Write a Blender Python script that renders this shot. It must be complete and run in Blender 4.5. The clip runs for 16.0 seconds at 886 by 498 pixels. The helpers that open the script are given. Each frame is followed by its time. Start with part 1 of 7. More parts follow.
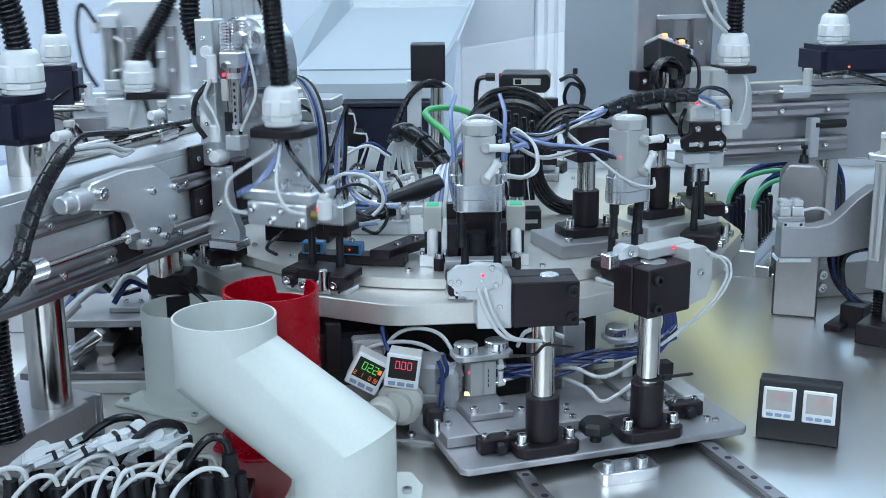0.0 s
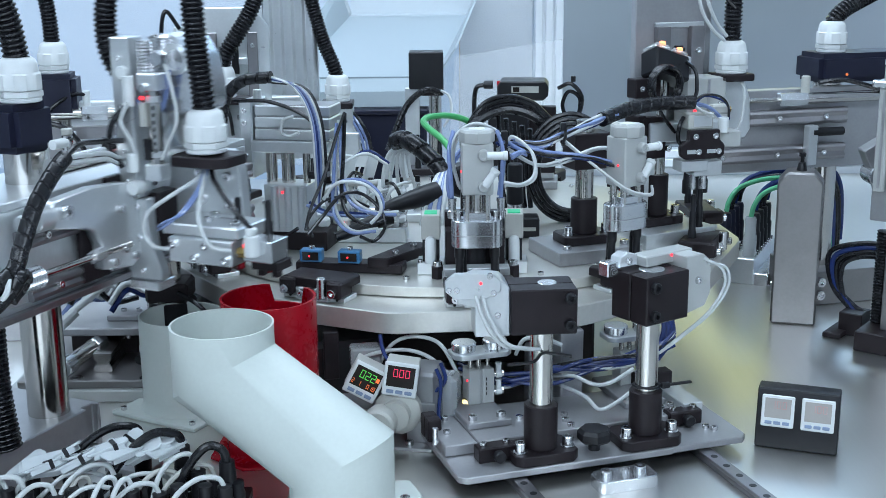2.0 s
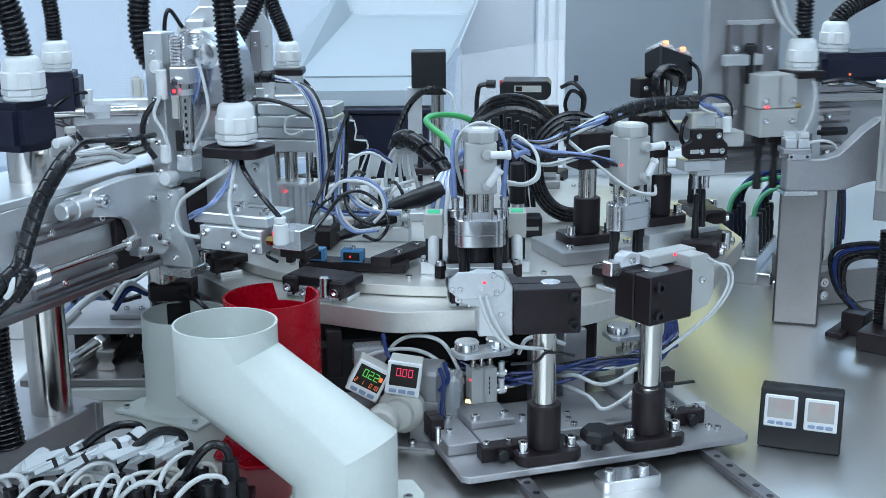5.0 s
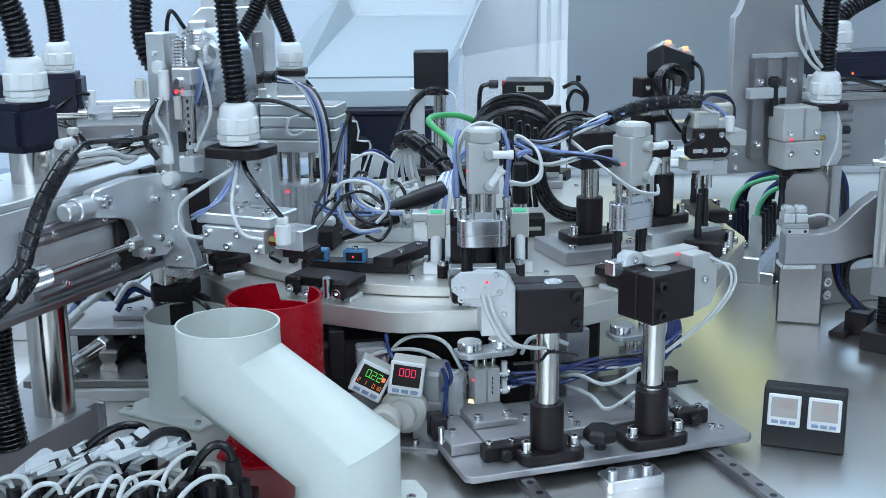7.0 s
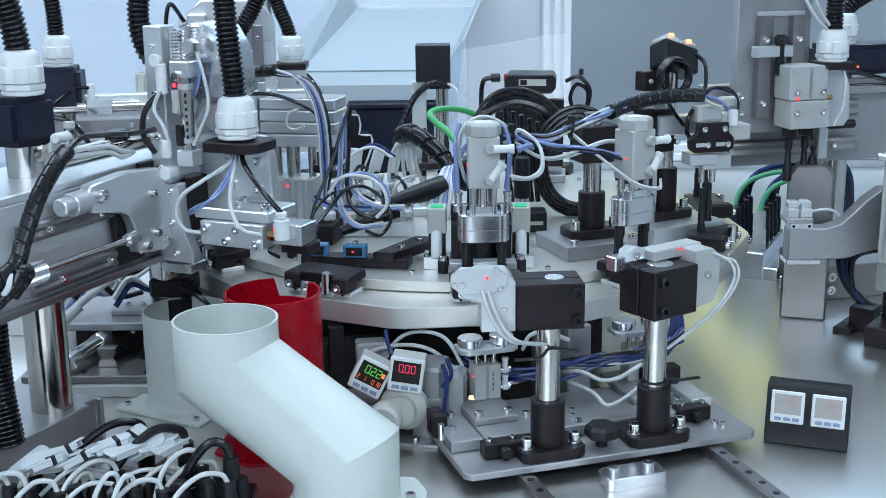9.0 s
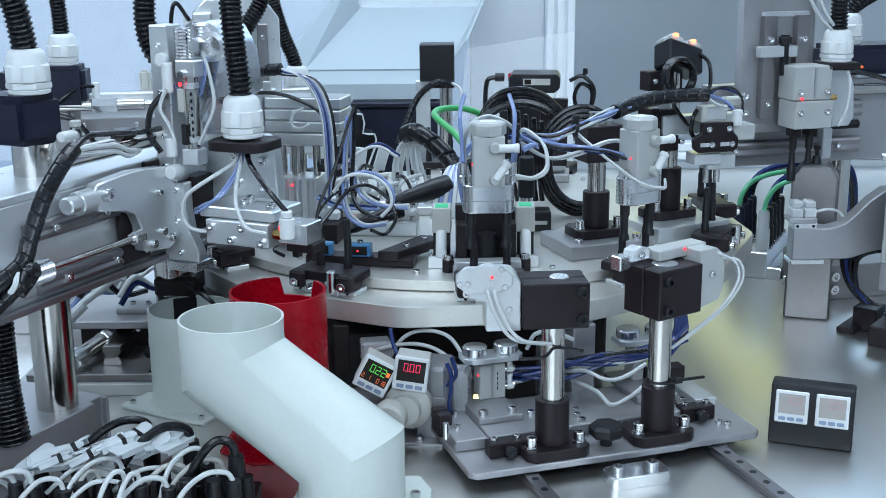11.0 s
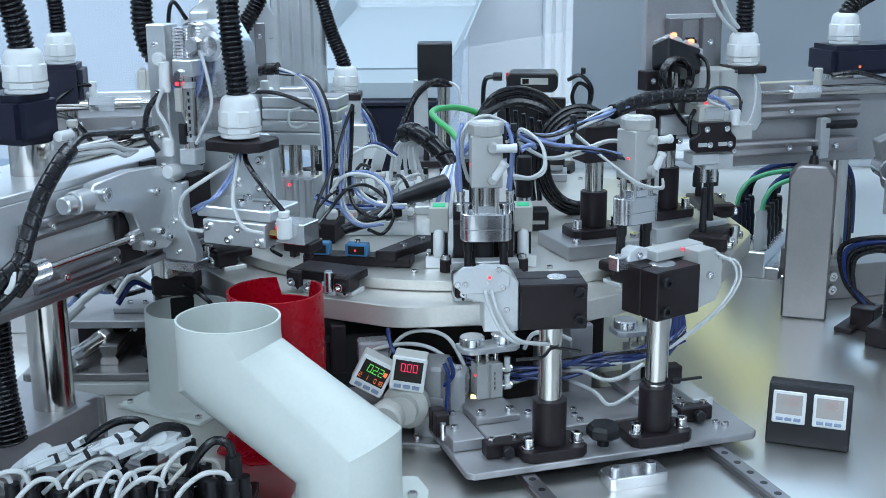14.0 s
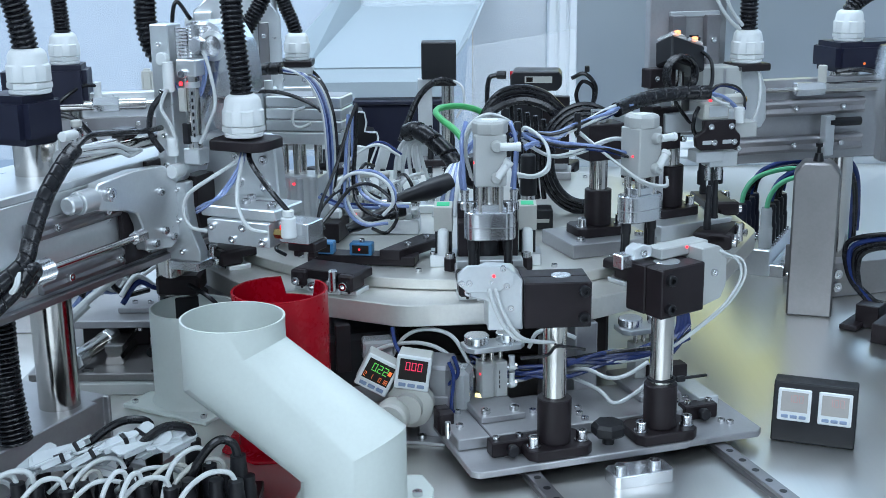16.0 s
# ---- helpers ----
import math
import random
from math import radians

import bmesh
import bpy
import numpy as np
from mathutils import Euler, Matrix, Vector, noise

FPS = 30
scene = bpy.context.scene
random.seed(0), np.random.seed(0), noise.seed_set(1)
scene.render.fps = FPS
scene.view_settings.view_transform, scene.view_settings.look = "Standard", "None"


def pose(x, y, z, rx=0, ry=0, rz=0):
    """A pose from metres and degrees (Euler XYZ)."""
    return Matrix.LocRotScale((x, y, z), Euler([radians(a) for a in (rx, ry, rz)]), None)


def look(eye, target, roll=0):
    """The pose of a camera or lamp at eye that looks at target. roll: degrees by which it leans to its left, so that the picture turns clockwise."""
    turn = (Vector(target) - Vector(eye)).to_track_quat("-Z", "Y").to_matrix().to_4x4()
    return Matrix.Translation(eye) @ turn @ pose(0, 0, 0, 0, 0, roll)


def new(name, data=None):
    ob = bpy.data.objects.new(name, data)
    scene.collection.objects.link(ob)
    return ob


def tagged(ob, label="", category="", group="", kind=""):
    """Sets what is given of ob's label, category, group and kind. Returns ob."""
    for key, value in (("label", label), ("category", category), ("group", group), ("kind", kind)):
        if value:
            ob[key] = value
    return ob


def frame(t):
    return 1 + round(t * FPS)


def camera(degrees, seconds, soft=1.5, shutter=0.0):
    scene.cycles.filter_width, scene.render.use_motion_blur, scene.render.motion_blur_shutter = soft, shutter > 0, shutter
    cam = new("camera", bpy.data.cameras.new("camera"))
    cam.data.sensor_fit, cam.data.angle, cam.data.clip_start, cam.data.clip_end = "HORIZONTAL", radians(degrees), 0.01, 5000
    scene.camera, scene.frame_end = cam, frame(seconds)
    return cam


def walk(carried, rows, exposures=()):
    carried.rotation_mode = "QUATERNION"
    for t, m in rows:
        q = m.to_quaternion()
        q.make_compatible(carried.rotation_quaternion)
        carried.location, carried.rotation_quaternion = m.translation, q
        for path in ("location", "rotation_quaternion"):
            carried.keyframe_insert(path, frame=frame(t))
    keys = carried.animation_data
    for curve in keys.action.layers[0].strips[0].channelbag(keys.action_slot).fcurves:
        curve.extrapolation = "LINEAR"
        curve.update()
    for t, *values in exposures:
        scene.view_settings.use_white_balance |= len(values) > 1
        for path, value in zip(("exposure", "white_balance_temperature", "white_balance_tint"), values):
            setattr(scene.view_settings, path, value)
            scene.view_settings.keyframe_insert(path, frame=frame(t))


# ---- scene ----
# The camera stands before the machine and drifts by a few millimetres.
cam = camera(40.07, 16.0, soft=0.7, shutter=0.5)
walk(cam, [
    (0.0, pose(0.0010, -0.0016, 0.4313, 75.417, 0.471, -0.246)),
    (0.5, pose(0.0019, -0.0011, 0.4315, 75.497, 0.504, -0.274)),
    (1.0, pose(0.0009, -0.0012, 0.4314, 75.634, 0.387, -0.324)),
    (1.5, pose(0.0017, -0.0028, 0.4330, 75.701, 0.501, -0.308)),
    (2.0, pose(0.0019, -0.0004, 0.4312, 75.780, 0.512, -0.307)),
    (2.5, pose(0.0011, 0.0024, 0.4296, 75.744, 0.427, -0.275)),
    (3.0, pose(0.0008, 0.0013, 0.4301, 75.754, 0.489, -0.291)),
    (3.5, pose(0.0004, -0.0005, 0.4298, 75.774, 0.421, -0.251)),
    (4.0, pose(0.0002, 0.0006, 0.4318, 75.740, 0.395, -0.300)),
    (6.5, pose(-0.0018, -0.0017, 0.4300, 75.762, 0.493, -0.132)),
    (7.0, pose(0.0000, -0.0000, 0.4300, 75.799, 0.582, -0.147)),
    (7.5, pose(0.0003, 0.0002, 0.4300, 75.793, 0.596, -0.138)),
    (8.0, pose(0.0008, 0.0030, 0.4299, 75.760, 0.633, -0.078)),
    (8.5, pose(0.0008, 0.0036, 0.4310, 75.750, 0.537, -0.161)),
    (9.0, pose(0.0042, 0.0096, 0.4285, 75.518, 0.625, 0.085)),
    (11.5, pose(0.0009, 0.0078, 0.4295, 75.457, 0.479, 0.209)),
    (12.0, pose(0.0009, 0.0088, 0.4288, 75.445, 0.323, 0.158)),
    (12.5, pose(0.0017, 0.0090, 0.4300, 75.419, 0.392, 0.133)),
    (13.0, pose(0.0018, 0.0095, 0.4292, 75.426, 0.380, 0.094)),
    (13.5, pose(0.0011, 0.0096, 0.4303, 75.383, 0.387, 0.094)),
    (14.0, pose(0.0015, 0.0094, 0.4308, 75.364, 0.433, 0.099)),
    (14.5, pose(0.0018, 0.0098, 0.4304, 75.392, 0.514, 0.181)),
    (15.0, pose(0.0024, 0.0098, 0.4297, 75.371, 0.537, 0.212)),
    (15.5, pose(0.0036, 0.0099, 0.4300, 75.349, 0.727, 0.258)),
    (16.0, pose(0.0025, 0.0094, 0.4304, 75.324, 0.704, 0.289)),
], exposures=((0.0, 0.24, 5630, 5), (16.0, 0.24, 5630, 5)))

# Daylight through the frosted window at the back; unseen overhead panels and added fill.
world = bpy.data.worlds.new("world")
scene.world = world
world.use_nodes = True
wn = world.node_tree
bg = wn.nodes["Background"]
sky = wn.nodes.new("ShaderNodeTexSky")
sky.sky_type, sky.sun_disc = "NISHITA", False
sky.sun_elevation, sky.sun_rotation = radians(35), radians(20)
wn.links.new(sky.outputs[0], bg.inputs[0])
bg.inputs[1].default_value = 0.05


def area(name, eye, target, sx, sy, watts, colour):
    data = bpy.data.lights.new(name, "AREA")
    data.shape, data.size, data.size_y, data.energy, data.color = "RECTANGLE", sx, sy, watts, colour
    ob = new(name, data)
    ob.matrix_world = look(eye, target)
    return ob


area("hall_light_panel", (0.1, 1.5, 1.78), (0.1, 1.4, 0), 1.4, 0.9, 22, (0.88, 0.94, 1.0))
# Fill added behind the camera to brighten surfaces that face it.
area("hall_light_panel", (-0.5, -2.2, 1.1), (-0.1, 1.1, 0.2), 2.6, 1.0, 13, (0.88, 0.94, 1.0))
# Unseen, set above the camera to brighten the fronts of the pipes.
area("hall_light_panel", (-0.7, -0.6, 1.7), (-0.2, 1.1, 0.1), 2.0, 1.2, 38, (0.9, 0.95, 1.0))
area("hall_light_panel", (1.2, -0.2, 1.78), (0.4, 1.1, 0.1), 1.2, 1.2, 30, (0.9, 0.95, 1.0))
# Extra panel added to lift the brightness of the left side.
area("hall_light_panel", (-1.0, 1.35, 1.78), (-0.4, 1.15, 0), 1.0, 1.0, 18, (0.9, 0.95, 1.0))
area("window_daylight", (-0.7, 3.1, 0.95), (-0.4, 1.4, 0.1), 1.6, 1.2, 6, (0.8, 0.9, 1.0))


# ---------------------------------------------------------------- materials
def mat(name, colour, rough=0.4, metal=0.0, var=0.12, scale=40.0, bump=0.0, fine=900.0, streak=None, spec=0.5,
        trans=0.0, coat=0.0, ior=1.45, alpha=1.0, gloss=0.28):
    """A surface with two scales of variation in colour and gloss, and fine relief. streak: a stretch of the grain."""
    m = bpy.data.materials.new(name)
    m.use_nodes = True
    n, ln = m.node_tree.nodes, m.node_tree.links
    p = n["Principled BSDF"]
    p.inputs["Metallic"].default_value = metal
    p.inputs["Specular IOR Level"].default_value = spec
    p.inputs["Transmission Weight"].default_value = trans
    p.inputs["Coat Weight"].default_value = coat
    p.inputs["IOR"].default_value = ior
    p.inputs["Alpha"].default_value = alpha
    co = n.new("ShaderNodeTexCoord")
    mp = n.new("ShaderNodeMapping")
    mp.inputs["Scale"].default_value = streak or (1, 1, 1)
    ln.new(co.outputs["Object"], mp.inputs[0])
    big, small = n.new("ShaderNodeTexNoise"), n.new("ShaderNodeTexNoise")
    big.inputs["Scale"].default_value, small.inputs["Scale"].default_value = scale, fine
    big.inputs["Detail"].default_value, small.inputs["Detail"].default_value = 5, 3
    ln.new(co.outputs["Object"], big.inputs["Vector"])
    ln.new(mp.outputs[0], small.inputs["Vector"])
    add = n.new("ShaderNodeMath")
    add.operation = "MULTIPLY_ADD"
    add.inputs[1].default_value = 0.45
    ln.new(small.outputs["Fac"], add.inputs[0])
    ln.new(big.outputs["Fac"], add.inputs[2])
    rm = n.new("ShaderNodeMapRange")
    rm.inputs["From Min"].default_value, rm.inputs["From Max"].default_value = 0.45, 1.0
    rm.inputs["To Min"].default_value, rm.inputs["To Max"].default_value = 1 - var, 1 + var
    ln.new(add.outputs[0], rm.inputs[0])
    mx = n.new("ShaderNodeMix")
    mx.data_type, mx.blend_type = "RGBA", "MULTIPLY"
    mx.inputs["Factor"].default_value = 1
    mx.inputs[6].default_value = (*colour, 1)
    ln.new(rm.outputs[0], mx.inputs[7])
    ln.new(mx.outputs[2], p.inputs["Base Color"])
    rr = n.new("ShaderNodeMapRange")
    rr.inputs["From Min"].default_value, rr.inputs["From Max"].default_value = 0.45, 1.0
    rr.inputs["To Min"].default_value, rr.inputs["To Max"].default_value = rough * (1 - gloss), min(1, rough * (1 + gloss))
    ln.new(add.outputs[0], rr.inputs[0])
    ln.new(rr.outputs[0], p.inputs["Roughness"])
    if bump:
        b = n.new("ShaderNodeBump")
        b.inputs["Strength"].default_value, b.inputs["Distance"].default_value = bump, 0.0004
        ln.new(small.outputs["Fac"], b.inputs["Height"])
        ln.new(b.outputs[0], p.inputs["Normal"])
    return m


def glow(name, colour, power):
    m = bpy.data.materials.new(name)
    m.use_nodes = True
    p = m.node_tree.nodes["Principled BSDF"]
    p.inputs["Base Color"].default_value = (*[c * 0.3 for c in colour], 1)
    p.inputs["Emission Color"].default_value = (*colour, 1)
    p.inputs["Emission Strength"].default_value = power
    return m


TURNED = mat("turned bright steel", (0.62, 0.61, 0.57), 0.34, 0.72, 0.1, 24, 0.0, 300, gloss=0.15)
ALU = mat("anodised aluminium", (0.66, 0.68, 0.69), 0.3, 0.76, 0.07, 30, 0.0, 300, gloss=0.1)
ALUD = mat("dull aluminium", (0.36, 0.36, 0.37), 0.38, 0.7, 0.1, 25, 0.0, 300, gloss=0.1)
GREYS = mat("dull grey steel", (0.26, 0.25, 0.25), 0.42, 0.85, 0.1, 20, 0.0, 300, gloss=0.1)
TAGM = mat("frosted clear tag", (0.72, 0.76, 0.78), 0.12, 0.0, 0.06, 60, 0.0, 300, None, 0.6, 0.35)
ALUB = mat("bright milled aluminium", (0.74, 0.75, 0.77), 0.22, 0.95, 0.08, 30, 0.0, 500, (1, 6, 1))
STEEL = mat("ground steel shaft", (0.62, 0.6, 0.57), 0.16, 1.0, 0.06, 20, 0.05, 900, (1, 1, 0.1))
DECK = mat("brushed steel deck", (0.74, 0.73, 0.7), 0.31, 1.0, 0.03, 2, 0.0, 300, (1, 0.004, 1), gloss=0.02)
RAIL = mat("hardened guide rail", (0.3, 0.29, 0.3), 0.36, 0.95, 0.08, 30, 0.0, 300, gloss=0.1)
SCREW = mat("bright steel screw", (0.66, 0.66, 0.67), 0.2, 1.0, 0.1, 200, 0.0)
BLACKA = mat("black anodised metal", (0.016, 0.012, 0.014), 0.42, 0.2, 0.3, 40, 0.04, 900, None, 0.35)
NAVY = mat("dark moulded housing", (0.012, 0.013, 0.028), 0.45, 0.0, 0.2, 40, 0.04, 900, None, 0.3)
BLACKP = mat("black plastic", (0.009, 0.009, 0.011), 0.36, 0.0, 0.25, 60, 0.04, 900, None, 0.4)
RUBBER = mat("black cable sheath", (0.008, 0.008, 0.01), 0.26, 0.0, 0.25, 60, 0.02, 700, None, 0.45)
WHITEP = mat("white plastic", (0.6, 0.62, 0.62), 0.38, 0.0, 0.05, 60, 0.05, 900)
GREYP = mat("warm grey plastic", (0.4, 0.4, 0.37), 0.42, 0.0, 0.08, 60, 0.1, 900)
PVC = mat("white painted pipe", (0.5, 0.54, 0.51), 0.46, 0.0, 0.05, 18, 0.06, 300, None, 0.35, 0, 0.05)
RED = mat("glossy red paint", (0.27, 0.0006, 0.008), 0.27, 0.0, 0.1, 20, 0.05, 300, None, 0.22, 0, 0.05)
TUBEW = mat("milky air tube", (0.5, 0.52, 0.52), 0.32, 0.0, 0.06, 80, 0.0)
TUBEB = mat("clear blue air tube", (0.32, 0.4, 0.68), 0.1, 0.0, 0.12, 80, 0.0, 900, None, 0.8, 0.45)
TUBED = mat("dark blue air tube", (0.02, 0.035, 0.14), 0.2, 0.0, 0.15, 80, 0.0, 900, None, 0.6, 0.1)
GREENC = mat("green cable sheath", (0.07, 0.32, 0.1), 0.4, 0.0, 0.1, 80, 0.0)
GREENP = mat("pale green air tube", (0.16, 0.5, 0.27), 0.2, 0.0, 0.1, 80, 0.0, 900, None, 0.6, 0.15)
CYLG = mat("ivory painted cylinder", (0.4, 0.41, 0.4), 0.4, 0.2, 0.06, 60, 0.08, 900)
BRASS = mat("brass", (0.6, 0.42, 0.16), 0.25, 1.0, 0.1, 80, 0.0)
CLEAR = mat("clear moulded plastic", (0.9, 0.93, 0.95), 0.12, 0.0, 0.04, 60, 0.0, 900, None, 0.5, 0.7, 0, 1.35)
PANE = mat("clear guard sheet", (0.95, 0.97, 1.0), 0.05, 0.0, 0.02, 5, 0.0, 900, None, 0.5, 0.0, 0, 1.45, 0.16)
TRAY = mat("white coated sheet", (0.35, 0.4, 0.43), 0.4, 0.0, 0.05, 6, 0.05, 300)
WALLM = mat("blue grey wall panel", (0.4, 0.43, 0.47), 0.6, 0.0, 0.07, 2.5, 0.1, 400)
HALL = mat("hall plaster", (0.6, 0.62, 0.64), 0.8, 0.0, 0.08, 2, 0.2, 300)
CREAM = mat("yellow reflector panel", (0.92, 0.82, 0.3), 0.5, 0.0, 0.06, 5, 0.1, 300)
PROFILE = mat("white aluminium profile", (0.78, 0.81, 0.84), 0.35, 0.4, 0.05, 8, 0.05, 500)
LCD = mat("unlit display glass", (0.32, 0.3, 0.28), 0.2, 0.0, 0.06, 80, 0.0)
LCDD = mat("dark display glass", (0.02, 0.016, 0.014), 0.12, 0.0, 0.1, 80, 0.0)
BUTTON = mat("blue grey rubber button", (0.2, 0.25, 0.36), 0.5, 0.0, 0.1, 80, 0.0)
SENSB = mat("blue sensor housing", (0.05, 0.16, 0.32), 0.35, 0.0, 0.12, 80, 0.05)
LIME = mat("lime label", (0.6, 0.7, 0.05), 0.5, 0.0, 0.05, 80, 0.0)
TEAL = mat("teal sheet", (0.05, 0.3, 0.34), 0.4, 0.0, 0.1, 40, 0.0)
LEDR, LEDG, LEDO = glow("red lamp", (1, 0.02, 0.03), 3), glow("green digits", (0.25, 1, 0.12), 0.45), glow("orange digits", (1, 0.2, 0.04), 0.8)
LEDP, LEDGP = glow("red digits", (1, 0.03, 0.12), 0.75), glow("green backlight", (0.05, 0.6, 0.25), 0.45)
LEDF = mat("faint pink digits", (0.44, 0.25, 0.24), 0.25, 0.0, 0.05, 80, 0.0)
LEDW = glow("warm indicator", (1, 0.3, 0.12), 2.2)
HIGHWIN = glow("assumed high window glow", (0.62, 0.8, 1.0), 2.8)
WINDOW = glow("frosted window daylight", (0.62, 0.78, 1.0), 0.28)


# ---------------------------------------------------------------- mesh tools, all in millimetres
def turned(axis):
    return {"z": Matrix(), "x": Euler((0, radians(90), 0)).to_matrix().to_4x4(), "y": Euler((radians(-90), 0, 0)).to_matrix().to_4x4()}[axis]


def merge(bm, other, m=None):
    if m is not None:
        bmesh.ops.transform(other, matrix=m, verts=other.verts)
    me = bpy.data.meshes.new("tmp")
    other.to_mesh(me)
    other.free()
    bm.from_mesh(me)
    bpy.data.meshes.remove(me)
    return bm


def shape():
    return bmesh.new()


def bx(bm, x0, x1, y0, y1, z0, z1, bev=0.5, m=None, seg=1):
    """A block between two corners with broken edges."""
    o = bmesh.new()
    bmesh.ops.create_cube(o, size=1)
    for v in o.verts:
        v.co = ((x0 + x1) / 2 + v.co.x * abs(x1 - x0), (y0 + y1) / 2 + v.co.y * abs(y1 - y0), (z0 + z1) / 2 + v.co.z * abs(z1 - z0))
    if bev:
        bmesh.ops.bevel(o, geom=list(o.edges), offset=min(bev, abs(x1 - x0) / 3, abs(y1 - y0) / 3, abs(z1 - z0) / 3), segments=seg, affect="EDGES")
    return merge(bm, o, m)


def cy(bm, x, y, z, r, h, axis="z", seg=24, r2=None, bev=0.0, m=None):
    """A round bar from a point along an axis."""
    o = bmesh.new()
    bmesh.ops.create_cone(o, cap_ends=True, segments=seg, radius1=r, radius2=r if r2 is None else r2, depth=h, matrix=Matrix.Translation((0, 0, h / 2)))
    if bev:
        rim = [e for e in o.edges if abs(e.verts[0].co.z - e.verts[1].co.z) < 1e-6]
        bmesh.ops.bevel(o, geom=rim, offset=bev, segments=1, affect="EDGES")
    t = Matrix.Translation((x, y, z)) @ turned(axis)
    return merge(bm, o, m @ t if m is not None else t)


def pri(bm, pts, a0, a1, axis="z", bev=0.5, m=None):
    """A flat outline drawn out: along z its points are (x, y), along y (x, z), along x (y, z)."""
    o = bmesh.new()
    put = {"z": lambda p, a: (p[0], p[1], a), "y": lambda p, a: (p[0], a, p[1]), "x": lambda p, a: (a, p[0], p[1])}[axis]
    f = o.faces.new([o.verts.new(put(p, a0)) for p in pts])
    got = bmesh.ops.extrude_face_region(o, geom=[f])
    d = Vector(put((0, 0), a1)) - Vector(put((0, 0), a0))
    bmesh.ops.translate(o, vec=d, verts=[v for v in got["geom"] if isinstance(v, bmesh.types.BMVert)])
    bmesh.ops.recalc_face_normals(o, faces=o.faces)
    if bev:
        ed = [e for e in o.edges if len(e.link_faces) == 2 and e.calc_face_angle(0) > 0.6]
        bmesh.ops.bevel(o, geom=ed, offset=bev, segments=1, affect="EDGES")
    return merge(bm, o, m)


def spline(path, n=6):
    p = [Vector(q) for q in path]
    if len(p) < 3:
        return p
    p = [2 * p[0] - p[1], *p, 2 * p[-1] - p[-2]]
    out = []
    for i in range(1, len(p) - 2):
        for k in range(n):
            t = k / n
            a, b, c, d = p[i - 1:i + 3]
            out.append(0.5 * (2 * b + (c - a) * t + (2 * a - 5 * b + 4 * c - d) * t * t + (3 * b - 3 * c + d - a) * t ** 3))
    return out + [p[-2]]


def sweep(bm, pts, radii, seg=8):
    """A skin round a line of points, with a radius at each."""
    rings, side = [], None
    for i, p in enumerate(pts):
        d = (pts[min(i + 1, len(pts) - 1)] - pts[max(i - 1, 0)]).normalized()
        side = (d.orthogonal() if side is None else side - side.dot(d) * d).normalized()
        up = d.cross(side)
        rings.append([bm.verts.new(p + radii[i] * (math.cos(a) * side + math.sin(a) * up)) for a in (2 * math.pi * k / seg for k in range(seg))])
    for a, b in zip(rings, rings[1:]):
        for k in range(seg):
            bm.faces.new((a[k], a[(k + 1) % seg], b[(k + 1) % seg], b[k]))
    bm.faces.new(rings[0][::-1])
    bm.faces.new(rings[-1])
    return bm


def tb(bm, path, r, seg=8, n=6):
    pts = spline(path, n)
    return sweep(bm, pts, [r] * len(pts), seg)


def even(path, step):
    """Points at even steps along a smooth line."""
    pts, out, left = spline(path, 24), [], 0.0
    out.append(pts[0])
    for a, b in zip(pts, pts[1:]):
        d = (b - a).length
        while left + d >= step:
            a = a + (b - a) * ((step - left) / d)
            d, left = (b - a).length, 0.0
            out.append(a)
        left += d
    return out


def hose(bm, path, r, pitch=4.2):
    """A corrugated conduit."""
    pts = even(path, pitch / 6)
    prof = (0.84, 0.9, 1.0, 1.02, 1.0, 0.9)
    return sweep(bm, pts, [r * prof[i % 6] for i in range(len(pts))], 16)


def wrapped(bm, path, r, pitch=9):
    """A bundle wound with spiral band: overlapping turns with a step between them."""
    n, seg = 22, 20
    pts = even(path, pitch / n)
    rings, side = [], None
    for i, p in enumerate(pts):
        d = (pts[min(i + 1, len(pts) - 1)] - pts[max(i - 1, 0)]).normalized()
        side = (d.orthogonal() if side is None else side - side.dot(d) * d).normalized()
        up = d.cross(side)
        ring = []
        for k in range(seg):
            step = (i / n + k / seg) % 1.0
            rad = r * (0.84 if step < 0.1 else 0.97 + 0.06 * step)
            a = 2 * math.pi * k / seg
            ring.append(bm.verts.new(p + rad * (math.cos(a) * side + math.sin(a) * up)))
        rings.append(ring)
    for a, b in zip(rings, rings[1:]):
        for k in range(seg):
            bm.faces.new((a[k], a[(k + 1) % seg], b[(k + 1) % seg], b[k]))
    bm.faces.new(rings[0][::-1])
    bm.faces.new(rings[-1])
    return bm


def lathe(bm, prof, x=0, y=0, z=0, axis="z", seg=28, m=None):
    """A turned shape from (radius, height) steps; closed along its own outline."""
    o = bmesh.new()
    rings = [[o.verts.new((r * math.cos(2 * math.pi * k / seg), r * math.sin(2 * math.pi * k / seg), h)) for k in range(seg)] for r, h in prof]
    for a, b in zip(rings, rings[1:]):
        for k in range(seg):
            o.faces.new((a[k], a[(k + 1) % seg], b[(k + 1) % seg], b[k]))
    if prof[0][0] > 1e-6 and prof[0] != prof[-1]:
        o.faces.new(rings[0][::-1])
        o.faces.new(rings[-1])
    bmesh.ops.remove_doubles(o, verts=o.verts, dist=1e-5)
    bmesh.ops.recalc_face_normals(o, faces=o.faces)
    t = Matrix.Translation((x, y, z)) @ turned(axis)
    return merge(bm, o, m @ t if m is not None else t)


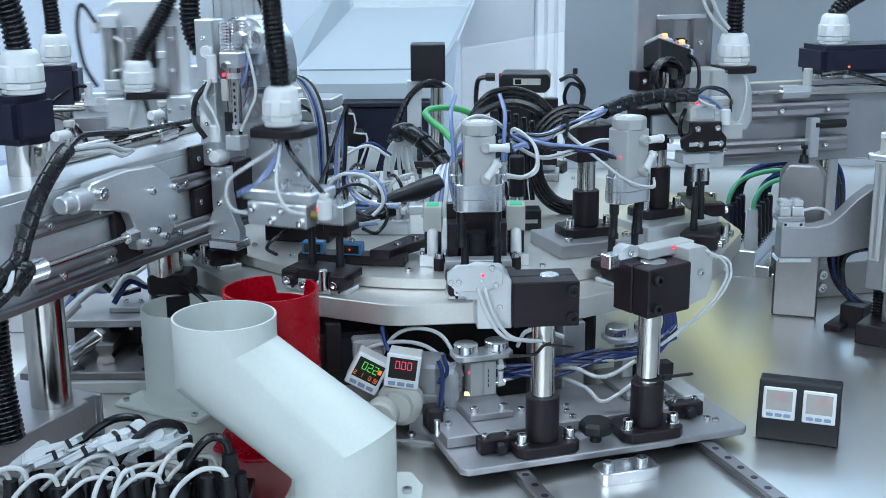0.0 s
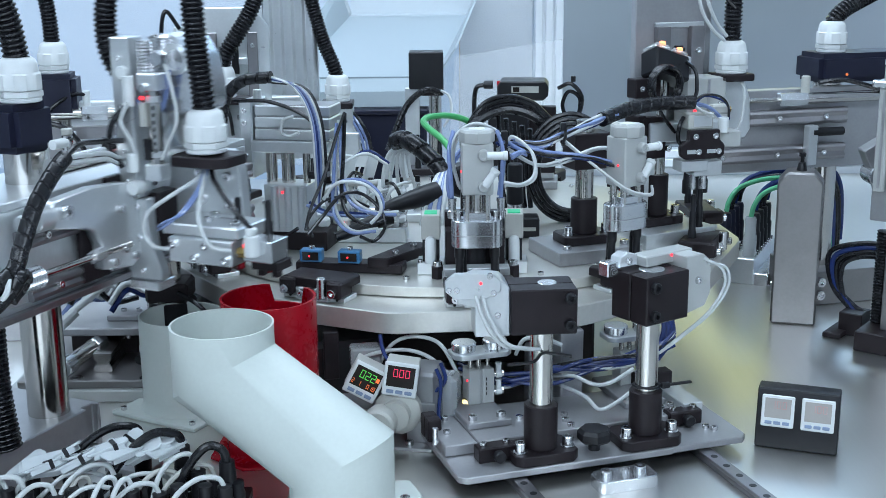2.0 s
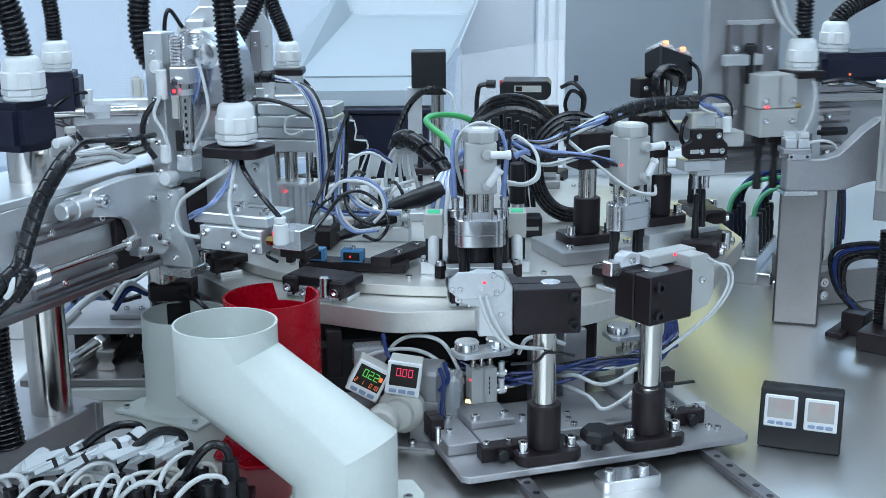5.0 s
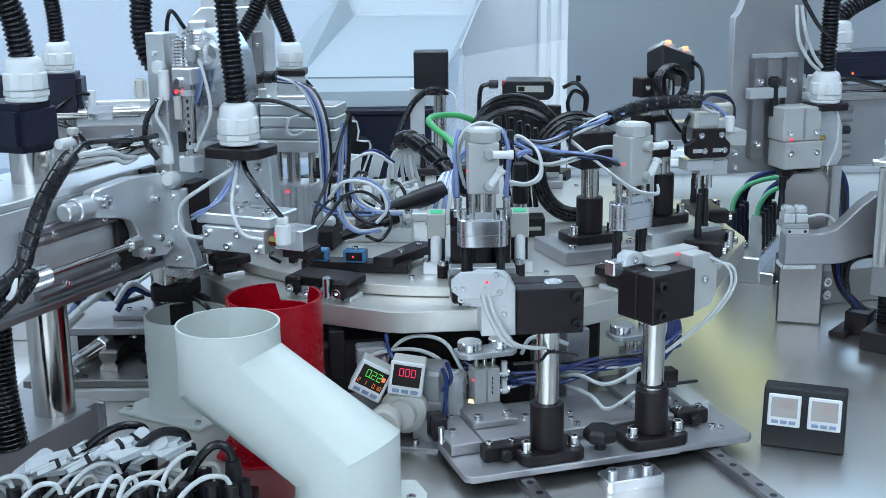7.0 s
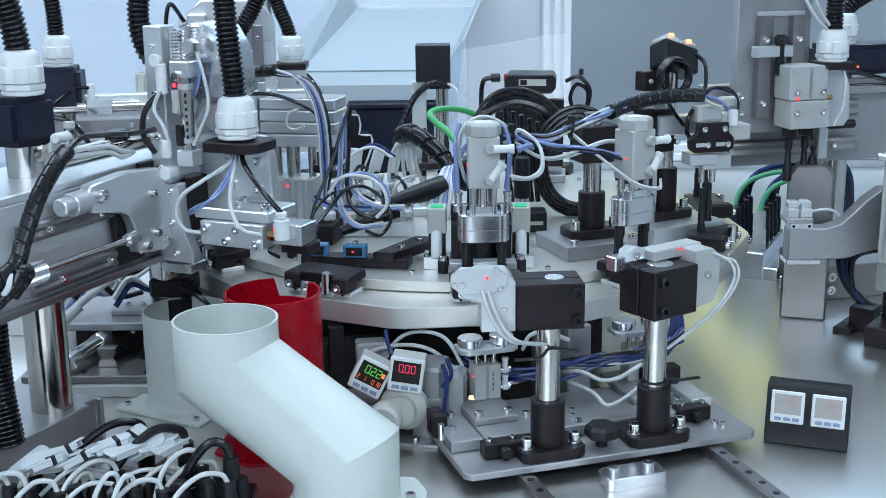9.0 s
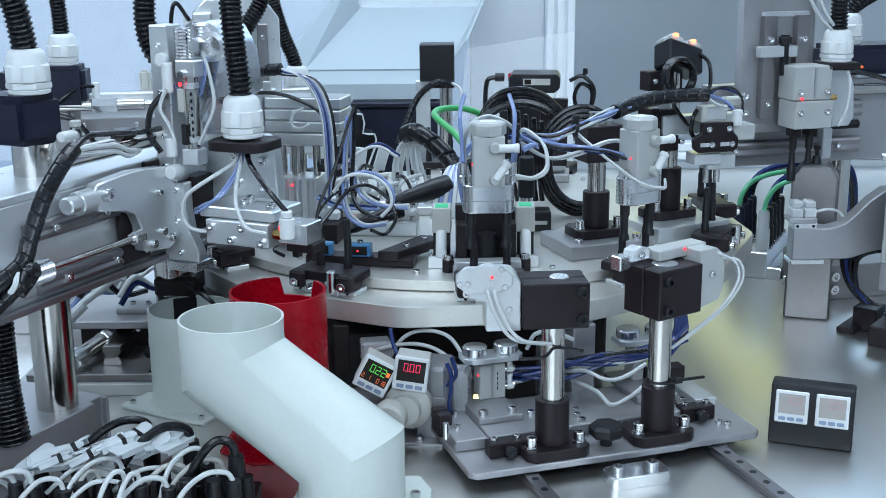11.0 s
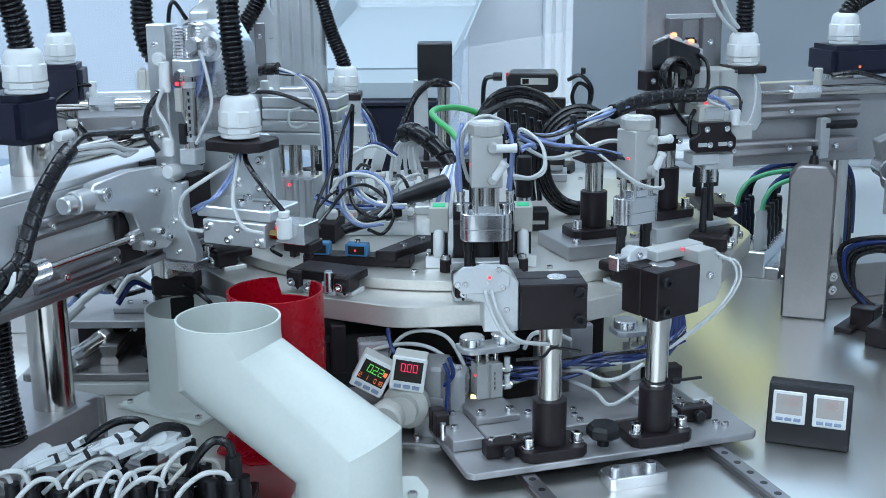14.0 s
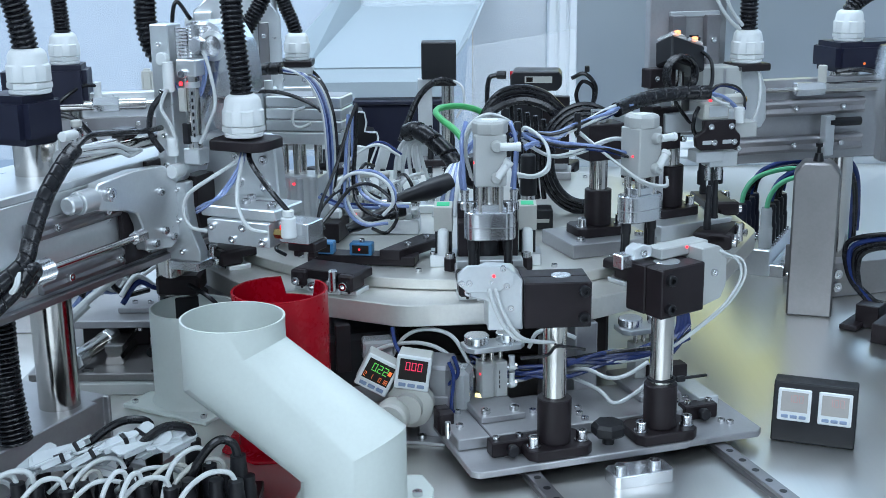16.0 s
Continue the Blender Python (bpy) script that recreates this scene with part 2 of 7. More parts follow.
def mesh_of(name, bm, material):
    bmesh.ops.scale(bm, vec=(0.001,) * 3, verts=bm.verts)
    me = bpy.data.meshes.new(name)
    bm.to_mesh(me)
    bm.free()
    me.materials.append(material)
    for f in me.polygons:
        f.use_smooth = True
    me.set_sharp_from_angle(angle=radians(32))
    return me


def part(name, bm, material, parent, label=""):
    ob = new(name, mesh_of(name, bm, material))
    ob.parent = parent
    return tagged(ob, label)


def at(x, y, z=0, rz=0, rx=0, ry=0):
    return pose(x / 1000, y / 1000, z / 1000, rx, ry, rz)


def thing(name, m, label, category, group=""):
    ob = tagged(new(name), label, category, group)
    ob.empty_display_size = 0.02
    ob.matrix_world = m
    return ob


def single(name, bm, material, m, label, category, group="", kind=""):
    ob = new(name, mesh_of(name, bm, material))
    ob.matrix_world = m
    return tagged(ob, label, category, group, kind)


def made_screw(material):
    b = shape()
    lathe(b, [(0, 0.35), (0.5, 0.35), (0.5, 1.0), (0.9, 1.0), (1.0, 0.9), (1.0, -0.2), (0, -0.2)], seg=12)
    return mesh_of("screw", b, material)


SCREW_MESH, DARK_SCREW = made_screw(SCREW), made_screw(BLACKP)
FACING = {"z": (0, 0, 1), "-z": (0, 0, -1), "x": (1, 0, 0), "-x": (-1, 0, 0), "y": (0, 1, 0), "-y": (0, -1, 0)}


def screw(parent, x, y, z, facing="-y", r=2.6, dark=False):
    """A socket-head screw whose head stands out of the face."""
    ob = new("screw", DARK_SCREW if dark else SCREW_MESH)
    ob.parent = parent
    q = Vector(FACING[facing]).to_track_quat("Z", "Y")
    ob.matrix_basis = Matrix.LocRotScale(Vector((x, y, z)) / 1000, q, (r,) * 3)
    return ob


def gland(parent, x, y, z, r=17, material=None):
    """A hexagonal cable gland, from its lower nut to its domed cap."""
    b = shape()
    cy(b, x, y, z, r * 0.98, r * 0.22, seg=24, bev=0.8)
    cy(b, x, y, z + r * 0.22, r * 1.08, r * 0.34, seg=6, bev=1.0)
    nut = part("gland_nut", b, material or WHITEP, parent)
    b = shape()
    rings = []
    for rad, h, lobe in ((0.9, 0, 0), (0.98, 0.04, 1), (0.98, 0.76, 1), (0.93, 0.84, 0.4), (0.9, 1.25, 0), (0.82, 1.42, 0), (0.66, 1.54, 0), (0.5, 1.56, 0), (0.5, 0.9, 0)):
        rings.append([b.verts.new((x + r * (rad + 0.07 * lobe * (k % 8 < 5)) * math.cos(2 * math.pi * k / 48), y + r * (rad + 0.07 * lobe * (k % 8 < 5)) * math.sin(2 * math.pi * k / 48), z + r * (0.56 + h))) for k in range(48)])
    for a, c in zip(rings, rings[1:]):
        for k in range(48):
            b.faces.new((a[k], a[(k + 1) % 48], c[(k + 1) % 48], c[k]))
    b.faces.new(rings[0][::-1])
    b.faces.new(rings[-1])
    part("gland_cap", b, material or WHITEP, parent)
    return nut


def elbow(parent, x, y, z, facing="x", size=1.0, material=None):
    """A push-in elbow fitting: threaded foot, banjo body, collar."""
    q = Vector(FACING[facing]).to_track_quat("Z", "Y").to_matrix().to_4x4()
    m = Matrix.Translation((x, y, z)) @ q @ Matrix.Scale(size, 4)
    b = shape()
    cy(b, 0, 0, 0, 3.0, 4, seg=12, m=m)
    cy(b, 0, 0, 11, 3.6, 2.4, seg=6, bev=0.3, m=m)
    part("fitting_stem", b, SCREW, parent)
    b = shape()
    cy(b, 0, 0, 4, 4.2, 7, seg=16, bev=0.6, m=m)
    cy(b, 0, 2, 7.5, 3.3, 10, "y", 14, m=m)
    cy(b, 0, 12, 7.5, 3.8, 2, "y", 14, m=m)
    part("fitting_body", b, material or WHITEP, parent)


def lamp_dot(parent, x, y, z, facing="-y", r=1.1, material=None):
    b = shape()
    q = Vector(FACING[facing]).to_track_quat("Z", "Y").to_matrix().to_4x4()
    cy(b, 0, 0, -0.3, r, 0.9, seg=10, m=Matrix.Translation((x, y, z)) @ q)
    return part("indicator_lamp", b, material or LEDR, parent, "lit red indicator lamp")


def cable(name, path, r, material, label, parent=None, kind_of=tb):
    """A loose cable or tube as a thing of its own, or as part of one."""
    b = kind_of(shape(), path, r)
    if parent is not None:
        return part(name, b, material, parent)
    return single(name, b, material, Matrix(), label, "cable" if "cable" in name else "tube")


# ---------------------------------------------------------------- the place
def structure(name, bm, material, label):
    return single(name, bm, material, Matrix(), label, "", "", "structure")


structure("machine_deck", bx(shape(), -1100, 1100, 250, 2250, -15, 0, 1), DECK, "brushed steel machine deck")
structure("machine_base", bx(shape(), -1080, 1080, 270, 2230, -900, -15.5, 3), HALL, "pale sheet-metal machine base under the deck")
structure("floor", bx(shape(), -3000, 3000, -2500, 3300, -950, -900, 0), HALL, "grey hall floor")
structure("ceiling", bx(shape(), -3000, 3000, -2500, 3300, 1800, 1850, 0), HALL, "white hall ceiling")
structure("wall_south", bx(shape(), -3000, 3000, -2550, -2500, -950, 1850, 0), HALL, "pale hall wall")
structure("wall_west", bx(shape(), -3050, -3000, -2500, 3300, -950, 1850, 0), HALL, "pale hall wall")
structure("wall_east", bx(shape(), 3000, 3050, -2500, 3300, -950, 1850, 0), HALL, "pale hall wall")
b = shape()
bx(b, 60, 380, 3150, 3200, -950, 1800, 0)
bx(b, 380, 2000, 3150, 3200, -950, 860, 0)
bx(b, 2000, 3000, 3150, 3200, -950, 1800, 0)
bx(b, -3000, -1700, 3150, 3200, -950, 1800, 0)
bx(b, -1700, 60, 3150, 3200, -950, -250, 0)
structure("wall_north", b, WALLM, "blue-grey painted wall panels")
structure("backdrop", bx(shape(), -1720, 58, 3180, 3190, -260, 1800, 0), WINDOW, "frosted window full of daylight")
# Out of view; glows to give the deck its blue-white reflection.
structure("backdrop", bx(shape(), 372, 2010, 3180, 3190, 850, 1800, 0), HIGHWIN, "unseen high window assumed from a blue reflection on the deck")
# Assumed panel above the view, added for the yellow reflection on the deck.
structure("wall_panel_yellow", bx(shape(), 330, 800, 2400, 2430, 345, 900, 3), CREAM, "unseen yellow panel that tints the deck reflection")

# Frame of the machine's enclosure.
f = tagged(thing("enclosure_frame", Matrix(), "white aluminium profile frame behind the deck", "frame"), kind="structure")
b = shape()
for o in (0, 19, 38):
    bx(b, 182 + o, 196 + o, 2260, 2300, 0, 1400, 1.5)
bx(b, 184, 232, 2268, 2298, 0, 1400, 0)
part("post", b, PROFILE, f)
b = shape()
for o in (0, 17):
    bx(b, 236, 1200, 2262, 2300, 14 + o, 28 + o, 1.5)
bx(b, 236, 1200, 2268, 2296, 12, 46, 0)
part("crossbar", b, PROFILE, f)
b = shape()
bx(b, 236, 1200, 2275, 2300, -5, 10, 1.5)
part("lower_crossbar", b, PROFILE, f)
b = shape()
bx(b, -1000, -960, 2260, 2300, 0, 1400, 1.5)
part("post", b, PROFILE, f)
latch = shape()
bx(latch, -573, -551, 2266, 2281.6, 146, 190, 7, None, 3)
part("latch", latch, GREYP, f, "small grey door latch")
for x0, x1 in ((-956, 178),):
    p = part("pane", bx(shape(), x0, x1, 2282, 2285, 20, 1390, 0), PANE, f, "clear guard pane")
    p.visible_shadow = False

# ---------------------------------------------------------------- feed chute and things behind the dial
c = thing("feed_chute", at(-120, 2000, 0), "white sheet-metal feed chute sloping to the machine", "chute")


def sheet(pts, t=3):
    o = bmesh.new()
    face = o.faces.new([o.verts.new(p) for p in pts])
    n = face.normal if face.normal.length else Vector((0, 0, 1))
    o.normal_update()
    n = face.normal.copy()
    got = bmesh.ops.extrude_face_region(o, geom=[face])
    bmesh.ops.translate(o, vec=n * t, verts=[v for v in got["geom"] if isinstance(v, bmesh.types.BMVert)])
    bmesh.ops.recalc_face_normals(o, faces=o.faces)
    return o


part("tray", sheet([(-115, 0, 214), (118, 0, 214), (182, 300, 300), (-38, 300, 300)]), TRAY, c)
part("side_wall", sheet([(-115, 0, 214), (-38, 300, 300), (-56, 300, 352), (-140, 0, 246)]), TRAY, c)
part("side_wall", sheet([(118, 0, 214), (182, 300, 300), (206, 300, 356), (150, 0, 262)]), TRAY, c)
part("front_lip", sheet([(-115, 0, 214), (118, 0, 214), (124, -30, 196), (-120, -30, 196)]), TRAY, c)
part("front_apron", sheet([(-124, -32, 196), (124, -32, 196), (124, -34, 172), (-124, -34, 172)]), TRAY, c)
part("back_wall", sheet([(-38, 300, 300), (182, 300, 300), (190, 330, 420), (-44, 330, 420)]), TRAY, c)
for x in (-90, 90):
    part("stand_leg", bx(shape(), x - 14, x + 14, 20, 60, 0, 212, 1), ALU, c)
    part("stand_leg", bx(shape(), x - 14, x + 14, 200, 240, 0, 265, 1), ALU, c)
p = part("guard_sheet", sheet([(140, -20, 130), (330, 60, 150), (330, 60, 270), (150, -20, 250)], 4), PANE, c, "clear plastic guard sheet")
p.visible_shadow = False

g = thing("folded_guard", at(-150, 1850, 0, 8), "black folded guard plate with a pale edge", "guard")
out = [(-45, 0), (28, 0), (20, 60), (38, 112), (38, 132), (20, 134), (20, 164), (-45, 170)]
part("plate", pri(shape(), out, 0, 60, "y", 1), BLACKP, g)
part("edge", tb(shape(), [(28, -1, 4), (20, -1, 60), (38, -1, 112), (38, -1, 133), (20, -1, 135), (20, -1, 164), (-44, -1, 170)], 1.6, 6, 2), WHITEP, g, "pale rubber edge strip")

h = thing("feeder_housing", at(-92, 1960, 0), "dark navy feeder housing behind the dial", "housing")
part("body", bx(shape(), -60, 75, 0, 160, 0, 160, 4), NAVY, h)
part("cover", bx(shape(), -64, 79, -4, 164, 160, 168, 2), NAVY, h)


def sensor_post():
    t = thing("sensor_post", at(-10, 1706, 0), "black square sensor on a steel post", "sensor")
    part("foot", bx(shape(), -30, 30, -25, 25, 0, 12, 1), ALU, t)
    part("post", cy(shape(), 8, 0, 12, 9, 218, seg=24), STEEL, t)
    part("bracket", bx(shape(), -34, -14, -6, 8, 12, 232, 0.8), ALU, t)
    b = shape()
    bx(b, -28, 20, -16, 22, 232, 283, 1.5)
    part("sensor_head", b, BLACKP, t)
    part("sensor_collar", bx(shape(), -12, 20, -10, 16, 222, 232, 1), BLACKA, t)
    wrapped_b = wrapped(shape(), [(14, -20, 228), (-5, -24, 232), (-30, -20, 212), (-48, -30, 175), (-58, -40, 150)], 4.4, 8)
    part("wrapped_cable", wrapped_b, RUBBER, t)
    part("cable", tb(shape(), [(16, -14, 230), (28, -22, 222), (30, -24, 200), (20, -20, 180)], 2, 6), TUBEW, t)


sensor_post()


def code_reader():
    t = thing("code_reader", at(112, 1560, 0, -6), "black code reader on a bracket with looped cables", "sensor")
    part("foot", bx(shape(), -25, 45, -20, 30, 119.5, 130, 1), ALUD, t)
    part("stand", bx(shape(), 22, 40, 0, 24, 130, 222, 1), ALU, t)
    part("bracket", bx(shape(), -30, 42, -14, -0.4, 140, 226, 1), BLACKA, t)
    part("side_box", bx(shape(), -44, -31, -26, 6, 150, 214, 2), BLACKP, t)
    part("lens_block", bx(shape(), -30, 8, -30, -14, 190, 232, 2), BLACKP, t)
    b = shape()
    pri(b, [(-28, 236), (26, 236), (32, 242), (32, 254), (28, 260), (-28, 260), (-32, 254), (-32, 242)], -36, 14, "y", 1.5)
    part("housing", b, BLACKP, t)
    part("label_strip", bx(shape(), -14, 20, -36.6, -35, 246, 254, 0), GREYP, t)
    part("window", bx(shape(), -12, -4, -37, -36.4, 247, 253, 0), LCDD, t)
    part("red_ring", cy(shape(), -33, -20, 254, 5, 6, "x", 14), RED, t)
    part("plug", cy(shape(), -50, -20, 254, 5.5, 12, "x", 14, bev=1), BLACKP, t)
    part("cable", tb(shape(), [(-50, -20, 254), (-60, -20, 248), (-62, -20, 215), (-56, -16, 180), (-58, -16, 120)], 3, 8), RUBBER, t)
    part("cable", tb(shape(), [(44, -20, 250), (60, -24, 256), (74, -24, 240), (70, -22, 216), (56, -20, 214), (50, -20, 230), (58, -20, 246), (72, -22, 236), (66, -20, 205), (48, -16, 206)], 2.6, 8), RUBBER, t)
    for z in (178, 200):
        screw(t, 36, -14, z, "-y", 3)
    part("cable_tie", bx(shape(), 60, 66, -26, -20, 258, 266, 1), BLACKP, t)


code_reader()

# ---------------------------------------------------------------- indexing dial
DX, DY, FIRST, STEP, NESTS = 13.6, 1360, 5.0, 30, 12
dial = thing("index_dial", at(DX, DY, 0), "twelve-sided aluminium indexing dial with black nests", "machine")
b = shape()
corners = []
for k in range(NESTS):
    for off in (-1.3, 1.3):
        a = radians(FIRST + 15 + STEP * k + off)
        corners.append((325 * math.sin(a), -325 * math.cos(a)))
pri(b, corners, 89, 109, "z", 0.8)
part("dial_plate", b, TURNED, dial)


def nest_parts(parent, deg):
    a = radians(deg)
    m = Matrix.Rotation(a, 4, "Z") @ Matrix.Translation((0, -285, 109))
    kids = []

    def add(name, bm, material):
        o = new(name, mesh_of(name, bm, material))
        o.parent = parent
        o.matrix_basis = Matrix.Translation(m.translation / 1000) @ Matrix.Rotation(a, 4, "Z")
        kids.append(o)
        return o
    top = add("nest", pri(shape(), [(-33, 12), (-33, 19), (-31, 21), (31, 21), (33, 19), (33, 12)], -22, 11, "y", 0.8), BLACKA)
    for x in (-25, 25):
        s8 = x * 0.4
        add("nest_foot", bx(shape(), s8 - 7, s8 + 7, -24, 4, 0, 12, 0.6), ALU)
        add("ear_foot", bx(shape(), x - 8, x + 8, -20, 4, 0, 4.6, 0.6), ALU)
        add("nest_ear", bx(shape(), x - 8, x + 8, -28, -4, 5, 20.6, 2), BLACKA)
        add("foot_pin", cy(shape(), x, -20.6, 2.4, 1.4, 1, "y", 12), BLACKP)
        for x, y, z in ((x, -28, 11), (s8, -24, 6.5)):
            o = new("screw", SCREW_MESH)
            o.parent = parent
            o.matrix_basis = Matrix.Translation(m.translation / 1000) @ Matrix.Rotation(a, 4, "Z") @ Matrix.LocRotScale(Vector((x, y, z)) / 1000, Vector((0, -1, 0)).to_track_quat("Z", "Y"), (4.2,) * 3)
    add("guide_pin", cy(shape(), 12, -26, 4, 4.5, 20, seg=16, bev=1), SCREW)
    return kids


for k in range(NESTS):
    nest_parts(dial, FIRST + STEP * k)


def plug_pin():
    b = shape()
    lathe(b, [(0, 0), (5, 0), (5, 4), (4.2, 5), (4.2, 14), (3.6, 16), (3.6, 34), (2.8, 36), (2.8, 50), (2.2, 53), (0, 53)], seg=16)
    return mesh_of("plug_pin", b, BLACKP)


PIN = plug_pin()
TIP = mesh_of("tip", lathe(shape(), [(0, -9), (3, -9), (4, -7.5), (4, 0), (0, 0)], seg=14), RED)
PINS = []
for k in range(NESTS):
    for x in (-15, 15):
        o = tagged(new("plug_pin", PIN), "black stepped plug pin standing in a dial nest", "pin", "plug pins on the dial")
        o.matrix_world = at(DX, DY) @ Matrix.Rotation(radians(FIRST + STEP * k), 4, "Z") @ at(x, -284, 123)
        tip = tagged(new("tip", TIP), "red plug tip")
        tip.parent = o
        PINS.append((k, x, o))

core = thing("dial_core", at(DX, DY, 0), "fixed round steel table in the middle of the dial", "machine")
part("table", cy(shape(), 0, 0, 109.5, 276, 10, seg=128, bev=0.8), TURNED, core)
part("pedestal", cy(shape(), 0, 0, 0, 95, 89, seg=48), BLACKA, core)
part("drive_box", bx(shape(), -150, 150, -150, 110, 0, 60, 3), BLACKA, core)
for k in range(24):
    a = radians(15 * k + 5)
    screw(core, 250 * math.sin(a), -250 * math.cos(a), 119.5, "z", 3)


def clamp_foot(t, x, y, z, r, h, mount=28):
    """A black shaft foot with its flange and two screws."""
    b = shape()
    pri(b, [(x - mount, y - 14), (x - mount + 6, y - 20), (x + mount - 6, y - 20), (x + mount, y - 14), (x + mount, y + 14), (x + mount - 6, y + 20), (x - mount + 6, y + 20), (x - mount, y + 14)], z, z + 9, "z", 0.8)
    part("foot_flange", b, BLACKA, t)
    part("foot_collar", cy(shape(), x, y, z + 9, r + 4.5, h, seg=32, bev=0.8), BLACKA, t)
    for s in (-1, 1):
        part("washer", cy(shape(), x + s * (mount - 7), y - 8, z + 9, 6, 1.4, seg=16), SCREW, t)
        part("bolt", lathe(shape(), [(0, 3), (2.4, 3), (2.4, 8), (4.4, 8), (4.8, 7.4), (4.8, 0), (0, 0)], x + s * (mount - 7), y - 8, z + 10.4, seg=14), SCREW, t)


def gripper_c_post():
    t = thing("gripper_post", at(149, 1204, 119.5, 20), "steel post in a black foot with a clamp arm", "post", "posts on the dial table")
    part("base_plate", bx(shape(), -46, 46, -40, 34, 0, 14, 0.8), ALUD, t)
    clamp_foot(t, 0, 0, 14, 9, 36)
    part("shaft", cy(shape(), 0, 0, 20, 9, 118, seg=28), STEEL, t)
    part("clamp", bx(shape(), -18, 22, -15, 15, 90, 126, 1), BLACKA, t)
    for x in (-32, 32):
        screw(t, x, -28, 14, "z", 4.5)
    part("slide_plate", bx(shape(), 22, 30, -16, 16, 82, 136, 0.6), ALU, t)
    for z in (82, 94, 106):
        screw(t, 30, -8, z, "-y", 3)


gripper_c_post()


def sensor_column():
    t = thing("sensor_column", at(234, 1276, 119.5, 28), "steel column with a black clamp and a twin sensor head", "post", "posts on the dial table")
    part("base_plate", bx(shape(), -46, 46, -46, 34, 0, 16, 0.8), ALU, t)
    clamp_foot(t, 0, 0, 16, 9, 44)
    low = set(t.children)
    part("shaft", cy(shape(), 0, 0, 20, 9, 170, seg=28), STEEL, t)
    b = shape()
    bx(b, -30, 2, -13, 13, 78, 122, 1)
    bx(b, -34, -22, -10, 12, 40, 80, 1)
    part("clamp", b, BLACKA, t)
    screw(t, -14, -13, 112, "-y", 3.4)
    screw(t, 4, -13, 88, "-y", 3.4)
    part("cross_bar", bx(shape(), -36, 8, -8, 8, 142, 162, 1), BLACKA, t)
    screw(t, -29, -8, 152, "-y", 3)
    part("upper_shaft", cy(shape(), 2, 0, 118, 7, 46, seg=20), STEEL, t)
    b = shape()
    m = Matrix.Translation((4, -4, 176)) @ Euler((radians(-24), radians(18), 0)).to_matrix().to_4x4()
    bx(b, -23, 23, -13, 13, -18, 10, 2, m)
    part("sensor_head", b, BLACKP, t)
    for x in (-12, 12):
        b = shape()
        bx(b, x - 10, x + 10, -12, 12, 10, 15, 2, m)
        part("sensor_cap", b, CLEAR, t, "clear sensor cap")
        part("indicator_lamp", cy(shape(), x - 2, -11, 13.4, 3.4, 2.6, "z", 12, m=m), LEDW, t, "warm glowing indicator lamp")
    for dz in (0, 3.4, 6.8):
        ring = [(-13 + 18.5 * math.cos(a) + dz * 0.3, -30 + dz * 1.2, 157 + 18.5 * math.sin(a)) for a in (radians(20 * q) for q in range(19))]
        part("coiled_cable", tb(shape(), ring, 2.4, 8, 3), RUBBER, t)
    part("cable", tb(shape(), [(-20, -20, 172), (-26, -26, 150), (-16, -26, 128), (4, -24, 106)], 2, 6), RUBBER, t)
    part("cable", tb(shape(), [(22, -16, 178), (30, -22, 168), (26, -30, 150), (20, -34, 142)], 2, 6), RUBBER, t)
    part("clamp_plate", bx(shape(), -34, -24, -12, 12, 60, 124, 0.8), BLACKA, t)
    for ob in t.children:
        if ob not in low:
            ob.location.z += 0.010


sensor_column()


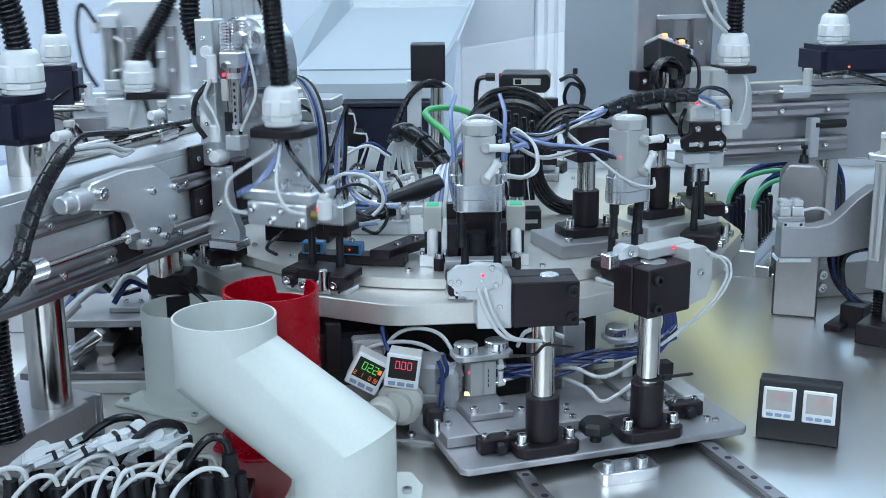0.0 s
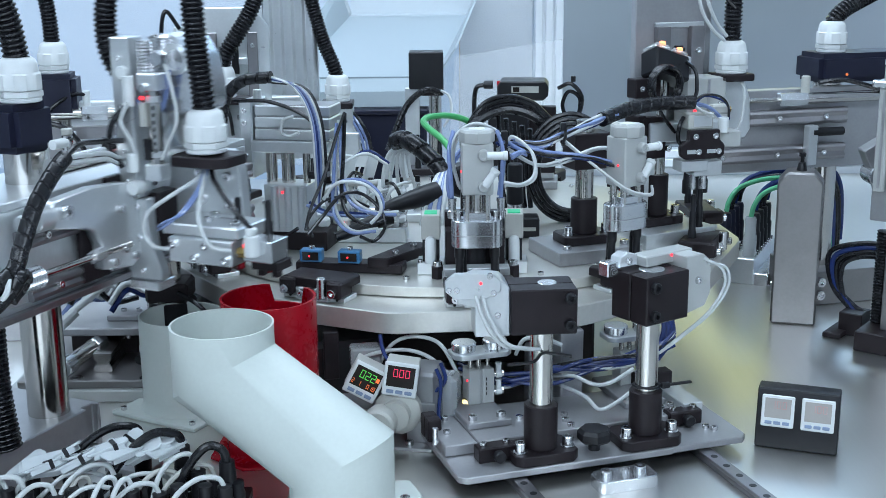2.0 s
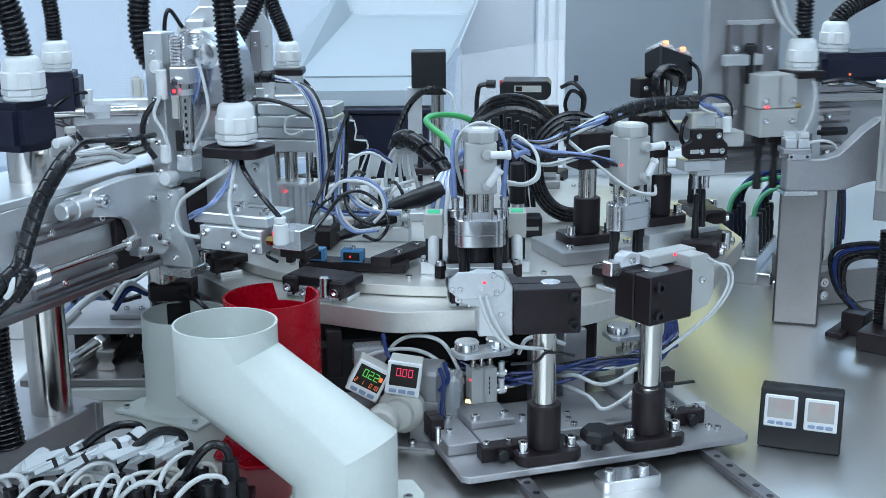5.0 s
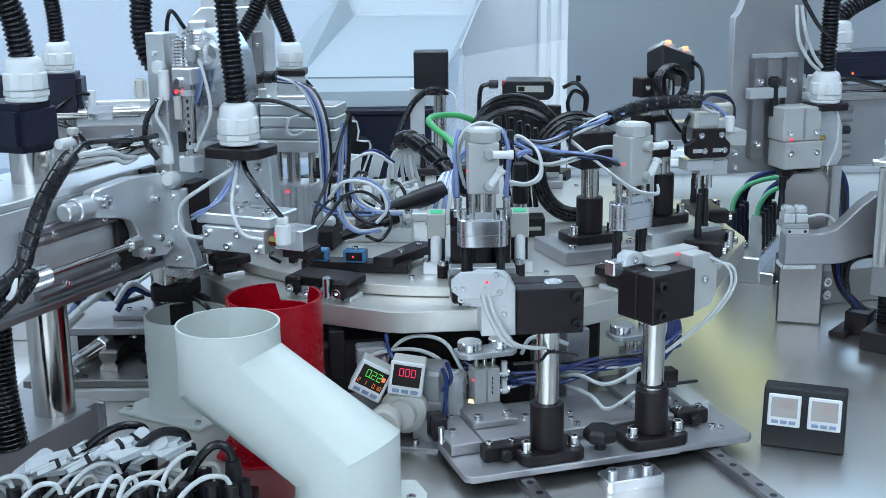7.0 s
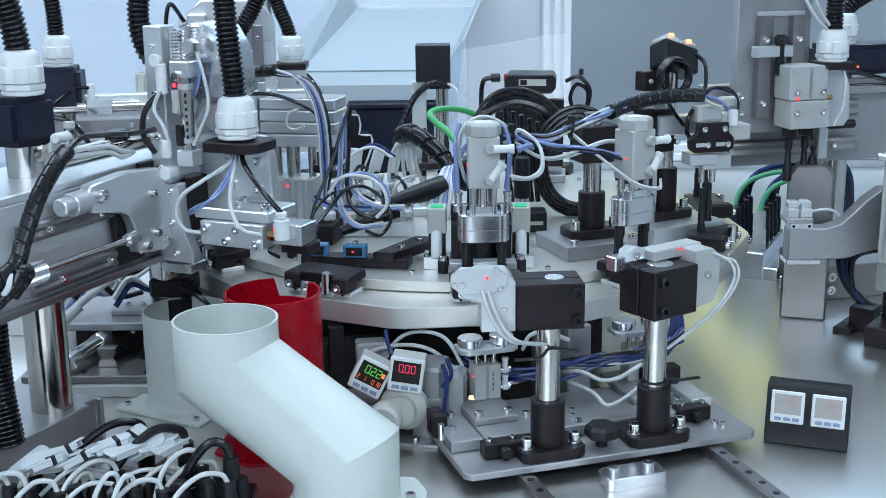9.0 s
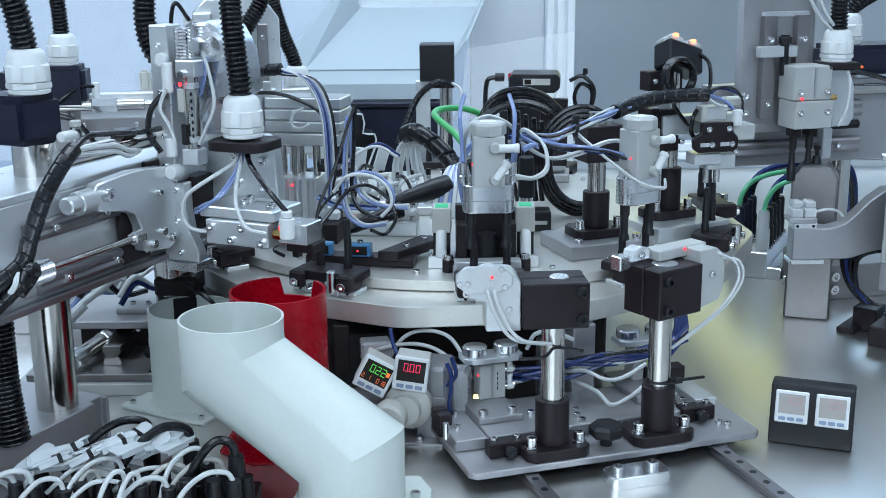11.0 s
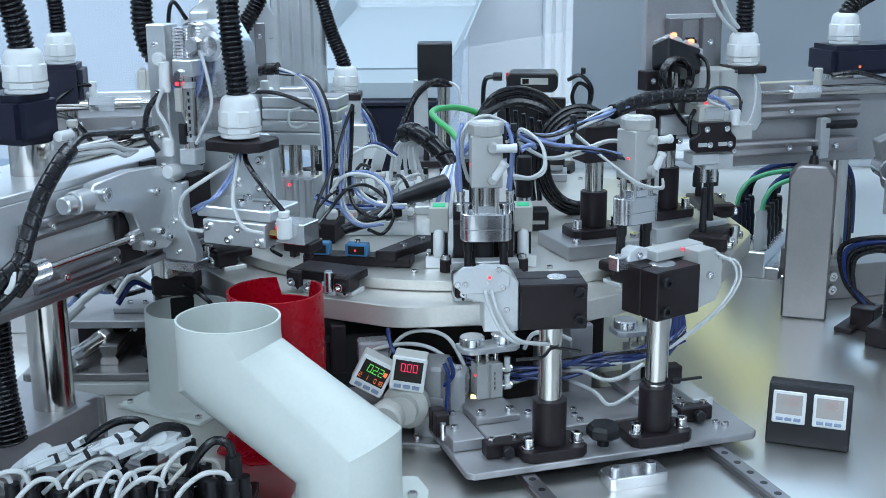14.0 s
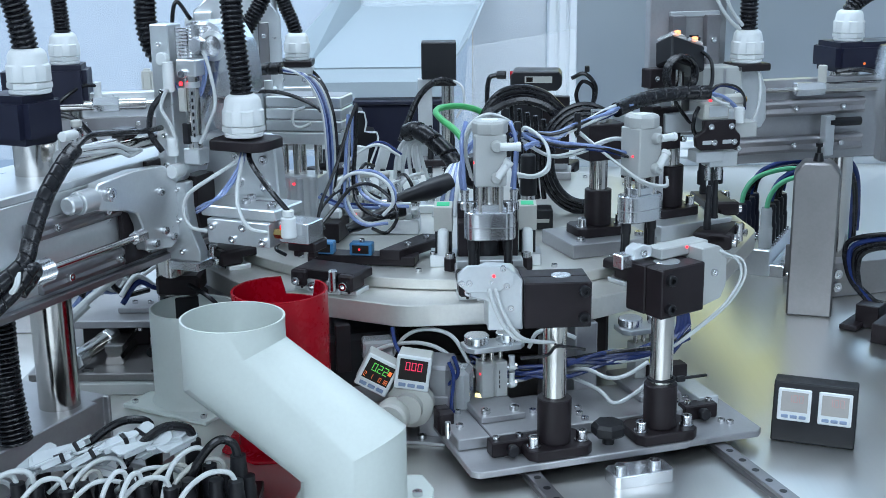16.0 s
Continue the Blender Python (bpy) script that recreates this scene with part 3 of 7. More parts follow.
def gripper_cylinder(name, x, y, z, rz, label, low):
    """A guided pneumatic gripper: painted body, four rods and an oblong head that goes up and down."""
    t = thing(name, at(x, y, z, rz), label, "gripper", "grippers over the dial")
    b = shape()
    bx(b, -14, 14, -13, 13, 0, 46, 1.2)
    part("cylinder_body", b, CYLG, t)
    b = shape()
    lathe(b, [(0, 0), (15.5, 0), (16, 1), (16, 9), (14.5, 11), (0, 11)], 0, 0, 46, seg=8)
    part("cylinder_cap", b, CYLG, t)
    part("cap_label", bx(shape(), -7, 7, -6, 6, 57, 57.6, 0), WHITEP, t)
    for zz in (36, 8):
        part("port_nut", lathe(shape(), [(0, 0), (5.2, 0), (5.2, 4), (4, 6), (2.2, 6), (2.2, 5), (0, 5)], 5, -13, zz, "y", 18, Matrix.Translation((5, -13, zz)) @ Matrix.Rotation(math.pi, 4, "Z") @ Matrix.Translation((-5, 13, -zz))), CYLG, t)
    b = shape()
    cy(b, 8, -17, 36, 3.6, 14, "x", 14)
    cy(b, 22, -17, 36, 4.2, 4, "x", 14, bev=0.5)
    part("fitting", b, WHITEP, t)
    b = shape()
    m = Matrix.Translation((6, -17, 9)) @ Euler((0, radians(35), 0)).to_matrix().to_4x4()
    cy(b, 0, 0, 0, 3.6, 14, seg=14, m=m)
    cy(b, 0, 0, 14, 4.4, 4, seg=14, bev=0.5, m=m)
    part("fitting", b, WHITEP, t)
    lamp_dot(t, -14.2, -4, 20, "-x", 1.0)
    hd = part("moving_head", shape(), ALUB, t)
    b = shape()
    out = []
    for q in range(24):
        a = 2 * math.pi * q / 24
        out.append((math.copysign(10, math.cos(a)) + 13 * math.cos(a), 13 * math.sin(a)))
    pri(b, out, -49, -24, "z", 0.8)
    bx(b, -12, 12, -9, 9, -24, -17, 0.6)
    hd.data = mesh_of("moving_head", b, ALUB)
    # Duller band round the head, its tone in place of a groove's shade.
    part("head_groove", pri(shape(), [(p[0] * 1.004, p[1] * 1.004) for p in out], -38, -37.2, "z", 0), ALUD, hd)
    for px, py in ((-9, -7), (9, -7), (-9, 7), (9, 7)):
        part("guide_rod", cy(shape(), px, py, -24, 2.6 if py < 0 else 3.4, 50, seg=14), STEEL, hd)
    part("piston_rod", cy(shape(), 0, 0, -24, 5, 50, seg=18), STEEL, hd)
    for s in (-1, 1):
        part("stud", cy(shape(), s * 17, -2, -24, 2.4, 8, seg=10), SCREW, hd)
        part("jaw", lathe(shape(), [(0, 0), (4.6, 0), (4.6, -10), (3.6, -12), (3.6, -28), (4.8, -30), (4.8, -34), (2.5, -34), (2.5, -20), (0, -20)], s * 16, 0, -49, seg=16), BLACKP, hd)
    return t, hd


GRIP_B, HEAD_B = gripper_cylinder("gripper_cylinder", 36, 1065, 213, 1.5, "ivory pneumatic gripper with a bright oblong head", 0)
GRIP_C, HEAD_C = gripper_cylinder("gripper_cylinder", 177, 1116, 209, 35, "ivory pneumatic gripper held by a steel post", 0)
for x in (-22, 22):
    part("fitting", lathe(shape(), [(0, 0), (4.5, 0), (4.5, 6), (3.4, 7), (3.4, 15), (4, 15), (4, 18), (0, 18)], x, 6, -24, seg=12), SCREW, HEAD_B)
    part("air_tube", tb(shape(), [(x, 6, -6), (x * 1.05, 10, 14), (x * 1.1, 16, 36), (x * 0.9, 24, 52)], 1.9, 8), TUBEB, HEAD_B)


def station_b():
    t = thing("press_station", at(36, 1116, 119.5, 1.5), "black press fixture with an arm to the gripper above", "fixture")
    part("base", bx(shape(), -32, 32, -22, 40, 0, 8, 0.8), ALU, t)
    part("front_rail", bx(shape(), -31, 31, -24, -8, 8.2, 16, 0.8), ALU, t)
    part("cheek", bx(shape(), -28, -18, 0, 21, 8, 46, 0.8), BLACKA, t)
    part("cheek", bx(shape(), 18, 28, 0, 21, 8, 46, 0.8), BLACKA, t)
    part("back", bx(shape(), -28, 28, 22, 34, 8, 60, 0.8), BLACKA, t)
    part("tube_stop", cy(shape(), 0, 8, 8, 10, 28, seg=24), BLACKP, t)
    part("back_post", bx(shape(), -12, 12, 34, 46, 0, 130, 1), BLACKA, t)
    part("arm", bx(shape(), -11, 11, -13, 36, 95, 118, 1), BLACKA, t)
    for x in (-36, 36):
        part("foot_bolt", cy(shape(), x, 2, 0, 6.5, 12, seg=6, bev=0.6), BLACKA, t)
        screw(t, x, 2, 12, "z", 4.6)


station_b()


def flow_sensor(x, y):
    t = thing("digital_switch", at(x, y, 119.5, -2), "small grey switch with a green display on a black block", "sensor", "green display switches")
    part("bracket", bx(shape(), -13, 13, -14, 14, 0, 12, 0.6), ALU, t)
    part("lower_block", bx(shape(), -8, 8, -9, 10, 12, 34, 0.6), BLACKP, t)
    b = shape()
    pri(b, [(-10, 34), (14, 34), (14, 50), (8, 60), (-10, 58)], -9, 9, "x", 0.8)
    part("housing", b, GREYP, t)
    m = Matrix.Translation((0, 0, 58)) @ Euler((radians(4), 0, 0)).to_matrix().to_4x4()
    part("display", bx(shape(), -6, 6, -7, 4, 0.6, 1.6, 0, m), LEDGP, t, "green lit display")
    m = Matrix.Translation((0, -18, 12)) @ Euler((radians(-18), 0, 0)).to_matrix().to_4x4()
    b = shape()
    lathe(b, [(0, 0), (4.4, 0), (5.4, 2), (5.4, 22), (4.4, 25), (2, 26.5), (0, 26.5)], seg=16, m=m)
    part("filter_cartridge", b, WHITEP, t, "white round-ended filter")
    screw(t, -10, -11, 12, "z", 2.6)


flow_sensor(-6, 1142)
flow_sensor(74, 1144)


def sensor_bar():
    t = thing("sensor_bar", at(-91, 1149, 102.5, -10), "black bar on an aluminium stand with two blue sensors", "sensor")
    part("stand", bx(shape(), -40, 56, -8, 8, 17, 18.2, 0.3), ALU, t)
    b = shape()
    bx(b, -46, 60, -12, 10, 18, 27, 0.8)
    pri(b, [(26, -14), (46, -14), (74, 40), (74, 56), (54, 56)], 24, 34, "z", 0.8)
    part("bar", b, BLACKA, t)
    screw(t, 50, 6, 34, "z", 3.4)
    screw(t, 62, 36, 34, "z", 3.4)
    for x in (-30, 8):
        s = part("photo_sensor", bx(shape(), x - 11, x + 11, -15, -3, 28, 40, 1), SENSB, t, "blue sensor with a dark red window")
        part("sensor_window", bx(shape(), x - 8, x + 8, -15.6, -14.6, 30, 38, 0), LCDD, s)
        part("indicator_lamp", cy(shape(), x - 1, -15.8, 34, 0.9, 0.5, "y", 10), LEDR, s)
        screw(t, x, -9, 40, "z", 3)


sensor_bar()


# ---------------------------------------------------------------- front lift station
LIFT_HEADS = []


def front_station():
    t = thing("lift_station", at(16.6, 893, -5, 17.7), "aluminium slide plate with two clamped steel shafts", "machine")
    b = shape()
    pri(b, [(0, 6), (6, 0), (190, 0), (192, 2), (258, 2), (264, 8), (264, 105), (250, 122), (10, 122), (0, 112)], 14, 20, "z", 0.8)
    part("slide_plate", b, ALUD, t)
    part("upper_plate", bx(shape(), 31, 225, 44, 118, 20.2, 30.2, 0.8), ALUD, t)
    part("side_step", bx(shape(), 226, 246, 50, 116, 20.2, 36, 0.8), ALU, t)
    part("side_block", bx(shape(), 2, 30, 44, 112, 20.2, 30, 0.8), ALUD, t)
    for x, y, z in ((118, 50, 30.2), (118, 62, 30.2), (122, 74, 30.2), (82, 80, 30.2), (210, 60, 30.2), (221, 64, 30.2), (238, 30, 20), (243, 24, 20), (60, 16, 20), (66, 12, 20), (12, 70, 30), (20, 100, 30)):
        screw(t, x, y, z, "z", 3.2)
    for x in (78, 174):
        clamp_foot(t, x, 22, 20, 9.5, 38)
        part("shaft", cy(shape(), x, 22, 30, 9.5, 126, seg=32), STEEL, t)
    # thumb screw between the feet
    b = shape()
    cy(b, 126, 20, 20, 5, 8, seg=16)
    lathe(b, [(0, 0), (13, 0), (14.5, 2), (14.5, 8), (12, 11), (0, 11)], 126, 20, 28, seg=7)
    part("thumb_screw", b, BLACKP, t, "black star-grip thumb screw")
    # stop block with its bolt
    for x, y in ((40, 28), (224, 46)):
        b = shape()
        bx(b, x - 16, x + 16, y - 6, y + 8, 20, 33, 1)
        part("stop_block", b, BLACKA, t)
        b = shape()
        cy(b, x, y - 12, 27, 3.4, 24, "y", 12)
        cy(b, x, y - 15, 27, 5, 6, "y", 12, bev=0.8)
        part("stop_bolt", b, BLACKP, t)
        for s in (-10, 10):
            screw(t, x + s, y + 1, 33, "z", 3.2)
    for y in (36, 48):
        part("corner_block", bx(shape(), -2, 10, y + 42, y + 52, 20, 40, 0.8), BLACKA, t)
    part("corner_block", bx(shape(), 222, 240, 96, 110, 36, 50, 0.8), BLACKA, t)
    part("corner_block", bx(shape(), 206, 222, 104, 116, 36, 48, 0.8), BLACKA, t)
    part("adjust_rod", cy(shape(), -4, 52, 30, 2.6, 14, "z", 10), SCREW, t)
    # slim lift cylinder under the dial
    for x, y in ((58, 118), (206, 118)):
        c = part("cylinder_base", bx(shape(), x - 27, x + 13, y - 49, y + 22, 30.2, 36, 0.8), ALUD, t)
        b = shape()
        bx(b, x - 12, x - 1, y - 8, y + 10, 36, 68, 0.8)
        bx(b, x + 1, x + 12, y - 8, y + 10, 36, 68, 0.8)
        bx(b, x - 11, x + 11, y - 6, y + 10, 36, 67, 0)
        part("lift_cylinder", b, CYLG, t)
        for k in range(4):
            part("marking", bx(shape(), x + 4, x + 4.8, y - 8.4, y - 7.6, 44 + k * 4.5, 47 + k * 4.5, 0), BLACKP, t)
        b = shape()
        pri(b, [(x - 26, y - 8), (x - 20, y - 14), (x + 22, y - 14), (x + 28, y - 8), (x + 28, y + 10), (x - 26, y + 10)], 80, 85, "z", 0.6)
        bx(b, x - 11, x + 11, y - 6, y + 6, 77, 80, 0.4)
        hp = part("head_plate", b, ALU, t)
        LIFT_HEADS.append(hp)
        for s in (-8, 0, 8):
            part("rod", cy(shape(), x + s, y, 48, 2.2, 30, seg=12), STEEL, hp)
        for s in (-14, 15):
            part("bushing", cy(shape(), x + s, y, 85, 11, 8.4, seg=24, bev=1), ALUB, hp)
        if x > 100:
            part("label_band", bx(shape(), x + 2, x + 9, y - 9, y - 8.2, 50, 62, 0), LIME, t, "lime yellow label")
        for zz in (60, 44):
            elbow(t, x + 12, y - 2, zz, "x", 0.8)
        lamp_dot(t, x - 12.4, y - 4, 58, "-x", 1)
        screw(t, x - 20, y - 40, 36, "z", 4.2)
        screw(t, x + 6, y - 40, 36, "z", 4.2)
    low = set(t.children)
    # clamp block heads
    b = shape()
    bx(b, 50, 103, 0, 18.6, 116, 153, 1)
    bx(b, 50, 103, 19.4, 40, 116, 153, 1)
    bx(b, 52, 101, 2, 38, 118, 151, 0)
    part("clamp_block", b, BLACKA, t)
    for z in (124, 146):
        screw(t, 97, 0, z, "-y", 4.6, True)
    b = shape()
    bx(b, 152, 200, 2, 21, 114, 155, 1)
    bx(b, 152, 200, 22, 44, 114, 155, 1)
    bx(b, 154, 198, 4, 42, 116, 153, 0)
    part("clamp_block", b, BLACKA, t)
    for z in (122, 146):
        screw(t, 160, 2, z, "-y", 4.6, True)
    part("shaft_cap", cy(shape(), 176, 22, 153, 11, 2.6, seg=28, bev=0.5), ALUB, t)
    part("shaft_cap", cy(shape(), 82, 22, 151, 8, 2.4, seg=28, bev=0.5), ALUB, t)
    # parallel grippers at the side of each block
    b = shape()
    pri(b, [(22, 114), (49.6, 114), (49.6, 154), (44, 160), (24, 162), (8, 156), (8, 142), (22, 138)], 5.4, 36, "y", 0.8)
    part("gripper_body", b, ALU, t)
    b = shape()
    pri(b, [(-2, 154), (6, 147), (30, 147), (42, 153), (42, 161), (34, 168), (6, 168), (-2, 162)], 0, 5, "y", 0.6)
    part("gripper_plate", b, ALU, t)
    for x, z in ((1, 155), (7, 155), (36, 152), (40, 132), (33, 166)):
        screw(t, x, 0 if z > 140 else 6, z, "-y", 2.4)
    lamp_dot(t, 26, -0.4, 160, "-y", 1.2)
    b = shape()
    pri(b, [(203, 114), (226, 118), (232, 128), (232, 156), (222, 164), (203, 164)], 8, 40, "y", 0.8)
    part("gripper_body", b, CYLG, t)
    b = shape()
    bx(b, 172, 226, 24, 42, 156, 165, 1)
    part("gripper_cover", b, CYLG, t)
    part("gripper_link", pri(shape(), [(150, 157), (152, 166), (160, 169), (171, 166), (171, 157)], 34, 46, "y", 0.8), CLEAR, t, "clear moulded gripper link")
    part("link_plate", bx(shape(), 140, 152, 36, 48, 150, 162, 1), ALUB, t)
    screw(t, 216, 8, 142, "-y", 3.2)
    screw(t, 160, 34, 162, "-y", 3)
    lamp_dot(t, 200, 23.6, 163, "-y", 1.2)
    # tubes of the grippers
    for dx, dy in ((0, 0), (5, -2)):
        part("air_tube", tb(shape(), [(22 + dx, 0, 150), (26 + dx, -6, 136), (34 + dx, -8, 120), (44 + dx, -6, 110), (58 + dx, 4, 104), (70 + dx, 12, 100)], 1.5, 8), TUBEW, t)
        part("air_tube", tb(shape(), [(222 + dx, 8, 160 - dx), (238 + dx, 2, 150), (240 + dx, 0, 134), (228 + dx, 6, 112), (205 + dx, 16, 92), (190, 24, 78)], 1.2, 8), TUBEW, t)
    part("air_tube", tb(shape(), [(70, 116, 60), (76, 108, 76), (92, 106, 78), (110, 108, 70)], 1.9, 8), TUBEW, t)
    part("air_tube", tb(shape(), [(46, 116, 44), (34, 112, 46), (26, 112, 36)], 1.9, 8), TUBEW, t)
    part("cable_tie", tb(shape(), [(164, 18, 71), (174, 11.5, 71), (184, 16, 71), (184, 28, 71), (174, 33, 71), (164, 26, 71), (164, 18, 71)], 1.3, 6, 4), BLACKP, t)
    b = shape()
    bx(b, 184, 192, 12, 16, 69, 74, 0.8)
    bx(b, 190, 212, 12, 15, 71, 73, 0.4)
    part("cable_tie", b, BLACKP, t)
    part("cable_tie", tb(shape(), [(40, 0, 112), (60, -3, 113), (74, 11, 114), (84, 10, 113), (96, 2, 112)], 1.4, 6, 5), BLACKP, t)
    for ob in t.children:
        if ob not in low and "cable_tie" not in ob.name:
            mid = sum((Vector(c) for c in ob.bound_box), Vector()) / 8
            first = (ob.matrix_basis @ mid).x < 0.125
            hub = at(78 if first else 174, 22, 17)
            ob.matrix_basis = hub @ Matrix.Rotation(radians(-13.5 if first else 17), 4, "Z") @ at(78 if first else 174, 22).inverted() @ ob.matrix_basis


front_station()


def guide_rail(x, y, rz, length, label):
    t = thing("guide_rail", at(x, y, 0, rz), label, "rail", "rails of the slide plate")
    b = shape()
    pri(b, [(-6, 0), (6, 0), (6, 2), (4.6, 3.6), (6, 5.2), (6, 8), (-6, 8), (-6, 5.2), (-4.6, 3.6), (-6, 2)], 0, length, "y", 0.3)
    part("rail", b, RAIL, t)
    for k in range(int(length // 20)):
        # Flat black discs colour in the shade of the countersunk holes.
        part("hole", cy(shape(), 0, 12 + 20 * k, 7.7, 3, 0.5, seg=14), BLACKP, t)


guide_rail(266, 842, 17.7, 220, "dark steel guide rail with countersunk holes on the deck")
guide_rail(90, 832, 17.7, 220, "dark steel guide rail with countersunk holes under the plate")

t = thing("end_stop", at(146, 912, 0, 17.7), "small chamfered aluminium stop block bolted to the deck", "block")
part("block", pri(shape(), [(-22, -12), (-18, -15), (26, -15), (30, -11), (30, 6), (26, 10), (-18, 10), (-22, 6)], 0, 11, "z", 0.8), ALUB, t)
for x in (-12, 18):
    screw(t, x, -2, 11, "z", 5)


def digits(parent, text, size, m, material):
    """Seven-bar figures, each a group of small bars."""
    bars = {"0": "abcdef", "1": "bc", "2": "abged", "8": "abcdefg", "9": "abcfgd", ".": ""}
    w, hgt, s = size * 0.5, size, size * 0.085
    seg = {"a": (0, hgt, w, 0), "g": (0, hgt / 2, w, 0), "d": (0, 0, w, 0), "b": (w, hgt / 2, 0, hgt / 2), "c": (w, 0, 0, hgt / 2), "e": (0, 0, 0, hgt / 2), "f": (0, hgt / 2, 0, hgt / 2)}
    b, x = shape(), 0
    for ch in text:
        if ch == ".":
            bx(b, x - size * 0.2, x - size * 0.2 + s, 0, 0.3, 0, s, 0, m)
            continue
        for k in bars[ch]:
            px, pz, dx, dz = seg[k]
            bx(b, x + px - s / 2, x + px + dx + s / 2, 0, 0.3, pz - s / 2, pz + dz + s / 2, 0, m)
        x += size * 0.8
    return part("digits", b, material, parent)


def pressure_switch(parent, m, lit, upper, colour, lower=()):
    """A square pressure switch face 30 mm wide, with display, figures and three buttons."""
    b = shape()
    bx(b, -15, 15, -3, 0, -15, 15, 1.2, m)
    body = part("switch_bezel", b, WHITEP, parent)
    part("display", bx(shape(), -12, 12, -3.5, -2.6, -6.5, 12, 0, m), LCDD if lit else LCD, body)
    for x in (-8, 0, 8):
        part("button", bx(shape(), x - 3.2, x + 3.2, -4.2, -2.6, -12.6, -9.4, 1, m), BUTTON, body)
    digits(body, upper, 6.5, m @ Matrix.Translation((-6.5 if lit else -6, -3.9, 2.6)), colour)
    for text, x, z in lower:
        digits(body, text, 3.6, m @ Matrix.Translation((x, -3.9, z)), LEDO)
    return body


def display_console():
    t = thing("display_console", at(277, 988, 0, -20.5), "black sloped console with two square pressure displays on the deck", "display")
    b = shape()
    pri(b, [(0, 0), (38, 0), (38, 45), (28, 51), (10, 51), (0, 14)], -1, 68, "x", 1)
    part("housing", b, BLACKP, t)
    slope = math.degrees(math.atan2(10, 37))
    for x in (17, 50.5):
        m = Matrix.Translation((x, 5.6, 32.6)) @ Euler((radians(-slope), 0, 0)).to_matrix().to_4x4() @ Matrix.Scale(0.92, 4)
        pressure_switch(t, m, False, "1.00", LEDF)


display_console()


def regulator():
    t = thing("pressure_regulator", at(-38, 992, 0, -12), "grey air regulator with two tilted pressure displays", "regulator")
    b = shape()
    bx(b, -30, 34, -6, 34, 0, 3, 0.5)
    bx(b, 8, 34, 8, 11, 3, 40, 0.5)
    part("bracket", b, ALUD, t)
    screw(t, 12, 2, 3, "z", 4)
    b = shape()
    bx(b, -8, 34, 12, 52, 16, 66, 3)
    part("body", b, ALUD, t)
    part("bowl", bx(shape(), 34.5, 50, 20, 46, 14, 60, 4), CLEAR, t, "clear plastic bowl")
    tilt = Euler((radians(90), 0, 0)).to_matrix().to_4x4()
    b = shape()
    m = Matrix.Translation((2, 8, 34)) @ tilt
    lathe(b, [(0, 0), (21, 0), (21, 8), (19, 10), (14, 12), (0, 12)], seg=14, m=m)
    lathe(b, [(0, 12), (13, 12), (13, 20), (0, 20)], seg=24, m=m)
    part("lock_ring", b, GREYP, t)
    b = shape()
    m = Matrix.Translation((-10, -12, 29)) @ tilt
    lathe(b, [(0, -6), (14, -6), (15, 0), (15, 12), (13, 15), (0, 15)], seg=24, m=m)
    part("knob", b, GREYP, t)
    part("port", cy(shape(), 52, 40, 30, 5, 7, "x", 6, bev=0.6), BRASS, t)
    for x, z, rz, ry, rx, lit in ((-26, 61, 10, 28, 6, 1), (6, 65, 8, 8, 4, 0)):
        m = Matrix.Translation((x, -2, z)) @ Euler((radians(-rx), radians(ry), radians(rz))).to_matrix().to_4x4()
        b = shape()
        bx(b, -14.4, 14.4, 0, 26, -14.4, 14.4, 1, m)
        part("switch_body", b, GREYP, t)
        if lit:
            f = pressure_switch(t, m, True, "0.22", LEDG, (("2", -11, -4.5), ("1", -5, -4.5), ("018", 3, -4.5)))
            part("unit_bar", bx(shape(), 8, 11, -4.2, -3.9, 4, 8, 0, m), LEDO, f)
        else:
            pressure_switch(t, m, True, "0.00", LEDP)


regulator()


# ---------------------------------------------------------------- reject and outlet pipes
def hollow(bm, path, r, wall, seg=48):
    """An open thin-walled pipe along a line of points: outer skin, inner skin and rims."""
    rings = []
    for rad in (r, r - wall):
        side, line = Vector((1, 0, 0)), []
        for i, p in enumerate(path):
            p = Vector(p)
            d0 = (p - Vector(path[i - 1])).normalized() if i else None
            d1 = (Vector(path[i + 1]) - p).normalized() if i < len(path) - 1 else None
            n = ((d0 or d1) + (d1 or d0)).normalized()
            d = d1 or d0
            ax = Vector((1, 0, 0)) - Vector((1, 0, 0)).dot(d) * d
            ax.normalize()
            ay = d.cross(ax)
            ring = []
            for k in range(seg):
                a = 2 * math.pi * k / seg
                q = p + rad * (math.cos(a) * ax + math.sin(a) * ay)
                q = q - d * ((q - p).dot(n) / d.dot(n))
                ring.append(bm.verts.new(q))
            line.append(ring)
        rings.append(line)
    outer, inner = rings
    for a, b in zip(outer, outer[1:]):
        for k in range(seg):
            bm.faces.new((a[k], a[(k + 1) % seg], b[(k + 1) % seg], b[k]))
    for a, b in zip(inner, inner[1:]):
        for k in range(seg):
            bm.faces.new((a[k], b[k], b[(k + 1) % seg], a[(k + 1) % seg]))
    for o, i in ((outer[0], inner[0]), (outer[-1], inner[-1])):
        for k in range(seg):
            bm.faces.new((o[k], i[k], i[(k + 1) % seg], o[(k + 1) % seg]))
    bmesh.ops.recalc_face_normals(bm, faces=bm.faces)
    return bm


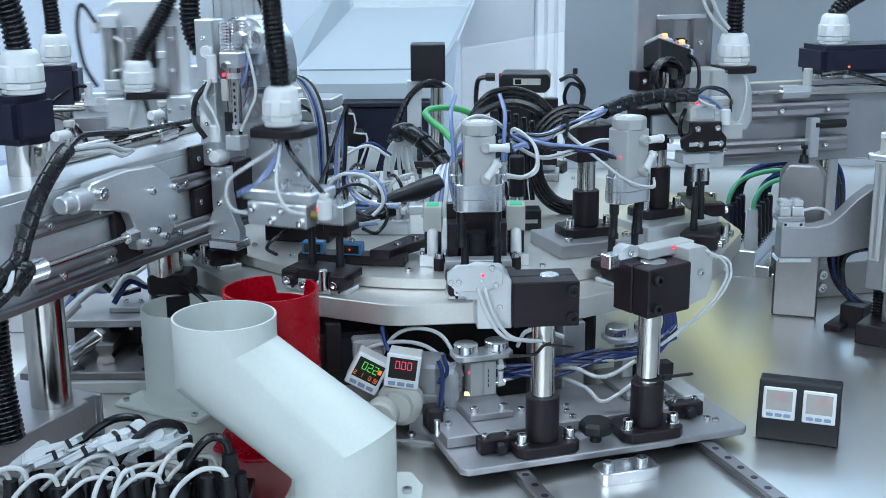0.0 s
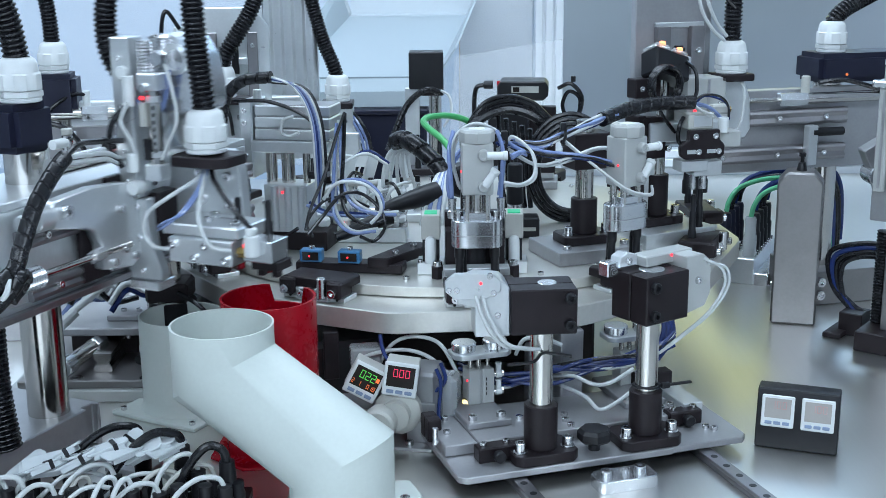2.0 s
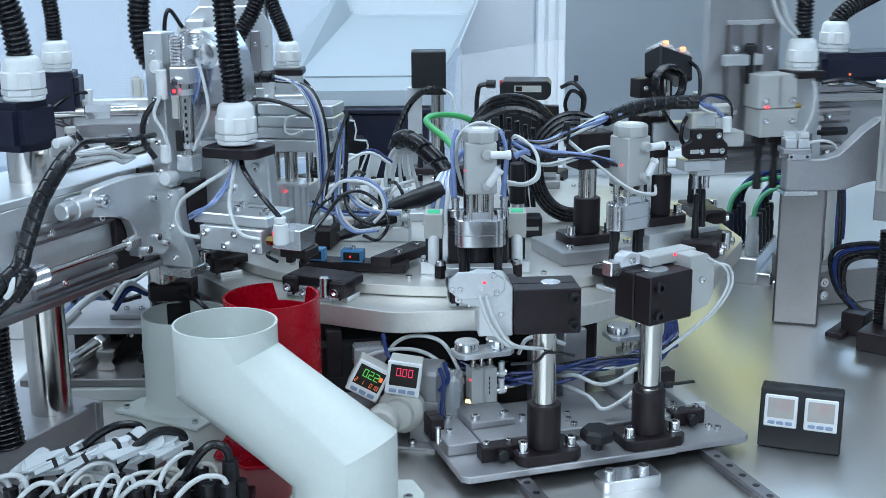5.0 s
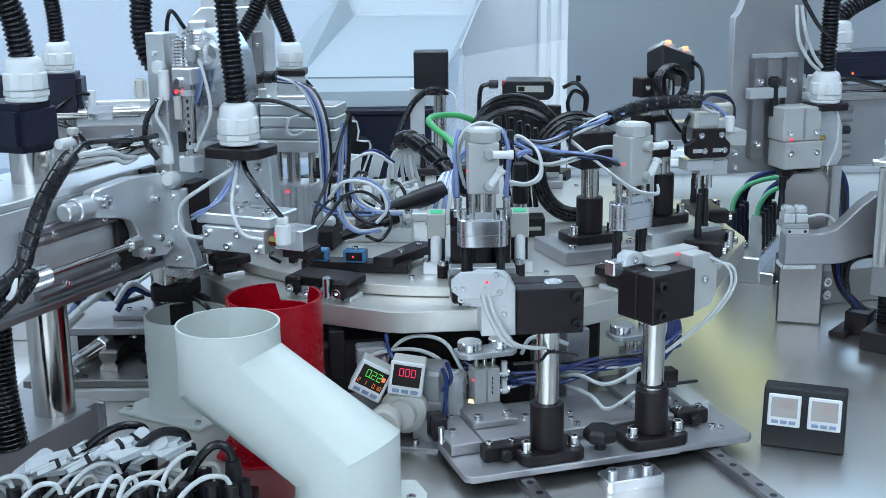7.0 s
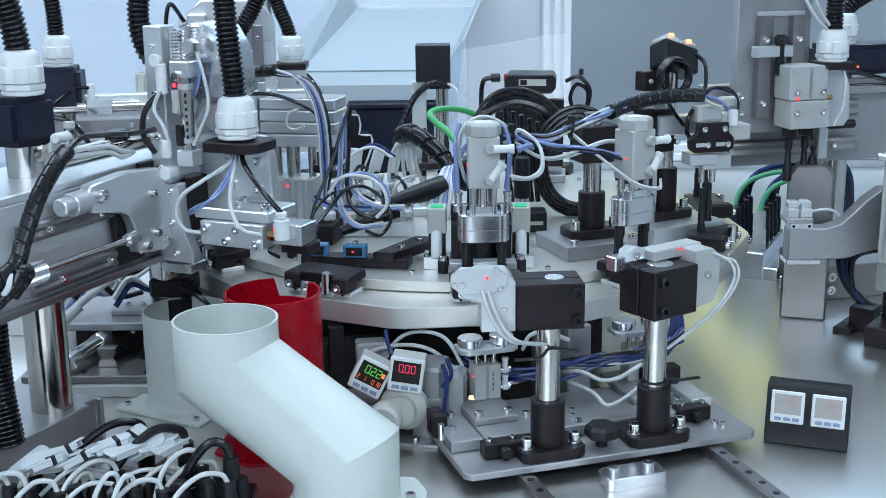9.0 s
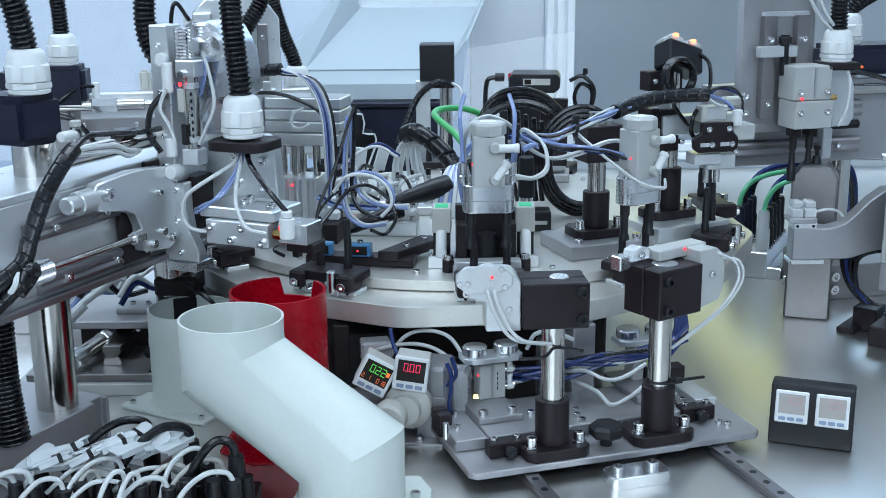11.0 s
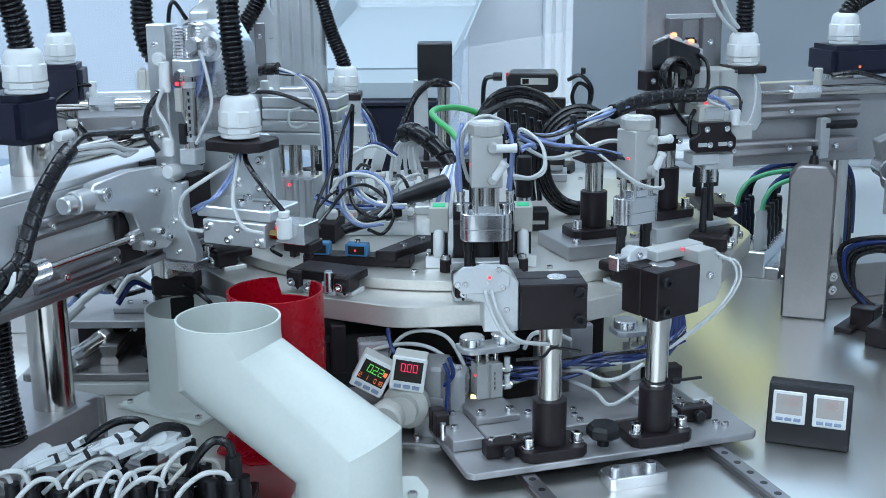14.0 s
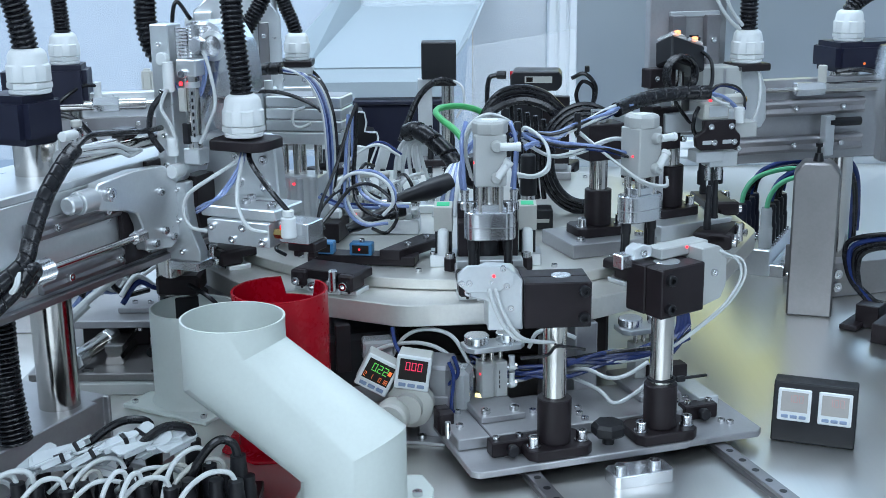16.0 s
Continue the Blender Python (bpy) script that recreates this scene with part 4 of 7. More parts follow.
PIPE1 = thing("outlet_pipe", Matrix(), "white painted outlet pipe with two mitred bends on the deck", "pipe", "outlet pipes")
top, b1, b2, low = (-169, 907, 143), (-169, 907, 104), (-75, 866, 46), (-75, 866, 0)
part("pipe", hollow(shape(), [top, b1, b2, low], 40.8, 1.8, 96), PVC, PIPE1)
b = shape()
pri(b, [(-130, 812), (-26, 812), (-19, 822), (-14, 892), (-24, 918), (-118, 918)], 0, 3.5, "z", 0.8)
part("flange", b, PVC, PIPE1)
screw(PIPE1, -27, 880, 3.5, "z", 4)

p2 = thing("outlet_pipe", at(-242, 1096, 0), "straight white painted outlet pipe with a square flange", "pipe", "outlet pipes")
b = hollow(shape(), [(0, 0, 93), (0, 0, 14)], 40, 1.8, 96)
merge(b, lathe(bmesh.new(), [(40, 14), (40.6, 8), (42, 5), (43, 3), (36, 3), (38.2, 14), (40, 14)], seg=96))
part("pipe", b, PVC, p2)
part("flange", pri(shape(), [(-67, -20), (20, -67), (67, 20), (-20, 67)], 0, 4, "z", 0.8), PVC, p2)
screw(p2, -56, -17, 4, "z", 3)
screw(p2, 16, -56, 4, "z", 3)

p3 = thing("reject_tube", at(-145, 997, 0), "glossy red reject tube with an open top", "pipe")
b = shape()
seg, inner = 64, []
for r in (41, 38.8):
    lo = [b.verts.new((r * math.cos(2 * math.pi * k / seg), r * math.sin(2 * math.pi * k / seg), 3)) for k in range(seg)]
    hi = [b.verts.new((r * math.cos(2 * math.pi * k / seg), r * math.sin(2 * math.pi * k / seg), 138 - (16 if 9 <= k <= 16 else 0))) for k in range(seg)]
    inner.append((lo, hi))
for (lo, hi), flip in zip(inner, (False, True)):
    for k in range(seg):
        q = (lo[k], lo[(k + 1) % seg], hi[(k + 1) % seg], hi[k])
        b.faces.new(q[::-1] if flip else q)
for which in (0, 1):
    for k in range(seg):
        b.faces.new((inner[0][which][k], inner[0][which][(k + 1) % seg], inner[1][which][(k + 1) % seg], inner[1][which][k]))
bmesh.ops.recalc_face_normals(b, faces=b.faces)
part("tube", b, RED, p3)
part("flange", pri(shape(), [(-52, -26), (-20, -52), (30, -46), (46, 0), (30, 46), (-46, 44)], 0, 3.2, "z", 0.6), RED, p3)


# ---------------------------------------------------------------- pick-and-place gantry by the outlet pipes
LEFT = at(-130, 1043, 0, -24)


def hose_column(t, x, y, r, z0, path, box, cap_r=17):
    """A dark cable box on a post, with its gland and a corrugated conduit."""
    b = shape()
    bx(b, *box, 6, None, 4)
    part("cable_box", b, NAVY, t, "dark moulded cable box")
    gland(t, x, y, box[5], cap_r)
    part("conduit", hose(shape(), path, r), RUBBER, t, "black corrugated conduit")


def left_gantry():
    t = thing("gantry_beam", LEFT, "aluminium linear gantry on a steel column and grey base", "machine", "gantries")
    b = shape()
    pri(b, [(-300, -330), (-141, -330), (-141, -118), (-147, -118), (-147, -104), (-141, -104), (-141, -100), (-300, -100)], 0, 39, "z", 1)
    part("base", b, ALUD, t)
    part("column", cy(shape(), -167, -135, 39, 17.5, 229, seg=40), STEEL, t)
    part("column", cy(shape(), -170, 40, 0, 17.5, 160, seg=40), STEEL, t)
    part("cable_conduit", hose(shape(), [(-144, -212, 39), (-150, -212, 90), (-150, -212, 152)], 13.5, 4), RUBBER, t, "black corrugated conduit")
    b = shape()
    bx(b, -215, -122, -380, 122, 152, 160, 1)
    bx(b, -134, -121, -380, 122, 160, 235, 0.8)
    bx(b, -215, -205, -380, 122, 160, 235, 0.8)
    bx(b, -215, -121, -380, 122, 235, 242, 1)
    part("beam", b, ALU, t)
    part("beam_lip", bx(shape(), -121, -114, -380, 122, 150, 156, 0.8), RAIL, t)
    for z0, y0, y1 in ((203, -206, 124), (160, -196, -100), (160, -99.4, 124)):
        b = shape()
        pri(b, [(-121, z0), (-116, z0), (-114.6, z0 + 2), (-114.6, z0 + 4), (-116.6, z0 + 7), (-114.6, z0 + 10), (-114.6, z0 + 13), (-116, z0 + 15), (-121, z0 + 15)], y0, y1, "y", 0.3)
        part("guide_rail", b, RAIL, t)
        y = y0 + 30
        while y < y1:
            screw(t, -115, y, z0 + 7.5, "x", 3.2)
            y += 60
    # drive cylinder between the rails
    b = shape()
    cy(b, -104, -238, 184, 3.0, 150, "y", 14)
    part("piston_rod", b, STEEL, t)
    b = shape()
    sweep(b, [Vector((-104, -222 + 1.4 * k, 184)) for k in range(16)], [9.4 if k % 2 else 8.5 for k in range(16)], 20)
    part("cylinder_thread", b, ALUB, t)
    b = cy(shape(), -104, -240, 184, 10.5, 18, "y", 6, bev=1)
    part("cylinder_nut", b, ALUB, t)
    part("cylinder_tube", cy(shape(), -104, -360, 184, 9, 120, "y", 24), STEEL, t)
    # cable box at the top of the column
    b = shape()
    hose_column(t, -166, -135, 10.5, 0, [(-166, -135, 340), (-168, -140, 375), (-174, -148, 410), (-184, -158, 470)], (-206, -150, -162, -114, 268, 308))
    b.free()
    # wrapped cable bundle along the beam
    part("wrapped_cable", wrapped(shape(), [(-96, -285, 178), (-92, -262, 190), (-90, -240, 200), (-92, -228, 215), (-96, -205, 242), (-100, -178, 262), (-104, -160, 270)], 6.5, 11), RUBBER, t)
    part("wrapped_cable", wrapped(shape(), [(-90, -275, 172), (-86, -250, 186), (-84, -240, 196), (-90, -230, 190), (-92, -245, 178)], 5.5, 10), RUBBER, t)
    part("cable", tb(shape(), [(-104, -160, 270), (-106, -140, 277), (-108, -110, 275), (-110, -70, 270), (-112, -20, 268), (-116, 20, 266)], 2.4, 8), RUBBER, t)
    for o in (0, 5):
        part("air_tube", tb(shape(), [(-104, -160, 270 - o), (-104, -135, 268 - o), (-106, -108, 265 - o), (-108, -90, 258 - o), (-112, -70, 254)], 2.0, 8), TUBEW, t)
    part("cable_tie", tb(shape(), [(-88, -262, 180), (-82, -258, 188), (-86, -250, 196)], 2.2, 6), TUBEW, t)
    # upper cylinder with fittings
    b = shape()
    cy(b, -128, -150, 258, 8, 190, "y", 24)
    part("upper_cylinder", b, STEEL, t)
    part("cylinder_collar", cy(shape(), -128, -20, 258, 10, 26, "y", 24, bev=1), ALUB, t)
    for y in (-128, -4):
        part("speed_valve", cy(shape(), -128, y, 264, 4.4, 18, seg=12, bev=0.8), SCREW, t)
        part("speed_valve_knob", cy(shape(), -128, y, 282, 4.6, 5, seg=14, bev=0.6), GREYP, t)
        part("speed_valve_arm", cy(shape(), -128, y - 18, 276, 4.2, 16, "y", 14, bev=0.5), WHITEP, t)
    part("sensor_clip", bx(shape(), -136, -120, -78, -62, 264, 272, 1), BLACKP, t)
    lamp_dot(t, -119, -70, 268, "x", 1.3)
    for y in (-330, -280, -90, -30, 30):
        screw(t, -121, y, 226, "x", 3.4)
    for y in (-300, -250, -40, 20):
        screw(t, -150, y, 242, "z", 3.2)
    for k in range(6):
        part("marking", bx(shape(), -122.5, -119.6, -60 + 5 * k, -57 + 5 * k, 259, 261, 0), BLACKP, t)


left_gantry()

CARRIAGE = thing("slide_carriage", LEFT, "thick aluminium carriage plate on the gantry rails", "carriage")
b = shape()
pri(b, [(-138, 216), (-142, 222), (-142, 232), (-137, 238), (-126, 239), (-92, 241), (-52, 238), (-34, 226), (-22, 208), (-22, 190), (-40, 168), (-48, 164), (-84, 170), (-86, 192), (-92, 204), (-104, 209)], -114, -103, "x", 1.2)
part("carriage_plate", b, ALU, CARRIAGE)
part("bearing_block", bx(shape(), -120, -114.2, -98, -62, 160, 222, 1), BLACKA, CARRIAGE)
for y, z, r in ((-128, 228, 6), (-60, 217, 3.6), (-28, 215, 3.6), (-58, 182, 3.6), (-46, 174, 3.6), (-72, 174, 3.6), (-32, 188, 3)):
    screw(CARRIAGE, -103, y, z, "x", r)
b = shape()
cy(b, -108, -158, 226, 9.6, 18, "y", 24, bev=1)
cy(b, -108, -170, 226, 7.4, 12, "y", 20, bev=1.4)
part("damper", b, ALU, CARRIAGE)
part("rod_joint", cy(shape(), -104, -98, 184, 6, 14, "y", 6, bev=0.6), SCREW, CARRIAGE)

HEAD = thing("pick_head", LEFT, "aluminium pick head with slim cylinder and rounded housing", "robot head")
b = shape()
bx(b, -117, -98, -60, -40, 222, 357, 1)
part("cheek_plate", b, ALU, HEAD)
b = shape()
pri(b, [(-98, 250), (-98, 355), (-90, 358), (-72, 358), (-64, 354), (-54, 338), (-50, 318), (-50, 300), (-53, 293), (-74, 292)], -38, 10, "y", 2.5)
part("housing", b, ALUB, HEAD, "bright rounded housing")
part("housing_ring", lathe(shape(), [(9, 0), (13, 0), (13, 3), (9, 3), (9, 0)], -68, -38.2, 338, "y", 28, Matrix.Translation((0, -1.5, 0))), ALU, HEAD)
part("conduit", hose(shape(), [(-104, -28, 318), (-118, -36, 322), (-128, -42, 336), (-132, -44, 362), (-130, -40, 400), (-120, -30, 470)], 9.8), RUBBER, HEAD, "black corrugated conduit")
part("cylinder_tube", cy(shape(), -82, -52, 252, 6.2, 62, seg=24), STEEL, HEAD)
part("cylinder_end", bx(shape(), -92, -72, -60, -44, 314, 328, 1), ALU, HEAD)
part("cylinder_end", bx(shape(), -90, -74, -60, -44, 238, 252, 1), ALU, HEAD)
b = sweep(shape(), [Vector((-88, -52, 328 + 1.4 * k)) for k in range(20)], [7.4 if k % 2 else 6.6 for k in range(20)], 20)
part("threaded_stop", b, SCREW, HEAD)
part("stop_hex", cy(shape(), -72, -60, 340, 7, 10, "y", 6, bev=0.8), SCREW, HEAD)
b = shape()
cy(b, -104, -64, 328, 6, 16, "y", 16, bev=0.8)
cy(b, -100, -60, 300, 5, 26, seg=14, bev=0.8)
part("speed_valve", b, WHITEP, HEAD)
b = shape()
cy(b, -96, -66, 246, 5, 16, seg=14, bev=0.8)
cy(b, -98, -68, 232, 6.2, 14, "y", 16, bev=0.8)
part("speed_valve", b, WHITEP, HEAD)
part("magnet_switch", bx(shape(), -90, -84, -62, -58, 284, 304, 0.6), GREYP, HEAD)
part("magnet_switch", bx(shape(), -88, -82, -62, -58, 256, 274, 0.6), BLACKP, HEAD)
lamp_dot(HEAD, -86, -62, 308, "-y", 1.8)
part("clip_screw", cy(shape(), -84, -64, 316, 4, 5, "y", 6, bev=0.5), SCREW, HEAD)
part("air_tube", tb(shape(), [(-102, -64, 300), (-112, -70, 286), (-114, -72, 266), (-104, -70, 250)], 2.6, 8), RUBBER, HEAD)
part("air_tube", tb(shape(), [(-98, -66, 304), (-104, -68, 288), (-96, -68, 274), (-92, -66, 258), (-94, -66, 248)], 1.7, 8), TUBEW, HEAD)
part("air_tube", tb(shape(), [(-70, -52, 340), (-62, -54, 320), (-58, -54, 292), (-68, -54, 270), (-76, -54, 256)], 1.5, 8), TUBEW, HEAD)
for k, o in enumerate((0, 2.4)):
    part("air_tube", tb(shape(), [(-98, -56, 308), (-90 + o, -50, 292), (-78 + o, -46, 300), (-70 + o, -46, 330)], 1.2, 6), TUBEB, HEAD)
for k in range(7):
    part("marking", bx(shape(), -79, -77.5, -58.6, -57.8, 262 + 6 * k, 265 + 6 * k, 0), BLACKP, HEAD)
part("tube_band", cy(shape(), -82, -52, 304, 6.8, 5, seg=24), ALU, HEAD)
part("tube_band", cy(shape(), -82, -52, 258, 6.8, 5, seg=24), ALU, HEAD)
for z in (236, 262, 300, 340):
    screw(HEAD, -108, -60, z, "-y", 2.2)
part("slide_rail", bx(shape(), -78, -60, -11, 0, 212, 292, 0.8), RAIL, HEAD)
part("slide_block", bx(shape(), -60, -48, -11, 0, 266, 288, 0.8), BLACKA, HEAD)
screw(HEAD, -68, -11, 276, "-y", 3.4)
part("lower_rail", bx(shape(), -106, -90, -43.6, -14, 176, 224, 0.8), BLACKA, HEAD)
b = shape()
pri(b, [(-118, 150), (-82, 150), (-82, 160), (-90, 178), (-93, 198), (-93, 221), (-111, 221), (-111, 178), (-118, 164)], -56, -44, "y", 1)
part("foot_bracket", b, ALU, HEAD)
part("foot_plate", bx(shape(), -116, -84, -58, -34, 141, 149.6, 1), ALUB, HEAD)
for x, z in ((-102, 214), (-102, 186), (-100, 158)):
    screw(HEAD, x, -56, z, "-y", 2.4)
for ob in HEAD.children:
    ob.location.y += 0.019
for z0, z1 in ((176, 202.4), (218.6, 242)):
    part("bearing_plate", bx(shape(), -119.6, -114.6, -60, -4, z0, z1, 0.8), BLACKA, HEAD)
    for y in (-52, -30, -12):
        screw(HEAD, -114.6, y, (z0 + z1) / 2, "x", 2.6)

# the lifted bracket with gland, conduit and gripper block
b = shape()
pri(b, [(-105, 247), (-101, 257), (-92, 260), (-34, 260), (-26, 252), (-24, 240), (-22, 200), (-96, 199.5), (-108, 203), (-110, 214), (-99, 222), (-96, 234), (-103, 240)], 2, 16, "y", 1.5)
LIFT = part("lift_bracket", b, ALU, HEAD)
for x, z in ((-64, 240), (-62, 216), (-36, 238), (-36, 214)):
    screw(LIFT, x, 2, z, "-y", 4)
b = shape()
pri(b, [(-66, -30), (-62, -42), (-20, -42), (-12, -34), (-12, -4), (-18, 1.6), (-60, 1.6), (-66, -4)], 252, 261, "z", 1)
part("gland_plate", b, BLACKA, LIFT)
gland(LIFT, -38, -24, 263, 17)
part("conduit", hose(shape(), [(-38, -24, 294), (-39, -24, 315), (-43, -23, 345), (-47, -20, 380), (-50, -16, 430), (-50, -8, 520)], 9.8), RUBBER, LIFT, "black corrugated conduit")
before = set(LIFT.children)
b = shape()
bx(b, -83, -21, -22, 14, 168, 189, 0.8)
part("gripper_block", b, ALU, LIFT)
b = shape()
bx(b, -93, -18, -16, 30, 189.4, 199, 1.2)
part("top_plate", b, ALU, LIFT)
for x, z, r in ((-77, 183, 3.4), (-57, 173, 3.2), (-46, 184, 3.4), (-27, 173, 3.6)):
    screw(LIFT, x, -22, z, "-y", r)
for x, y in ((-58, 2), (-30, 2), (-26, -8), (-64, 20)):
    screw(LIFT, x, y, 199, "z", 4)
part("brand_bars", bx(shape(), -56, -40, 14, 18, 199.1, 199.5, 0), ALUD, LIFT)
part("finger_slide", bx(shape(), -16, 12, -14, 12, 172, 190, 0.8), ALUB, LIFT)
part("finger_block", bx(shape(), -12, 14, -8, 14, 164, 172, 0.8), BLACKA, LIFT)
for x in (-6, 8):
    part("finger", bx(shape(), x - 3, x + 3, -4, 4, 158, 164, 0.8), BLACKA, LIFT)
b = shape()
cy(b, -4, -18, 178, 6.4, 18, seg=18, bev=1)
cy(b, -4, -18, 196, 5, 6, seg=18, bev=0.8)
part("elbow_fitting", b, WHITEP, LIFT)
part("brass_nut", cy(shape(), -17, -18, 181, 4.6, 8, "x", 6, bev=0.5), BRASS, LIFT)
lamp_dot(LIFT, -13, -14.4, 186, "-y", 1.6)
for ob in LIFT.children:
    if ob not in before:
        ob.location += Vector((0.021, -0.030, 0.006))
part("link", bx(shape(), -60, 0, -30, 2, 192, 204, 1), ALU, LIFT)
part("cable", tb(shape(), [(-36, -22, 252), (-24, -36, 242), (2, -50, 224), (17, -48, 207)], 2.3, 8), RUBBER, LIFT)
part("air_tube", tb(shape(), [(-40, -24, 252), (-42, -34, 242), (-56, -52, 230), (-74, -60, 216), (-78, -62, 200), (-72, -60, 188), (-61, -53, 184)], 1.8, 8), TUBEW, LIFT)
part("air_tube", tb(shape(), [(-38, -24, 252), (-34, -38, 238), (-26, -58, 214), (-14, -62, 194), (0, -54, 188)], 1.8, 8), TUBEW, LIFT)
for o in (0, 3):
    part("air_tube", tb(shape(), [(-39 + o, -26, 252), (-38 + o, -38, 236), (-44 + o, -56, 218), (-58, -60, 206 + o), (-73, -50, 199 + o)], 1.4, 8), TUBEB, LIFT)


# ---------------------------------------------------------------- second and third gantries behind
def back_gantry():
    t = thing("gantry_beam", at(-446, 1430, 0, 8), "aluminium linear gantry behind the dial on a steel column", "machine", "gantries")
    part("base", bx(shape(), -60, 60, -60, 60, 0, 40, 1), ALUD, t)
    part("column", cy(shape(), 0, 0, 40, 17.5, 192, seg=32), STEEL, t)
    b = shape()
    hose_column(t, 0, 0, 9.5, 0, [(0, 0, 318), (-1, 0, 350), (-4, 0, 380), (-8, 0, 440)], (-70, 26, -26, 26, 236, 286))
    b.free()
    b = shape()
    bx(b, -60, 300, -8, 8, 176, 252, 0.8)
    part("beam", b, ALU, t)
    for z in (184, 210):
        b = shape()
        pri(b, [(-20, z), (-10, z), (-8, z + 3), (-11, z + 7), (-8, z + 11), (-8, z + 14), (-20, z + 14)], -10, 260, "x", 0.3)
        part("guide_rail", b, RAIL, t)
        for x in (20, 80, 140, 200):
            screw(t, x, -20, z + 7, "-y", 3)
    b = shape()
    cy(b, -20, -16, 240, 7, 110, "x", 20)
    part("cylinder_tube", b, STEEL, t)
    part("cylinder_nut", cy(shape(), 30, -16, 240, 9.5, 30, "x", 6, bev=1), ALUB, t)
    part("piston_rod", cy(shape(), 60, -16, 240, 3, 200, "x", 12), STEEL, t)
    part("speed_valve", cy(shape(), 36, -16, 248, 4.4, 18, seg=12, bev=0.6), WHITEP, t)
    part("cable", tb(shape(), [(-20, -40, 236), (10, -42, 228), (24, -40, 214), (34, -36, 196)], 3, 8), RUBBER, t)
    part("speed_valve", cy(shape(), 14, -16, 248, 4.4, 14, seg=12, bev=0.6), WHITEP, t)
    part("cable", tb(shape(), [(-30, -30, 224), (0, -30, 250), (20, -22, 262), (36, -18, 262)], 2.2, 8), RUBBER, t)


back_gantry()


def plate_head(name, m, label):
    """A sliding head: tall plate with rails, slim cylinder, and a lifted block with gland and conduit."""
    t = thing(name, m, label, "robot head", "gantry heads")
    b = shape()
    pri(b, [(-38, -60), (60, -60), (60, 75), (44, 98), (-22, 98), (-38, 84)], 0, 12, "y", 1.2)
    part("plate", b, ALU, t)
    for x in (-6, 40):
        part("slide_rail", bx(shape(), x - 6, x + 6, -9, 0, -30, 70, 0.6), RAIL, t)
        for z in (-20, 20, 55):
            screw(t, x, -9, z, "-y", 2.6)
    part("cylinder_tube", cy(shape(), -26, -14, 10, 7, 60, seg=20), STEEL, t)
    part("cylinder_end", bx(shape(), -36, -16, -24, -4, 70, 84, 1), ALU, t)
    part("cylinder_end", bx(shape(), -36, -16, -24, -4, 0, 12, 1), ALU, t)
    part("speed_valve", cy(shape(), -42, -14, 64, 5, 14, seg=12, bev=0.8), WHITEP, t)
    part("stop_bar", bx(shape(), -4, 34, -16, -9, 34, 42, 0.8), ALU, t)
    part("stop_bolt", cy(shape(), 20, -14, 24, 4.4, 38, seg=12), BLACKP, t)
    part("air_tube", tb(shape(), [(-40, -18, 76), (-54, -22, 96), (-60, -22, 70), (-56, -20, 30), (-44, -16, 4)], 2.4, 8), RUBBER, t)
    part("air_tube", tb(shape(), [(-20, -24, 60), (-10, -26, 50), (-14, -26, 26), (-24, -24, 22)], 1.6, 8), TUBEW, t)
    b = shape()
    bx(b, -34, 60, -30, -10, -66, -8, 1)
    lift = part("lift_block", b, ALU, t)
    for x, z in ((22, -24), (22, -52), (34, -24), (34, -52), (50, -20), (50, -56)):
        screw(lift, x, -30, z, "-y", 3.2)
    part("gland_plate", bx(shape(), -12, 36, -48, -18, -8, 0, 1.5), BLACKA, lift)
    gland(lift, 4, -34, 0, 16.5)
    part("conduit", hose(shape(), [(4, -34, 30), (10, -34, 48), (24, -32, 70), (42, -28, 100), (60, -20, 150)], 9.5), RUBBER, lift, "black corrugated conduit")
    part("cable", tb(shape(), [(8, -36, -8), (12, -38, -24), (14, -34, -44)], 2, 6), RUBBER, lift)
    part("air_tube", tb(shape(), [(0, -36, -8), (-4, -38, -24), (-12, -34, -44)], 2, 6), TUBEW, lift)
    for x in (-16, 6):
        part("jaw", bx(shape(), x - 8, x + 8, -28, -8, -92, -66, 1), ALUB, lift)
    lamp_dot(lift, -10, -30.6, -40, "-y", 1.4)
    return t, lift


HEAD2, LIFT2 = plate_head("transfer_head", at(-372, 1395, 262, 8), "aluminium transfer head with a white gland and conduit")


def third_gantry():
    t = thing("gantry_column", at(-190, 1630, 0, 5), "aluminium column and beam behind the dial", "machine", "gantries")
    b = shape()
    bx(b, -150, -90, 34, 60, 0, 260, 1)
    part("column", b, ALU, t)
    part("beam", bx(shape(), -150, -40, 18, 32, 150, 225, 1), ALU, t)


third_gantry()
T3 = thing("feed_gripper", at(-196, 1585, 265), "small aluminium feed head with a white gland", "robot head", "gantry heads")
b = shape()
pri(b, [(-92, 6), (-84, 2), (-80, 6), (-70, 2), (-66, 6), (-56, 2), (-52, 6), (-42, 2), (-38, 6), (-30, 2), (-24, 6), (-24, 24), (-92, 24)], -90, 160, "z", 0.6)
part("ribbed_column", b, ALU, T3, "tall ribbed aluminium column")
part("side_rib", bx(shape(), -112, -93, 8, 20, -60, 160, 1), ALU, T3)
b = shape()
bx(b, -26, 22, -22, 4, -70, 0, 1)
T3L = part("block", b, ALU, T3)
part("front_plate", bx(shape(), -30, 30, -34, -22.4, -58, -30, 1), ALU, T3L)
part("gland_plate", bx(shape(), -20, 22, -26, 14, 0, 8, 1), BLACKA, T3L)
gland(T3L, 2, -6, 8, 16)
